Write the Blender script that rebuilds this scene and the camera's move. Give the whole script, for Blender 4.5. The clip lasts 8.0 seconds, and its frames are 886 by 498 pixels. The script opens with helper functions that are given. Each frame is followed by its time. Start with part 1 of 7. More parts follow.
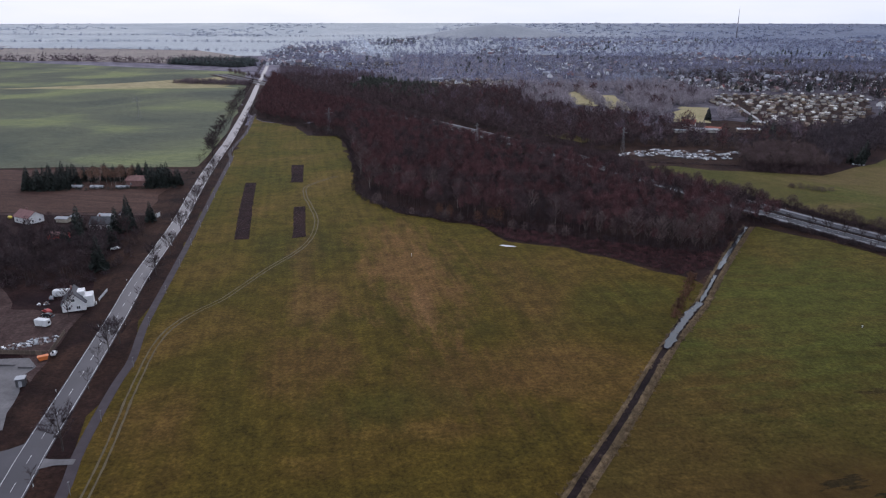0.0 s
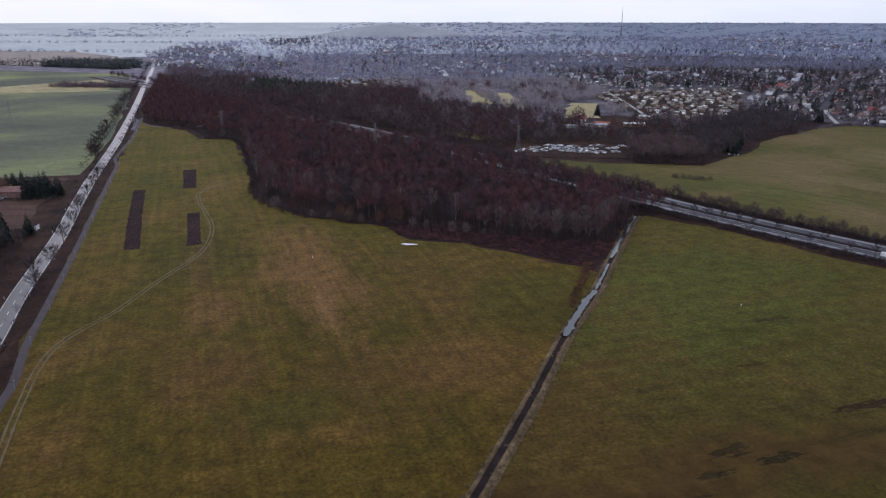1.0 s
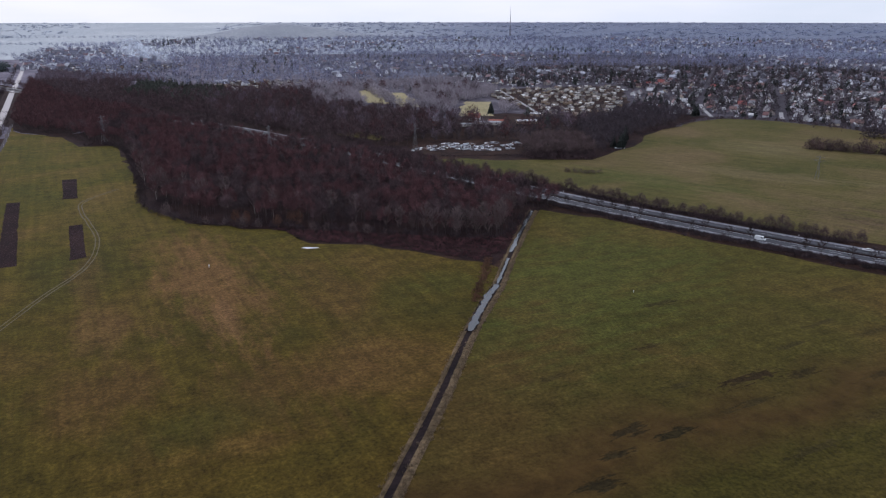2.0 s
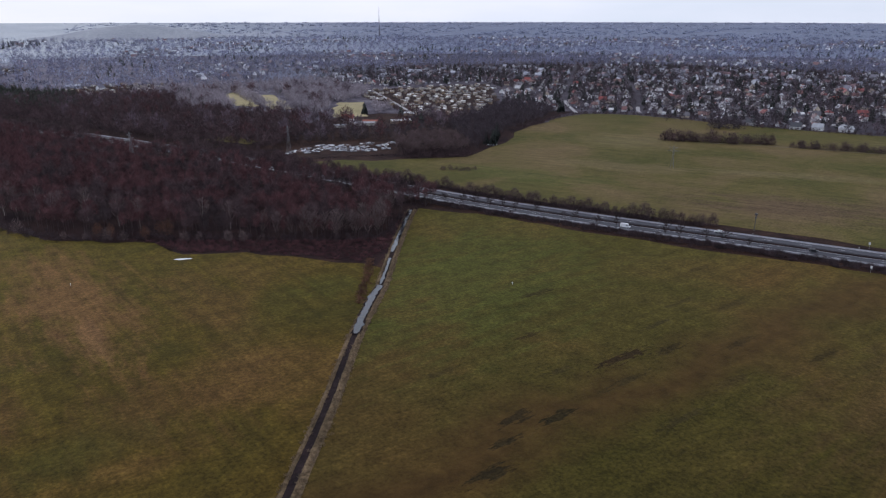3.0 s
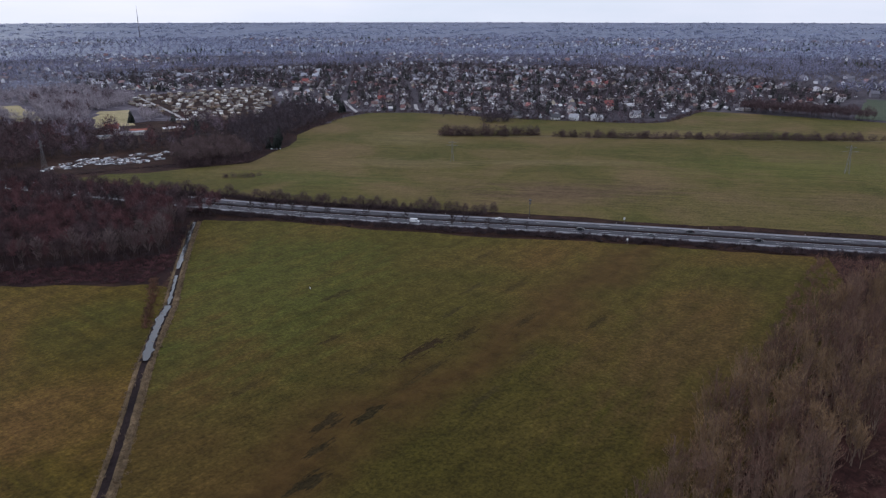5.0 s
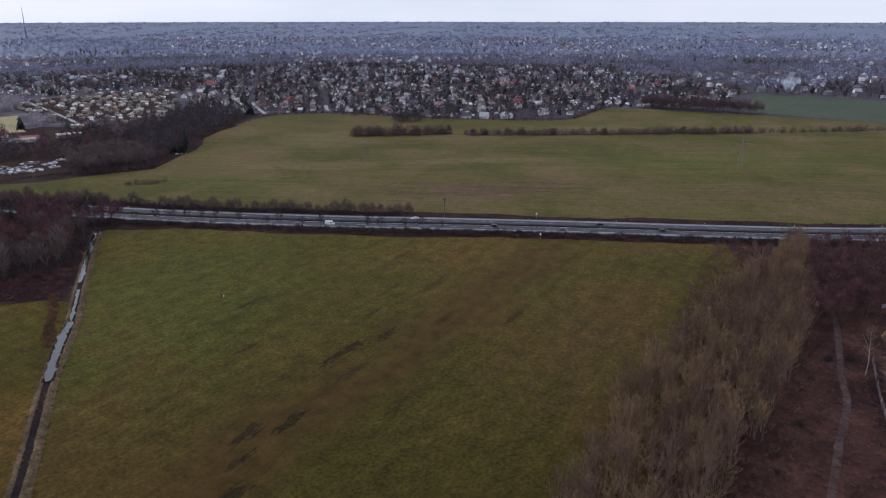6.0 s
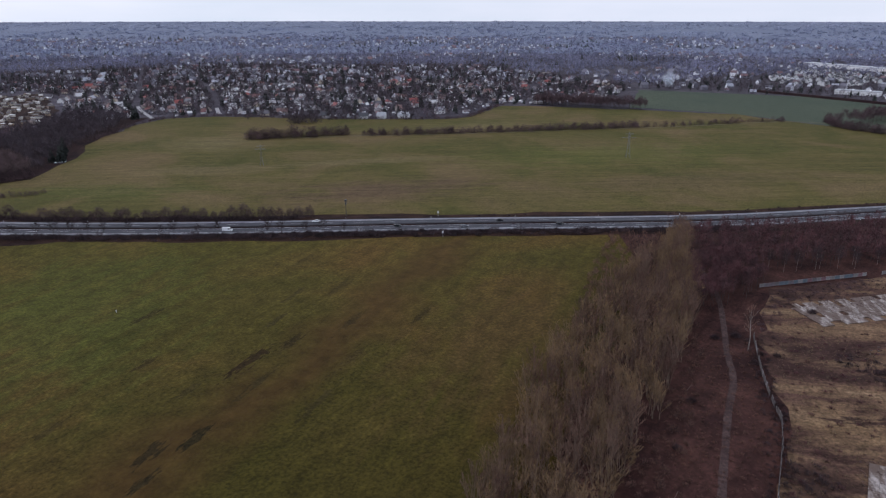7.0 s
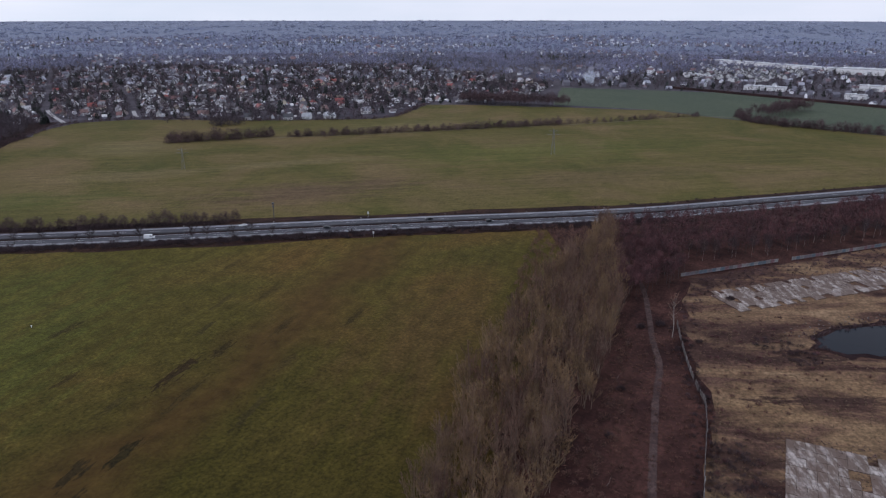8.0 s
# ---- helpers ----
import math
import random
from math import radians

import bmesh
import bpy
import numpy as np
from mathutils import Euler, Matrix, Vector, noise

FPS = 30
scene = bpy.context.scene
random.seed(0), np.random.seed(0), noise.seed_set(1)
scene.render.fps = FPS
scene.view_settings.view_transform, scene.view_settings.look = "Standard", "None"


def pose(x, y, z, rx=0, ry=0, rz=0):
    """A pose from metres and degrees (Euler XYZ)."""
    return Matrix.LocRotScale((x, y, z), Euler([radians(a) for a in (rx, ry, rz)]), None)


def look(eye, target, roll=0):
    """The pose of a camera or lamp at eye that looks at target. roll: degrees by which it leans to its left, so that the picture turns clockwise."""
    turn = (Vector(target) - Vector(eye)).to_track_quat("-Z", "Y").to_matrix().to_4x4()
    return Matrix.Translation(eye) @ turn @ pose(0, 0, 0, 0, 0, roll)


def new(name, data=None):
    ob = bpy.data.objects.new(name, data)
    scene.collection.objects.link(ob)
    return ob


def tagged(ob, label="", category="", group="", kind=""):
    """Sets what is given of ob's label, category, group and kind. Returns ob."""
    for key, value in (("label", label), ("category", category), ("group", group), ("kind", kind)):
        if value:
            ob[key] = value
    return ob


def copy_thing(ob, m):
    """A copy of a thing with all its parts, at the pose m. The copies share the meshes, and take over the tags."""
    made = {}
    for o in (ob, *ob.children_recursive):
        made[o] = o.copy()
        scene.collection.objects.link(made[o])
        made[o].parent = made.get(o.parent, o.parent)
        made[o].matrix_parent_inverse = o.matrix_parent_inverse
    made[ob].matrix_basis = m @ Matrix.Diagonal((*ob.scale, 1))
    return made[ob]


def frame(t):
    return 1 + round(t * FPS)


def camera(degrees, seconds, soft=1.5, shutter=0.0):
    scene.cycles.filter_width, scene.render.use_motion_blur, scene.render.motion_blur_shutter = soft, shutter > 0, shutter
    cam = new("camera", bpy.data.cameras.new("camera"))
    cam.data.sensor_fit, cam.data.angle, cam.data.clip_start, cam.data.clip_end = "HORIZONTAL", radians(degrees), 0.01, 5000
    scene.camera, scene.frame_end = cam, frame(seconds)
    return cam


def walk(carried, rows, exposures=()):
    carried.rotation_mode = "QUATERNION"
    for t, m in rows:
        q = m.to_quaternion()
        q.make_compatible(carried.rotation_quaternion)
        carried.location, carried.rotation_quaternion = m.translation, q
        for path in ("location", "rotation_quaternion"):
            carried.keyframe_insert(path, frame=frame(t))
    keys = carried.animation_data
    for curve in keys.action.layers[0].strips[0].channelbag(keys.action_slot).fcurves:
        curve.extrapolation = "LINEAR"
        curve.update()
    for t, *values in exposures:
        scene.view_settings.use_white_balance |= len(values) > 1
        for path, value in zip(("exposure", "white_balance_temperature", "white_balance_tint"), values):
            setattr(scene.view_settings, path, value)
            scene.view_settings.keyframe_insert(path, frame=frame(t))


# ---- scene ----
cam = camera(64.3, 8.0, soft=1.2)
# seconds, eye x y z, tilt, lean, turn
PATH = [
    (0.0, -0.00, 0.00, 112.00, 71.78, 0.00, -1.49),
    (0.5, 0.59, -0.04, 111.93, 71.79, 0.00, -3.59),
    (1.0, 1.28, -0.89, 112.04, 71.73, 0.00, -9.62),
    (1.2, 1.25, -0.98, 112.06, 71.73, 0.00, -12.20),
    (2.3, 1.06, -1.46, 112.20, 71.72, 0.00, -20.02),
    (2.5, 1.03, -1.55, 112.22, 71.72, 0.00, -21.88),
    (3.0, 0.99, -1.82, 112.45, 71.72, 0.00, -28.13),
    (3.5, 0.85, -2.06, 112.75, 71.73, 0.00, -34.12),
    (4.0, 0.42, -1.85, 112.80, 71.73, 0.00, -39.14),
    (4.5, 0.17, -2.09, 113.08, 71.74, 0.00, -41.24),
    (5.0, 0.45, -2.52, 113.46, 71.72, 0.00, -45.59),
    (5.2, 0.39, -2.54, 113.54, 71.71, 0.00, -48.03),
    (6.3, 0.07, -2.62, 114.00, 71.66, 0.00, -54.36),
    (6.5, 0.01, -2.64, 114.08, 71.65, 0.00, -56.06),
    (7.0, -0.39, -2.62, 114.26, 71.63, 0.00, -61.00),
    (7.5, -0.96, -2.35, 114.49, 71.59, 0.00, -64.42),
    (8.0, -0.73, -2.60, 114.48, 71.57, 0.00, -66.91),
]
walk(cam, [(t, pose(*row)) for t, *row in PATH], exposures=[(0.0, 0.0, 5860, 25), (8.0, 0.0, 5860, 25)])

# ---------------------------------------------------------------- sky and light
SUN_AZIMUTH, SUN_HEIGHT = radians(-12), radians(32)
world = bpy.data.worlds.new("overcast_sky")
scene.world = world
world.use_nodes = True
wn, wl = world.node_tree.nodes, world.node_tree.links
wn.clear()
w_out = wn.new("ShaderNodeOutputWorld")
w_sky = wn.new("ShaderNodeTexSky")
w_sky.sky_type = "NISHITA"
w_sky.sun_disc = False
w_sky.sun_elevation, w_sky.sun_rotation = SUN_HEIGHT, SUN_AZIMUTH
w_clear = wn.new("ShaderNodeBackground")
w_clear.inputs["Strength"].default_value = 0.10
wl.new(w_sky.outputs["Color"], w_clear.inputs["Color"])
w_cloud = wn.new("ShaderNodeBackground")
w_cloud.inputs["Strength"].default_value = 1.06
w_co = wn.new("ShaderNodeTexCoord")
w_map = wn.new("ShaderNodeMapping")
w_map.inputs["Scale"].default_value = (1.6, 1.6, 9.0)
w_noise = wn.new("ShaderNodeTexNoise")
w_noise.inputs["Scale"].default_value = 2.2
w_noise.inputs["Detail"].default_value = 6.0
w_ramp = wn.new("ShaderNodeValToRGB")
w_ramp.color_ramp.elements[0].position, w_ramp.color_ramp.elements[0].color = 0.3, (0.79, 0.895, 0.885, 1)
w_ramp.color_ramp.elements[1].position, w_ramp.color_ramp.elements[1].color = 0.7, (0.935, 1.0, 0.975, 1)
wl.new(w_co.outputs["Generated"], w_map.inputs["Vector"])
wl.new(w_map.outputs["Vector"], w_noise.inputs["Vector"])
wl.new(w_noise.outputs["Fac"], w_ramp.inputs["Fac"])
# thin cloud is brightest round the hidden sun
w_dot = wn.new("ShaderNodeVectorMath")
w_dot.operation = "DOT_PRODUCT"
w_dot.inputs[1].default_value = (math.sin(SUN_AZIMUTH) * math.cos(SUN_HEIGHT), math.cos(SUN_AZIMUTH) * math.cos(SUN_HEIGHT), math.sin(SUN_HEIGHT))
w_glow = wn.new("ShaderNodeMapRange")
w_glow.inputs["From Min"].default_value, w_glow.inputs["From Max"].default_value = 0.2, 1.0
w_glow.inputs["To Min"].default_value, w_glow.inputs["To Max"].default_value = 0.85, 0.93
wl.new(w_co.outputs["Generated"], w_dot.inputs[0])
wl.new(w_dot.outputs["Value"], w_glow.inputs["Value"])
w_mul = wn.new("ShaderNodeVectorMath")
w_mul.operation = "SCALE"
wl.new(w_ramp.outputs["Color"], w_mul.inputs[0])
wl.new(w_glow.outputs["Result"], w_mul.inputs["Scale"])
wl.new(w_mul.outputs["Vector"], w_cloud.inputs["Color"])
w_mix = wn.new("ShaderNodeMixShader")
w_mix.inputs["Fac"].default_value = 0.93
wl.new(w_clear.outputs[0], w_mix.inputs[1])
wl.new(w_cloud.outputs[0], w_mix.inputs[2])
wl.new(w_mix.outputs[0], w_out.inputs["Surface"])

sun_data = bpy.data.lights.new("sun", "SUN")
sun_data.energy, sun_data.angle, sun_data.color = 0.8, radians(12), (1.0, 0.95, 0.88)
sun = new("sun", sun_data)
sun.matrix_world = look((math.sin(SUN_AZIMUTH) * math.cos(SUN_HEIGHT) * 500,
                         math.cos(SUN_AZIMUTH) * math.cos(SUN_HEIGHT) * 500,
                         math.sin(SUN_HEIGHT) * 500), (0, 0, 0))

# ---------------------------------------------------------------- materials


def nodes_of(name):
    m = bpy.data.materials.new(name)
    m.use_nodes = True
    nt = m.node_tree
    return m, nt.nodes, nt.links, nt.nodes["Principled BSDF"]


def ramp(n, stops):
    r = n.new("ShaderNodeValToRGB")
    e = r.color_ramp.elements
    while len(e) < len(stops):
        e.new(0.5)
    for k, (pos, col) in enumerate(stops):
        e[k].position, e[k].color = pos, (*col, 1)
    return r


def tex(n, l, scale, detail=5.0, stretch=(1, 1, 1), turn=0.0, space="Object", rough=0.55, warp=0.0):
    co, mp, nz = n.new("ShaderNodeTexCoord"), n.new("ShaderNodeMapping"), n.new("ShaderNodeTexNoise")
    mp.vector_type = "TEXTURE"
    mp.inputs["Scale"].default_value = [1 / q for q in stretch]
    mp.inputs["Rotation"].default_value = (0, 0, radians(turn))
    nz.inputs["Scale"].default_value, nz.inputs["Detail"].default_value = scale, detail
    nz.inputs["Roughness"].default_value, nz.inputs["Distortion"].default_value = rough, warp
    source = n.new("ShaderNodeNewGeometry").outputs["Position"] if space == "World" else co.outputs[space]
    l.new(source, mp.inputs["Vector"])
    l.new(mp.outputs["Vector"], nz.inputs["Vector"])
    return nz.outputs["Fac"]


def blend(n, l, kind, fac, a, b):
    x = n.new("ShaderNodeMix")
    x.data_type, x.blend_type = "RGBA", kind
    for sock, v in ((x.inputs[0], fac), (x.inputs[6], a), (x.inputs[7], b)):
        if hasattr(v, "is_linked"):
            l.new(v, sock)
        elif isinstance(v, (int, float)):
            sock.default_value = v
        else:
            sock.default_value = (*v, 1)
    return x.outputs[2]


def bump(n, l, bsdf, fac, strength, distance):
    b = n.new("ShaderNodeBump")
    b.inputs["Strength"].default_value, b.inputs["Distance"].default_value = strength, distance
    l.new(fac, b.inputs["Height"])
    l.new(b.outputs["Normal"], bsdf.inputs["Normal"])


def plain(name, col, rough=0.7, vary=0.25, scale=1.5, metal=0.0, per_object=0.0, island=0.0, fine=8.0):
    """A surface with two scales of grain; per_object and island vary its brightness from thing to thing and piece to piece."""
    m, n, l, b = nodes_of(name)
    big, small = tex(n, l, scale, 4), tex(n, l, scale * fine, 6)
    lo, hi = [c * (1 - vary) for c in col], [min(1, c * (1 + vary)) for c in col]
    c = ramp(n, [(0.3, lo), (0.7, hi)])
    l.new(big, c.inputs["Fac"])
    g = ramp(n, [(0.25, (0.75, 0.75, 0.75)), (0.75, (1.2, 1.2, 1.2))])
    l.new(small, g.inputs["Fac"])
    out = blend(n, l, "MULTIPLY", min(1.0, vary * 2), c.outputs["Color"], g.outputs["Color"])
    for amount, source in ((per_object, ("ShaderNodeObjectInfo", "Random")), (island, ("ShaderNodeNewGeometry", "Random Per Island"))):
        if amount:
            o = n.new(source[0])
            r = ramp(n, [(0.0, [1 - amount] * 3), (1.0, [1 + amount] * 3)])
            l.new(o.outputs[source[1]], r.inputs["Fac"])
            out = blend(n, l, "MULTIPLY", 1.0, out, r.outputs["Color"])
    l.new(out, b.inputs["Base Color"])
    b.inputs["Roughness"].default_value, b.inputs["Metallic"].default_value = rough, metal
    bump(n, l, b, small, 0.3, 0.05)
    return m


def choice(name, cols, rough=0.7, source="object", vary=0.2, scale=0.6):
    """One of several colours a thing or a piece, with weathering."""
    m, n, l, b = nodes_of(name)
    o = n.new("ShaderNodeObjectInfo" if source == "object" else "ShaderNodeNewGeometry")
    r = n.new("ShaderNodeValToRGB")
    r.color_ramp.interpolation = "CONSTANT"
    e = r.color_ramp.elements
    while len(e) < len(cols):
        e.new(0.5)
    for k, col in enumerate(cols):
        e[k].position, e[k].color = k / len(cols), (*col, 1)
    l.new(o.outputs["Random" if source == "object" else "Random Per Island"], r.inputs["Fac"])
    g = ramp(n, [(0.3, (1 - vary,) * 3), (0.7, (1 + vary,) * 3)])
    l.new(tex(n, l, scale, 6), g.inputs["Fac"])
    l.new(blend(n, l, "MULTIPLY", 1.0, r.outputs["Color"], g.outputs["Color"]), b.inputs["Base Color"])
    b.inputs["Roughness"].default_value = rough
    return m


def blot(n, l, edge, x, y, wide, long, turn, amount, soft=0.8):
    """How much of a patch of other growth lies at a place: an oval with a frayed edge."""
    co, mp, size = n.new("ShaderNodeTexCoord"), n.new("ShaderNodeMapping"), n.new("ShaderNodeVectorMath")
    mp.vector_type = "TEXTURE"
    mp.inputs["Location"].default_value = (x, y, 0)
    mp.inputs["Rotation"].default_value = (0, 0, radians(turn))
    mp.inputs["Scale"].default_value = (wide, long, 50)
    size.operation = "LENGTH"
    l.new(co.outputs["Object"], mp.inputs["Vector"])
    l.new(mp.outputs["Vector"], size.inputs[0])
    fray, fade = n.new("ShaderNodeMath"), n.new("ShaderNodeMapRange")
    fray.operation = "MULTIPLY_ADD"
    fray.inputs[1].default_value = 3.4
    l.new(edge, fray.inputs[0])
    l.new(size.outputs["Value"], fray.inputs[2])
    for key, v in (("From Min", 2.35 - soft / 2), ("From Max", 2.35 + soft / 2), ("To Min", amount), ("To Max", 0.0)):
        fade.inputs[key].default_value = v
    l.new(fray.outputs[0], fade.inputs["Value"])
    return fade.outputs["Result"]


def turf(name, stops, patch, stripe_turn, tone=((0.8,) * 3, (1.2,) * 3), streak=1.0, band=None, grain=0.10, tone_ramp=None, blots=(), drawn=(1, 1, 1)):
    """Grassland: broad patches, streaks from mowing and driving, tufts; dark wet spots where asked."""
    m, n, l, b = nodes_of(name)
    broad = tex(n, l, patch, 6, drawn, stripe_turn, warp=0.6)
    c = ramp(n, stops)
    l.new(broad, c.inputs["Fac"])
    out = c.outputs["Color"]
    s = ramp(n, [(0.3, [1 - 0.22 * streak] * 3), (0.7, [1 + 0.22 * streak] * 3)])
    l.new(tex(n, l, grain, 6, (3.0, 0.09, 1), stripe_turn), s.inputs["Fac"])
    out = blend(n, l, "MULTIPLY", 1.0, out, s.outputs["Color"])
    mid = ramp(n, [(0.3, tone[0]), (0.7, tone[1])])
    l.new(tex(n, l, 0.14, 8, rough=0.7), mid.inputs["Fac"])
    out = blend(n, l, "MULTIPLY", 1.0, out, mid.outputs["Color"])
    tuft = tex(n, l, 0.75, 6, rough=0.75)
    f = ramp(n, [(0.36, (0.58, 0.60, 0.56)), (0.5, (0.96, 0.96, 0.95)), (0.64, (1.40, 1.39, 1.34))])
    l.new(tuft, f.inputs["Fac"])
    out = blend(n, l, "MULTIPLY", 1.0, out, f.outputs["Color"])
    if band:
        (ax, ay), offset, width, col = band
        co, xyz, warp = n.new("ShaderNodeTexCoord"), n.new("ShaderNodeVectorMath"), n.new("ShaderNodeMath")
        xyz.operation = "DOT_PRODUCT"
        xyz.inputs[1].default_value = (ax, ay, 0)
        l.new(co.outputs["Object"], xyz.inputs[0])
        warp.operation = "MULTIPLY_ADD"
        warp.inputs[1].default_value = width * 2.6
        l.new(tex(n, l, 0.022, 7, rough=0.62), warp.inputs[0])
        l.new(xyz.outputs["Value"], warp.inputs[2])
        far = n.new("ShaderNodeMapRange")
        dist = n.new("ShaderNodeMath")
        dist.operation = "SUBTRACT"
        dist.inputs[1].default_value = offset + width * 1.3
        l.new(warp.outputs[0], dist.inputs[0])
        mag = n.new("ShaderNodeMath")
        mag.operation = "ABSOLUTE"
        l.new(dist.outputs[0], mag.inputs[0])
        far.inputs["From Min"].default_value, far.inputs["From Max"].default_value = width * 0.1, width
        far.inputs["To Min"].default_value, far.inputs["To Max"].default_value = 0.85, 0.0
        l.new(mag.outputs[0], far.inputs["Value"])
        tint = blend(n, l, "MULTIPLY", 1.0, blend(n, l, "MULTIPLY", 1.0, mid.outputs["Color"], col), s.outputs["Color"])
        out = blend(n, l, "MIX", far.outputs["Result"], out, tint)
    if tone_ramp:
        # brightness drifts across the land, put into the colour; far out it paints haze
        (ax, ay), start, end, low, high = tone_ramp
        co, xyz, tone_at = n.new("ShaderNodeTexCoord"), n.new("ShaderNodeVectorMath"), n.new("ShaderNodeMapRange")
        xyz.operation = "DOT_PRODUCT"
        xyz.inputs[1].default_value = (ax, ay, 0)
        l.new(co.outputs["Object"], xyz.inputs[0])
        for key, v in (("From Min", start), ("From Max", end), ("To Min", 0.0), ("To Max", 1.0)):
            tone_at.inputs[key].default_value = v
        l.new(xyz.outputs["Value"], tone_at.inputs["Value"])
        out = blend(n, l, "MULTIPLY", 1.0, out, blend(n, l, "MIX", tone_at.outputs["Result"], low, high))
    if blots:
        ragged_edge = tex(n, l, 0.075, 8, (0.45, 1.6, 1), stripe_turn + 90, rough=0.72)
        grain_mul = blend(n, l, "MULTIPLY", 1.0, mid.outputs["Color"], f.outputs["Color"])
        grain_mul = blend(n, l, "MULTIPLY", 1.0, grain_mul, s.outputs["Color"])
        fine_edge = tex(n, l, 0.42, 8, (0.4, 1.5, 1), stripe_turn + 90, rough=0.7)
        for x, y, wide, long, turn, amount, col in blots:
            out = blend(n, l, "MIX", blot(n, l, *((ragged_edge, x, y, wide, long, turn, amount, 0.8) if min(wide, long) > 6 else (fine_edge, x, y, wide, long, turn, amount + 0.1, 0.3))), out, blend(n, l, "MULTIPLY", 1.0, grain_mul, col))
    l.new(out, b.inputs["Base Color"])
    b.inputs["Roughness"].default_value = 0.95
    b.inputs["Specular IOR Level"].default_value = 0.1
    bump(n, l, b, tuft, 0.6, 0.3)
    return m


def water(name, col, rough):
    m, n, l, b = nodes_of(name)
    b.inputs["Base Color"].default_value = (*col, 1)
    b.inputs["Roughness"].default_value, b.inputs["IOR"].default_value = rough, 1.45
    b.inputs["Specular IOR Level"].default_value = 1.0
    bump(n, l, b, tex(n, l, 0.8, 3), 0.05, 0.05)
    return m


M = {}
# brightness fall-off towards the camera is painted into the grass colour
M["meadow_west"] = turf("dry_meadow", [(0.30, (0.052, 0.041, 0.007)), (0.5, (0.071, 0.048, 0.008)), (0.68, (0.105, 0.059, 0.017))], 0.016, 10, tone=((0.58,) * 3, (1.42,) * 3), streak=0.8, grain=0.11, tone_ramp=((-0.3, 0.95), 90.0, 520.0, (0.90, 0.84, 0.82), (1.10, 1.30, 1.05)), blots=(
    (-8, 312, 26, 80, 10, 0.80, (0.145, 0.075, 0.028)), (-45, 264, 16, 30, 10, 0.60, (0.124, 0.066, 0.024)), (42, 285, 20, 55, 10, 0.55, (0.100, 0.055, 0.016)),
    (16, 205, 30, 30, 20, 0.55, (0.090, 0.046, 0.015)), (-38, 216, 22, 22, 10, 0.55, (0.098, 0.050, 0.017)), (-14, 188, 26, 14, 10, 0.60, (0.045, 0.041, 0.007)),
    (68, 268, 14, 48, -30, 0.55, (0.058, 0.050, 0.008)), (92, 275, 20, 16, 40, 0.60, (0.055, 0.053, 0.008)), (-2, 268, 7, 22, 10, 0.60, (0.164, 0.088, 0.037)), (-60, 330, 9, 60, 10, 0.5, (0.105, 0.058, 0.020))))
# painted fall-off here too: darker near the camera, brighter by the highway
M["meadow_east"] = turf("green_meadow", [(0.32, (0.043, 0.037, 0.006)), (0.5, (0.061, 0.047, 0.010)), (0.68, (0.081, 0.048, 0.013))], 0.011, -82, tone=((0.62,) * 3, (1.38,) * 3), streak=0.5, grain=0.09, band=((-0.10, 0.995), 128.0, 20.0, (0.059, 0.033, 0.010)), tone_ramp=((0.55, 0.83), 110.0, 380.0, (0.82, 0.78, 0.76), (1.22, 1.27, 1.15)), blots=(
    (150, 255, 95, 60, 30, 0.65, (0.060, 0.067, 0.012)), (225, 95, 80, 34, 8, 0.65, (0.076, 0.045, 0.015)), (185, 290, 50, 20, -30, 0.5, (0.056, 0.058, 0.010)),
    (168, 226, 11, 3.2, 8, 0.8, (0.029, 0.022, 0.006)), (141, 193, 9, 2.4, 8, 0.7, (0.031, 0.021, 0.006)), (160, 163, 16, 3.6, 8, 0.85, (0.027, 0.016, 0.006)), (178, 160, 12, 3.0, 8, 0.75, (0.031, 0.021, 0.006)),
    (117, 143, 10, 3.0, 8, 0.9, (0.021, 0.015, 0.005)), (106, 148, 9, 3.2, 8, 0.85, (0.024, 0.016, 0.006)), (96, 139, 7, 2.4, 8, 0.85, (0.023, 0.016, 0.006)), (85, 129, 9, 3.4, 8, 0.9, (0.023, 0.016, 0.006)),
    (180, 133, 14, 3.2, 8, 0.6, (0.034, 0.023, 0.007)), (205, 152, 16, 2.6, 8, 0.6, (0.034, 0.023, 0.007)), (232, 178, 14, 2.8, 8, 0.55, (0.034, 0.024, 0.007)), (99, 183, 10, 2.4, 8, 0.6, (0.034, 0.024, 0.007)), (253, 216, 12, 2.6, 8, 0.6, (0.034, 0.024, 0.007)), (190, 178, 12, 2.0, 8, 0.6, (0.033, 0.025, 0.008)), (150, 150, 14, 2.0, 8, 0.6, (0.033, 0.024, 0.008)), (136, 166, 12, 2.0, 8, 0.55, (0.034, 0.025, 0.008)), (215, 190, 16, 2.2, 8, 0.5, (0.036, 0.027, 0.009)), (150, 125, 16, 2.0, 8, 0.5, (0.036, 0.027, 0.009)), (222, 131, 12, 2.4, 8, 0.6, (0.034, 0.023, 0.007))))
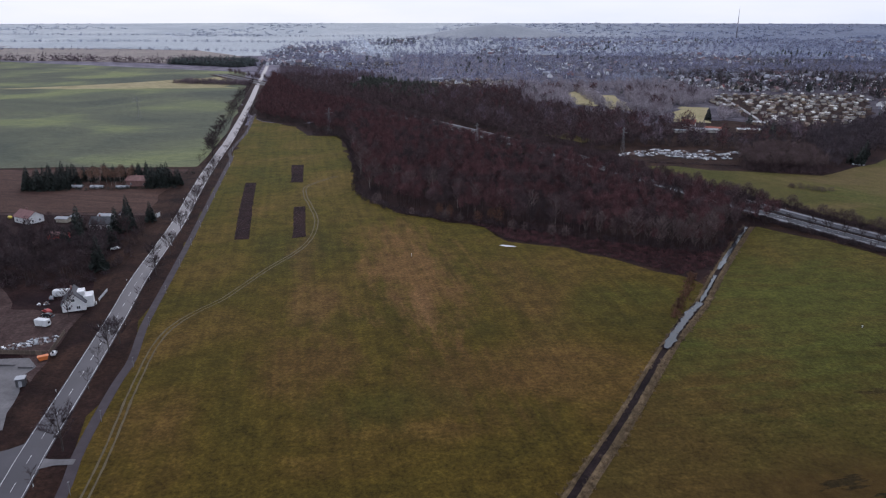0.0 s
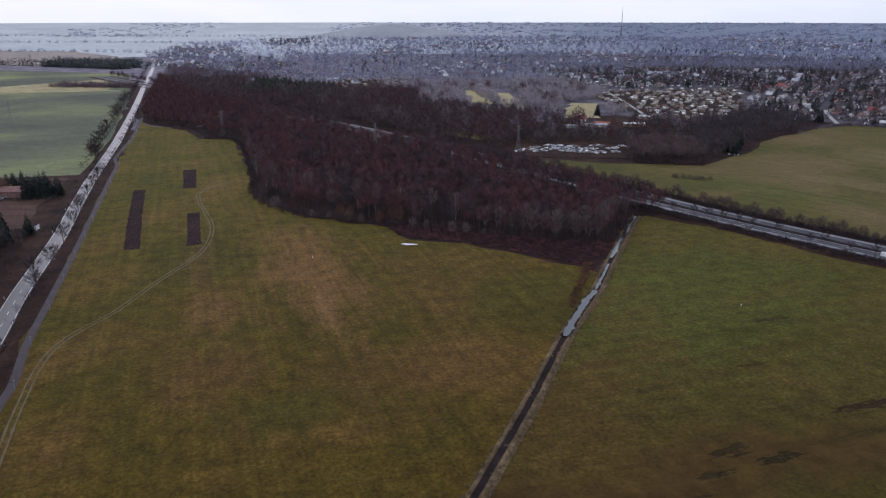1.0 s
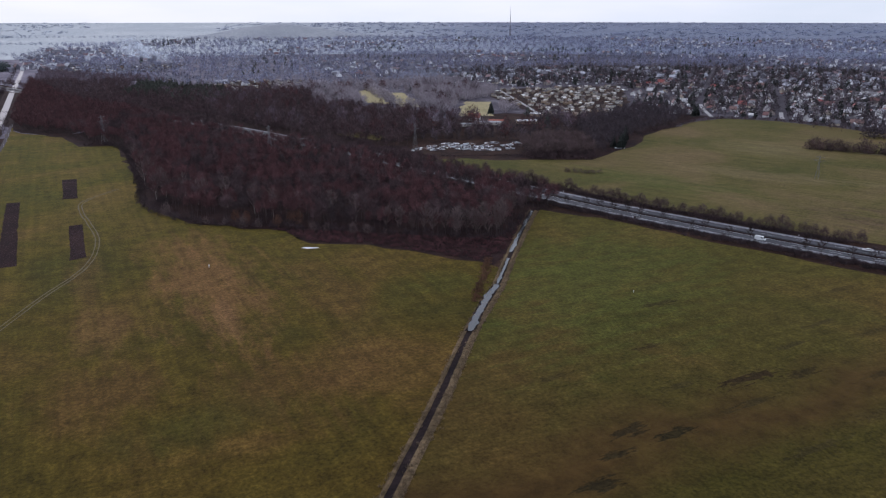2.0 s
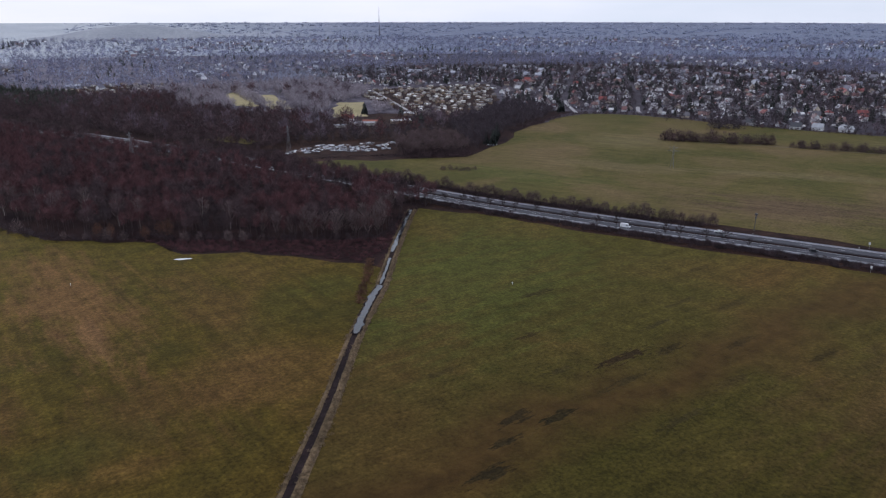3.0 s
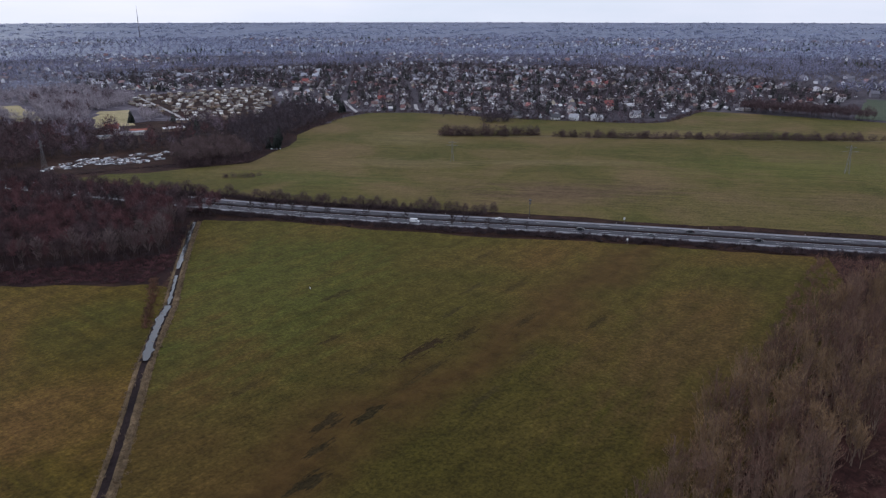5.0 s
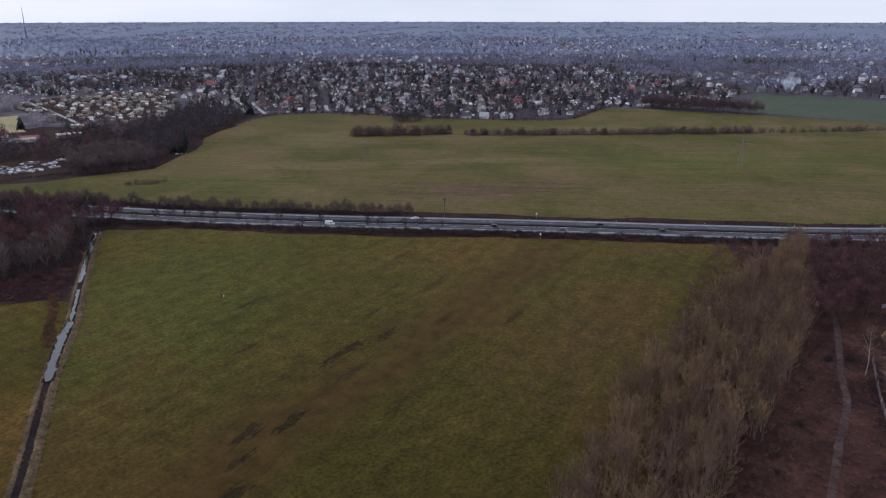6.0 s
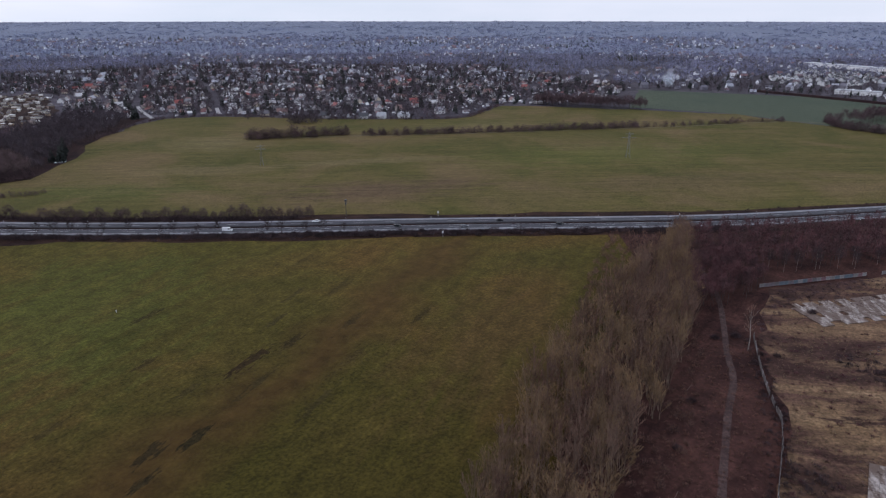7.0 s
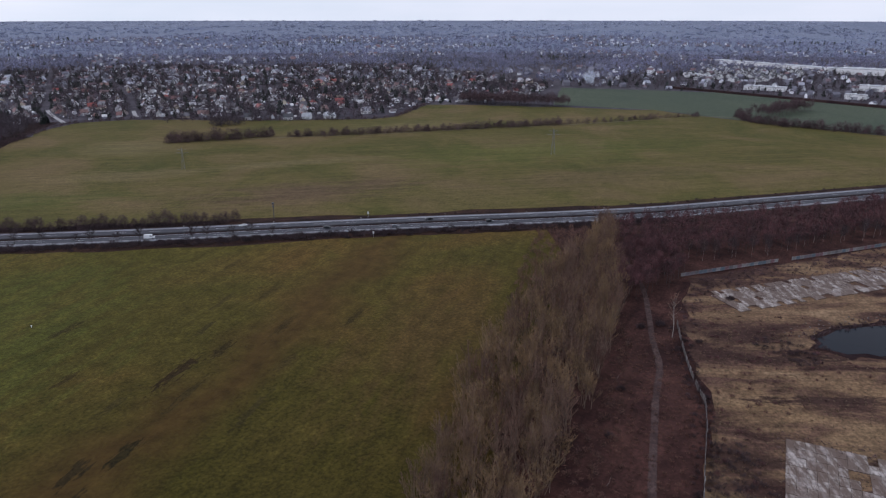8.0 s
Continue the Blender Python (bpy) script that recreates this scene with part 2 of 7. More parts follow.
M["field_north"] = turf("winter_field", [(0.32, (0.061, 0.059, 0.014)), (0.5, (0.091, 0.075, 0.023)), (0.66, (0.125, 0.089, 0.040))], 0.012, 33.5, tone=((0.78,) * 3, (1.22,) * 3), streak=0.9, blots=(
    (395, 262, 34, 95, 48, 0.8, (0.091, 0.059, 0.035)), (380, 420, 24, 70, 40, 0.6, (0.149, 0.111, 0.055)), (298, 424, 30, 80, 33, 0.6, (0.067, 0.076, 0.017)),
    (600, 160, 60, 170, 40, 0.6, (0.083, 0.088, 0.019)), (470, 500, 50, 60, 20, 0.6, (0.133, 0.108, 0.048)), (520, 90, 30, 120, 42, 0.55, (0.102, 0.072, 0.035)), (470, 330, 14, 90, 45, 0.6, (0.149, 0.116, 0.056)), (690, 330, 40, 90, 45, 0.5, (0.144, 0.116, 0.051))))
M["crop"] = turf("winter_crop", [(0.3, (0.050, 0.067, 0.048)), (0.7, (0.070, 0.084, 0.057))], 0.006, 20, streak=0.4)
M["crop_left"] = turf("young_crop", [(0.34, (0.074, 0.084, 0.066)), (0.5, (0.108, 0.116, 0.080)), (0.66, (0.185, 0.205, 0.095))], 0.006, 70, streak=0.6)
M["plough"] = turf("ploughed_soil", [(0.3, (0.058, 0.032, 0.028)), (0.7, (0.084, 0.048, 0.038))], 0.012, 75)
# far soil lightened: distance haze is put into its colour
M["far_plough"] = turf("hazed_ploughed_soil", [(0.3, (0.225, 0.195, 0.19)), (0.7, (0.30, 0.255, 0.235))], 0.006, 90)
# sunlight on the garden plots is put into this pale yellow
M["yellow_field"] = turf("sunlit_yellow_stubble", [(0.3, (0.25, 0.215, 0.115)), (0.7, (0.36, 0.305, 0.18))], 0.02, 30)
M["waste"] = turf("withered_wasteland", [(0.38, (0.040, 0.020, 0.017)), (0.47, (0.088, 0.049, 0.036)), (0.55, (0.150, 0.092, 0.055)), (0.66, (0.190, 0.123, 0.075))], 0.055, 23, tone=((0.60,) * 3, (1.40,) * 3), streak=0.7, grain=0.25, drawn=(1.5, 0.5, 1), blots=(
    (212, -20, 14, 18, 23, 0.7, (0.185, 0.118, 0.064)), (205, -58, 16, 44, 23, 0.75, (0.195, 0.127, 0.072)), (238, -52, 9, 40, 23, 0.7, (0.185, 0.116, 0.066)), (262, -8, 16, 34, 23, 0.85, (0.045, 0.023, 0.020)),
    (178, -12, 12, 14, 23, 0.85, (0.042, 0.022, 0.018)), (330, 0, 12, 60, 45, 0.85, (0.040, 0.020, 0.019)), (190, -40, 3.5, 34, 23, 0.8, (0.050, 0.028, 0.022)), (224, -36, 3.5, 34, 23, 0.85, (0.045, 0.024, 0.020)), (160, -14, 9, 8, 0, 0.6, (0.150, 0.106, 0.051)), (252, -30, 4, 26, 23, 0.85, (0.044, 0.024, 0.020))))
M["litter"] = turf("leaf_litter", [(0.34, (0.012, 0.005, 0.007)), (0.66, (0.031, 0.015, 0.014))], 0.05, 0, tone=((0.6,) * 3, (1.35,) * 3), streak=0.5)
M["weed_floor"] = turf("withered_weed_floor", [(0.34, (0.024, 0.010, 0.010)), (0.66, (0.072, 0.032, 0.026))], 0.06, 83, tone=((0.55,) * 3, (1.4,) * 3))
# needles of the far block lightened, haze put into the green
M["far_pine"] = plain("hazed_pine_needles", (0.070, 0.085, 0.085), 0.9, 0.3, 0.03, island=0.3)
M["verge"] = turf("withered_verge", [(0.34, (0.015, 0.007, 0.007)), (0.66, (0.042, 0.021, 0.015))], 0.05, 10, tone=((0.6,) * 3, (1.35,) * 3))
M["reed"] = turf("dry_reed", [(0.34, (0.072, 0.050, 0.028)), (0.66, (0.155, 0.108, 0.064))], 0.10, 0, tone=((0.6,) * 3, (1.35,) * 3))
M["mud"] = turf("dark_wet_mud", [(0.34, (0.010, 0.007, 0.008)), (0.66, (0.025, 0.016, 0.016))], 0.10, 0)
# haze put into the colour of far ground, strongest on the sun's side
M["hazed_plain"] = turf("hazed_plain", [(0.34, (0.37, 0.40, 0.445)), (0.5, (0.42, 0.445, 0.485)), (0.68, (0.47, 0.49, 0.52))], 0.0035, 0, streak=0.2, tone_ramp=((0.97, -0.24), -1000.0, 700.0, (1.0, 1.0, 1.0), (0.40, 0.425, 0.54)))
# hill ground lightened the same way, haze in its colour
M["hazed_wood_floor"] = turf("hazed_wood_floor", [(0.36, (0.27, 0.285, 0.33)), (0.64, (0.33, 0.345, 0.385))], 0.004, 0, streak=0.2)
# soil colour raised westwards, painting the haze glow over the town
M["town_soil"] = turf("hazed_garden_soil", [(0.34, (0.038, 0.032, 0.038)), (0.55, (0.062, 0.053, 0.060)), (0.72, (0.105, 0.095, 0.100))], 0.03, 0, tone_ramp=((0.97, -0.24), -700.0, 500.0, (2.6, 2.7, 3.1), (1.0, 1.0, 1.1)))
M["asphalt"] = plain("worn_asphalt", (0.044, 0.040, 0.050), 0.45, 0.18, 0.08, fine=30)
M["highway"] = plain("grey_asphalt", (0.028, 0.028, 0.038), 0.78, 0.12, 0.05, fine=30)
M["shoulder"] = plain("pale_concrete_shoulder", (0.15, 0.15, 0.175), 0.65, 0.15, 0.1, fine=20)
M["path"] = plain("old_asphalt_path", (0.056, 0.045, 0.052), 0.85, 0.2, 0.2, fine=20)
M["path"].node_tree.nodes["Principled BSDF"].inputs["Specular IOR Level"].default_value = 0.2
M["asphalt"].node_tree.nodes["Principled BSDF"].inputs["Specular IOR Level"].default_value = 0.26
M["concrete"] = plain("stained_concrete", (0.115, 0.108, 0.115), 0.8, 0.35, 0.15, fine=10)
M["street"] = plain("pale_street_paving", (0.27, 0.26, 0.265), 0.7, 0.2, 0.1, fine=12)
M["paint"] = plain("road_paint", (0.55, 0.55, 0.57), 0.6, 0.15, 1.0)
M["dirt"] = turf("trodden_dirt", [(0.34, (0.052, 0.031, 0.030)), (0.66, (0.080, 0.052, 0.049))], 0.1, 10)
M["track"] = plain("pale_wheel_track", (0.092, 0.070, 0.032), 0.9, 0.25, 0.3)
M["pond"] = water("dark_pond_water", (0.010, 0.012, 0.018), 0.06)
M["pond"].node_tree.nodes["Principled BSDF"].inputs["Specular IOR Level"].default_value = 0.07
M["pond"].node_tree.nodes["Principled BSDF"].inputs["IOR"].default_value = 1.33
M["water"] = water("still_water", (0.012, 0.014, 0.018), 0.04)
M["bark"] = plain("grey_brown_bark", (0.060, 0.045, 0.041), 0.9, 0.3, 1.0, per_object=0.25)
M["pale_bark"] = plain("pale_bark", (0.30, 0.265, 0.24), 0.85, 0.3, 1.0)
M["strip_bark"] = plain("pale_brown_bark", (0.19, 0.135, 0.10), 0.9, 0.3, 1.0, per_object=0.25)
M["twig"] = plain("red_brown_twigs", (0.090, 0.036, 0.040), 0.9, 0.62, 0.17, fine=0.25, island=0.25, per_object=0.15)
M["twig_dark"] = plain("dark_twigs", (0.048, 0.030, 0.034), 0.9, 0.5, 0.17, fine=0.25, island=0.25, per_object=0.15)
M["twig_grey"] = plain("grey_twigs", (0.190, 0.112, 0.080), 0.9, 0.3, 0.11, fine=0.25, island=0.5, per_object=0.2)
M["twig_olive"] = plain("olive_twigs", (0.245, 0.155, 0.082), 0.9, 0.3, 0.11, fine=0.25, island=0.5, per_object=0.25)
M["twig_brown"] = plain("brown_twigs", (0.135, 0.070, 0.052), 0.9, 0.3, 0.11, fine=0.25, island=0.5, per_object=0.25)
M["twig_pale"] = plain("pale_grey_twigs", (0.165, 0.118, 0.114), 0.9, 0.3, 0.11, fine=0.25, island=0.5, per_object=0.2)
M["twig_mauve"] = plain("mauve_twigs", (0.058, 0.042, 0.052), 0.9, 0.4, 0.09, fine=0.2, island=0.5)
M["twig_wood"] = plain("pale_mauve_twigs", (0.128, 0.092, 0.112), 0.9, 0.5, 0.10, fine=0.25, island=0.5)
# distant twigs carry painted haze: paler, bluer copies by bearing and distance
M["twig_far"] = plain("hazed_far_twigs", (0.205, 0.208, 0.305), 0.9, 0.4, 0.006, fine=0.3, island=0.2)
M["twig_horizon"] = plain("hazed_horizon_twigs", (0.42, 0.45, 0.53), 0.9, 0.25, 0.01, fine=0.3, island=0.2)
M["twig_distance"] = plain("hazed_distant_twigs", (0.255, 0.28, 0.385), 0.9, 0.3, 0.004, fine=0.3, island=0.12)
M["twig_middle"] = plain("hazed_middle_twigs", (0.33, 0.35, 0.45), 0.9, 0.3, 0.006, fine=0.3, island=0.2)
M["twig_copse"] = plain("warm_brown_twigs", (0.118, 0.078, 0.078), 0.9, 0.5, 0.12, fine=0.3, island=0.3)
M["twig_silver"] = plain("silver_mauve_twigs", (0.315, 0.275, 0.305), 0.9, 0.35, 0.08, fine=0.3, island=0.3)
M["twig_hedge"] = plain("brown_mauve_hedge_twigs", (0.078, 0.046, 0.051), 0.9, 0.5, 0.14, fine=0.3, island=0.3)
M["twig_rust"] = plain("rusty_leaves", (0.125, 0.056, 0.034), 0.9, 0.2, 0.05, island=0.4)
M["reed_blade"] = plain("reed_blades", (0.19, 0.135, 0.085), 0.9, 0.3, 0.05, island=0.5)
M["rust_blade"] = plain("rusty_reed_blades", (0.13, 0.065, 0.040), 0.9, 0.3, 0.05, island=0.5)
M["needle"] = plain("dark_needles", (0.022, 0.030, 0.026), 0.8, 0.3, 0.05, island=0.5, per_object=0.2)
M["pine"] = plain("pine_needles", (0.038, 0.046, 0.034), 0.8, 0.3, 0.05, island=0.4)
M["wall"] = choice("rendered_walls", [(0.62, 0.60, 0.60), (0.34, 0.30, 0.28), (0.78, 0.77, 0.78), (0.24, 0.21, 0.21), (0.66, 0.58, 0.46), (0.80, 0.79, 0.79), (0.46, 0.43, 0.43), (0.72, 0.71, 0.72)])
M["white_wall"] = plain("white_render", (0.74, 0.74, 0.75), 0.7, 0.12, 0.4)
M["roof"] = choice("tiled_roofs", [(0.12, 0.105, 0.12), (0.17, 0.075, 0.072), (0.15, 0.13, 0.14), (0.27, 0.062, 0.055), (0.10, 0.09, 0.105), (0.36, 0.36, 0.40), (0.14, 0.085, 0.085), (0.20, 0.19, 0.21), (0.11, 0.10, 0.115), (0.48, 0.47, 0.49), (0.21, 0.12, 0.11)], 0.55)
M["hut_roof"] = choice("hut_roofs", [(0.30, 0.28, 0.27), (0.11, 0.10, 0.105), (0.60, 0.58, 0.56), (0.20, 0.13, 0.10), (0.14, 0.12, 0.12), (0.42, 0.38, 0.34), (0.10, 0.09, 0.095), (0.72, 0.71, 0.70), (0.16, 0.12, 0.11)])
M["hut_wall"] = choice("hut_walls", [(0.30, 0.22, 0.15), (0.45, 0.40, 0.33), (0.20, 0.15, 0.12), (0.55, 0.52, 0.48)])
M["red_roof"] = plain("red_clay_tiles", (0.30, 0.085, 0.055), 0.75, 0.25, 0.6)
M["mauve_roof"] = plain("faded_red_tiles", (0.19, 0.090, 0.090), 0.75, 0.2, 0.6)
M["slate"] = plain("dark_slate", (0.050, 0.050, 0.060), 0.55, 0.2, 0.8)
M["grey_roof"] = plain("grey_sheet_roof", (0.33, 0.34, 0.37), 0.5, 0.2, 0.3)
M["brick"] = plain("old_red_brick", (0.21, 0.115, 0.105), 0.85, 0.3, 0.5)
M["glass"] = plain("dark_window_glass", (0.025, 0.028, 0.034), 0.12, 0.1, 1.0)
M["white"] = plain("white_sheet", (0.70, 0.71, 0.73), 0.45, 0.12, 0.5)
M["timber"] = plain("weathered_timber", (0.13, 0.095, 0.075), 0.85, 0.3, 1.5, per_object=0.3)
M["steel"] = plain("galvanised_steel", (0.36, 0.37, 0.39), 0.45, 0.15, 1.0, 0.6)
M["dark_steel"] = plain("dark_steel", (0.10, 0.10, 0.11), 0.5, 0.15, 1.0, 0.4)
M["pylon"] = plain("dull_grey_steel", (0.20, 0.20, 0.21), 0.6, 0.15, 1.0, 0.2)
M["orange"] = plain("orange_paint", (0.62, 0.17, 0.04), 0.5, 0.15, 1.0)
M["red_paint"] = plain("red_paint", (0.42, 0.05, 0.045), 0.5, 0.15, 1.0)
M["yellow_paint"] = plain("yellow_paint", (0.62, 0.50, 0.07), 0.5, 0.15, 1.0)
M["rubber"] = plain("black_rubber", (0.02, 0.02, 0.02), 0.8, 0.1, 2.0)
M["car_white"] = plain("white_car_paint", (0.75, 0.76, 0.78), 0.25, 0.05, 1.0)
M["car_grey"] = plain("grey_car_paint", (0.16, 0.17, 0.19), 0.25, 0.05, 1.0, 0.3)
M["car_dark"] = plain("black_car_paint", (0.02, 0.021, 0.025), 0.22, 0.05, 1.0)
M["slab"] = choice("weathered_concrete_slabs", [(0.27, 0.235, 0.215), (0.23, 0.19, 0.175), (0.34, 0.30, 0.28), (0.25, 0.21, 0.19), (0.30, 0.26, 0.24), (0.19, 0.15, 0.135)], 0.85, "object", 0.45, 0.5)
M["panel"] = choice("concrete_wall_panels", [(0.20, 0.185, 0.185), (0.13, 0.12, 0.125), (0.25, 0.235, 0.235), (0.15, 0.13, 0.145), (0.11, 0.14, 0.17), (0.19, 0.165, 0.155), (0.18, 0.10, 0.11)], 0.8, "object", 0.35, 1.2)


def stained(m, col, scale, low, high):
    """Moss and dirt lying in blotches over a surface."""
    n, l = m.node_tree.nodes, m.node_tree.links
    b = n["Principled BSDF"]
    was = b.inputs["Base Color"].links[0].from_socket
    edge = ramp(n, [(low, (0.0,) * 3), (high, (0.92,) * 3)])
    l.new(tex(n, l, scale, 9, (0.5, 1.6, 1), 17, "World", 0.78), edge.inputs["Fac"])
    l.new(blend(n, l, "MIX", edge.outputs["Color"], was, col), b.inputs["Base Color"])


stained(M["slab"], (0.095, 0.060, 0.045), 0.16, 0.43, 0.52)
stained(M["slab"], (0.060, 0.036, 0.030), 0.55, 0.54, 0.66)
M["rubble"] = plain("dark_rubble", (0.13, 0.11, 0.105), 0.9, 0.4, 0.4)
M["old_panel"] = choice("mossy_fence_panels", [(0.11, 0.095, 0.095), (0.075, 0.062, 0.062), (0.20, 0.18, 0.18), (0.095, 0.08, 0.075)], 0.9, "object", 0.35, 1.2)


def smoke_material():
    m, n, l, b = nodes_of("thin_smoke")
    b.inputs["Base Color"].default_value = (0.72, 0.77, 0.85, 1)
    b.inputs["Roughness"].default_value = 1.0
    r = ramp(n, [(0.38, (0.0,) * 3), (0.75, (0.36,) * 3)])
    l.new(tex(n, l, 0.06, 6), r.inputs["Fac"])
    l.new(r.outputs["Color"], b.inputs["Alpha"])
    return m


M["smoke"] = smoke_material()

# ---------------------------------------------------------------- mesh tools
rng = np.random.default_rng(7)


def smooth01(t):
    t = np.clip(t, 0, 1)
    return t * t * (3 - 2 * t)


def rise(x, y):
    """Height of the land: level, then raised far out to fit the camera's horizon line."""
    d = np.hypot(x, y)
    return 74.0 * np.clip((d - 2300) / 2600, 0, 1) ** 1.5


def mesh_of(name, verts, faces, mats=(), index=None, smooth=False):
    me = bpy.data.meshes.new(name)
    me.from_pydata([tuple(v) for v in verts], [], [tuple(f) for f in faces])
    for m in mats:
        me.materials.append(m)
    if index is not None:
        me.polygons.foreach_set("material_index", np.asarray(index, np.int32))
    if smooth:
        me.polygons.foreach_set("use_smooth", [True] * len(me.polygons))
    me.update()
    return me


def part(name, bm, material, parent, label=""):
    me = bpy.data.meshes.new(name)
    bm.to_mesh(me)
    bm.free()
    me.materials.append(material)
    ob = new(name, me)
    ob.parent = parent
    return tagged(ob, label)


def piece(name, me, parent, m=None, label=""):
    ob = new(name, me)
    ob.parent = parent
    if m is not None:
        ob.matrix_basis = m
    return tagged(ob, label)


def inside(px, py, poly):
    """Which of the points lie inside the outline."""
    res = np.zeros(np.shape(px), bool)
    n = len(poly)
    for i in range(n):
        (x1, y1), (x2, y2) = poly[i], poly[(i + 1) % n]
        if y1 == y2:
            continue
        cross = ((y1 > py) != (y2 > py)) & (px < (x2 - x1) * (py - y1) / (y2 - y1) + x1)
        res ^= cross
    return res


def scatter(poly, spacing, jitter=0.45, seed=1):
    """Points about spacing apart inside an outline."""
    r = np.random.default_rng(seed)
    p = np.array(poly, float)
    xs = np.arange(p[:, 0].min(), p[:, 0].max(), spacing)
    ys = np.arange(p[:, 1].min(), p[:, 1].max(), spacing)
    gx, gy = np.meshgrid(xs, ys)
    gx = gx.ravel() + r.uniform(-jitter, jitter, gx.size) * spacing
    gy = gy.ravel() + r.uniform(-jitter, jitter, gy.size) * spacing
    k = inside(gx, gy, poly)
    return np.stack([gx[k], gy[k]], 1)


def ragged(poly, step=12.0, amount=1.5, seed=1):
    """The outline with more corners, each a little out of line."""
    r = np.random.default_rng(seed)
    out = []
    for i in range(len(poly)):
        a, b = np.array(poly[i], float), np.array(poly[(i + 1) % len(poly)], float)
        n = max(1, int(np.hypot(*(b - a)) / step))
        for k in range(n):
            q = a + (b - a) * k / n
            out.append(tuple(q + r.normal(0, amount, 2)))
    return out


def sheet(name, poly, z, material, label, category="ground", step=12.0, amount=1.5, seed=1):
    """A level sheet of land with an uneven edge, cut into facets."""
    bm = bmesh.new()
    pts = ragged(poly, step, amount, seed) if amount else poly
    bm.faces.new([bm.verts.new((x, y, z + float(rise(x, y)))) for x, y in pts])
    bmesh.ops.triangulate(bm, faces=bm.faces[:])
    bm.normal_update()
    for f in bm.faces:
        if f.normal.z < 0:
            f.normal_flip()
    me = bpy.data.meshes.new(name)
    bm.to_mesh(me)
    bm.free()
    me.materials.append(material)
    return tagged(new(name, me), label, category, kind="structure")


def along(line, step):
    """Points and sideways directions every step metres along a smooth curve through the corners."""
    p = np.array(line, float)
    q = [p[0]]
    for i in range(len(p) - 1):
        p0, p1, p2, p3 = p[max(i - 1, 0)], p[i], p[i + 1], p[min(i + 2, len(p) - 1)]
        for t in np.linspace(0, 1, 17)[1:]:
            q.append(0.5 * (2 * p1 + (p2 - p0) * t + (2 * p0 - 5 * p1 + 4 * p2 - p3) * t ** 2 + (3 * p1 - p0 - 3 * p2 + p3) * t ** 3))
    q = np.array(q)
    d = np.r_[0, np.cumsum(np.hypot(*np.diff(q, axis=0).T))]
    s = np.arange(0, d[-1], step)
    c = np.stack([np.interp(s, d, q[:, 0]), np.interp(s, d, q[:, 1])], 1)
    g = np.gradient(c, axis=0)
    g /= np.hypot(*g.T)[:, None]
    return c, np.stack([g[:, 1], -g[:, 0]], 1), g


def ribbon_mesh(name, line, profile, material, step=8.0, wobble=0.0, seed=3):
    """A strip along a curve; profile: (offset to the right, height) across it."""
    c, side, _ = along(line, step)
    r = np.random.default_rng(seed)
    verts, faces, k = [], [], len(profile)
    for (x, y), (sx, sy) in zip(c, side):
        for o, h in profile:
            o2 = o + (r.normal(0, wobble) if wobble else 0)
            X, Y = x + sx * o2, y + sy * o2
            verts.append((X, Y, h + float(rise(X, Y))))
    for i in range(len(c) - 1):
        for j in range(k - 1):
            a = i * k + j
            faces.append((a, a + 1, a + k + 1, a + k))
    me = mesh_of(name, verts, [f[::-1] for f in faces], [material])
    if len(me.polygons) and me.polygons[0].normal.z < 0:
        me.flip_normals()
    return me


def ribbon(name, line, profile, material, label, category, step=8.0, wobble=0.0, parent=None):
    ob = new(name, ribbon_mesh(name, line, profile, material, step, wobble))
    if parent is not None:
        ob.parent = parent
        return tagged(ob, label)
    return tagged(ob, label, category, kind="structure")


# ---- tree shapes: vertex and face lists, material 0 wood, 1 twigs


class Shape:
    def __init__(self):
        self.v, self.f, self.m = [], [], []

    def limb(self, a, b, ra, rb, sides=3, mat=0):
        a, b = np.array(a, float), np.array(b, float)
        d = b - a
        d /= max(np.linalg.norm(d), 1e-6)
        u = np.cross(d, (0.3, 0.9, 0.2) if abs(d[2]) > 0.8 else (0, 0, 1))
        u /= np.linalg.norm(u)
        w = np.cross(d, u)
        n = len(self.v)
        for q, r in ((a, ra), (b, rb)):
            for k in range(sides):
                t = 2 * math.pi * k / sides
                self.v.append(tuple(q + r * (math.cos(t) * u + math.sin(t) * w)))
        for k in range(sides):
            j = (k + 1) % sides
            self.f.append((n + k, n + j, n + sides + j, n + sides + k))
            self.m.append(mat)

    def sliver(self, a, b, width, r, mat=1):
        a, b = np.array(a, float), np.array(b, float)
        s = np.cross(b - a, r.normal(size=3))
        s *= width / 2 / max(np.linalg.norm(s), 1e-6)
        n = len(self.v)
        self.v += [tuple(a - s), tuple(a + s), tuple(b)]
        self.f.append((n, n + 1, n + 2))
        self.m.append(mat)

    def arrays(self):
        return np.array(self.v), self.f, np.array(self.m)


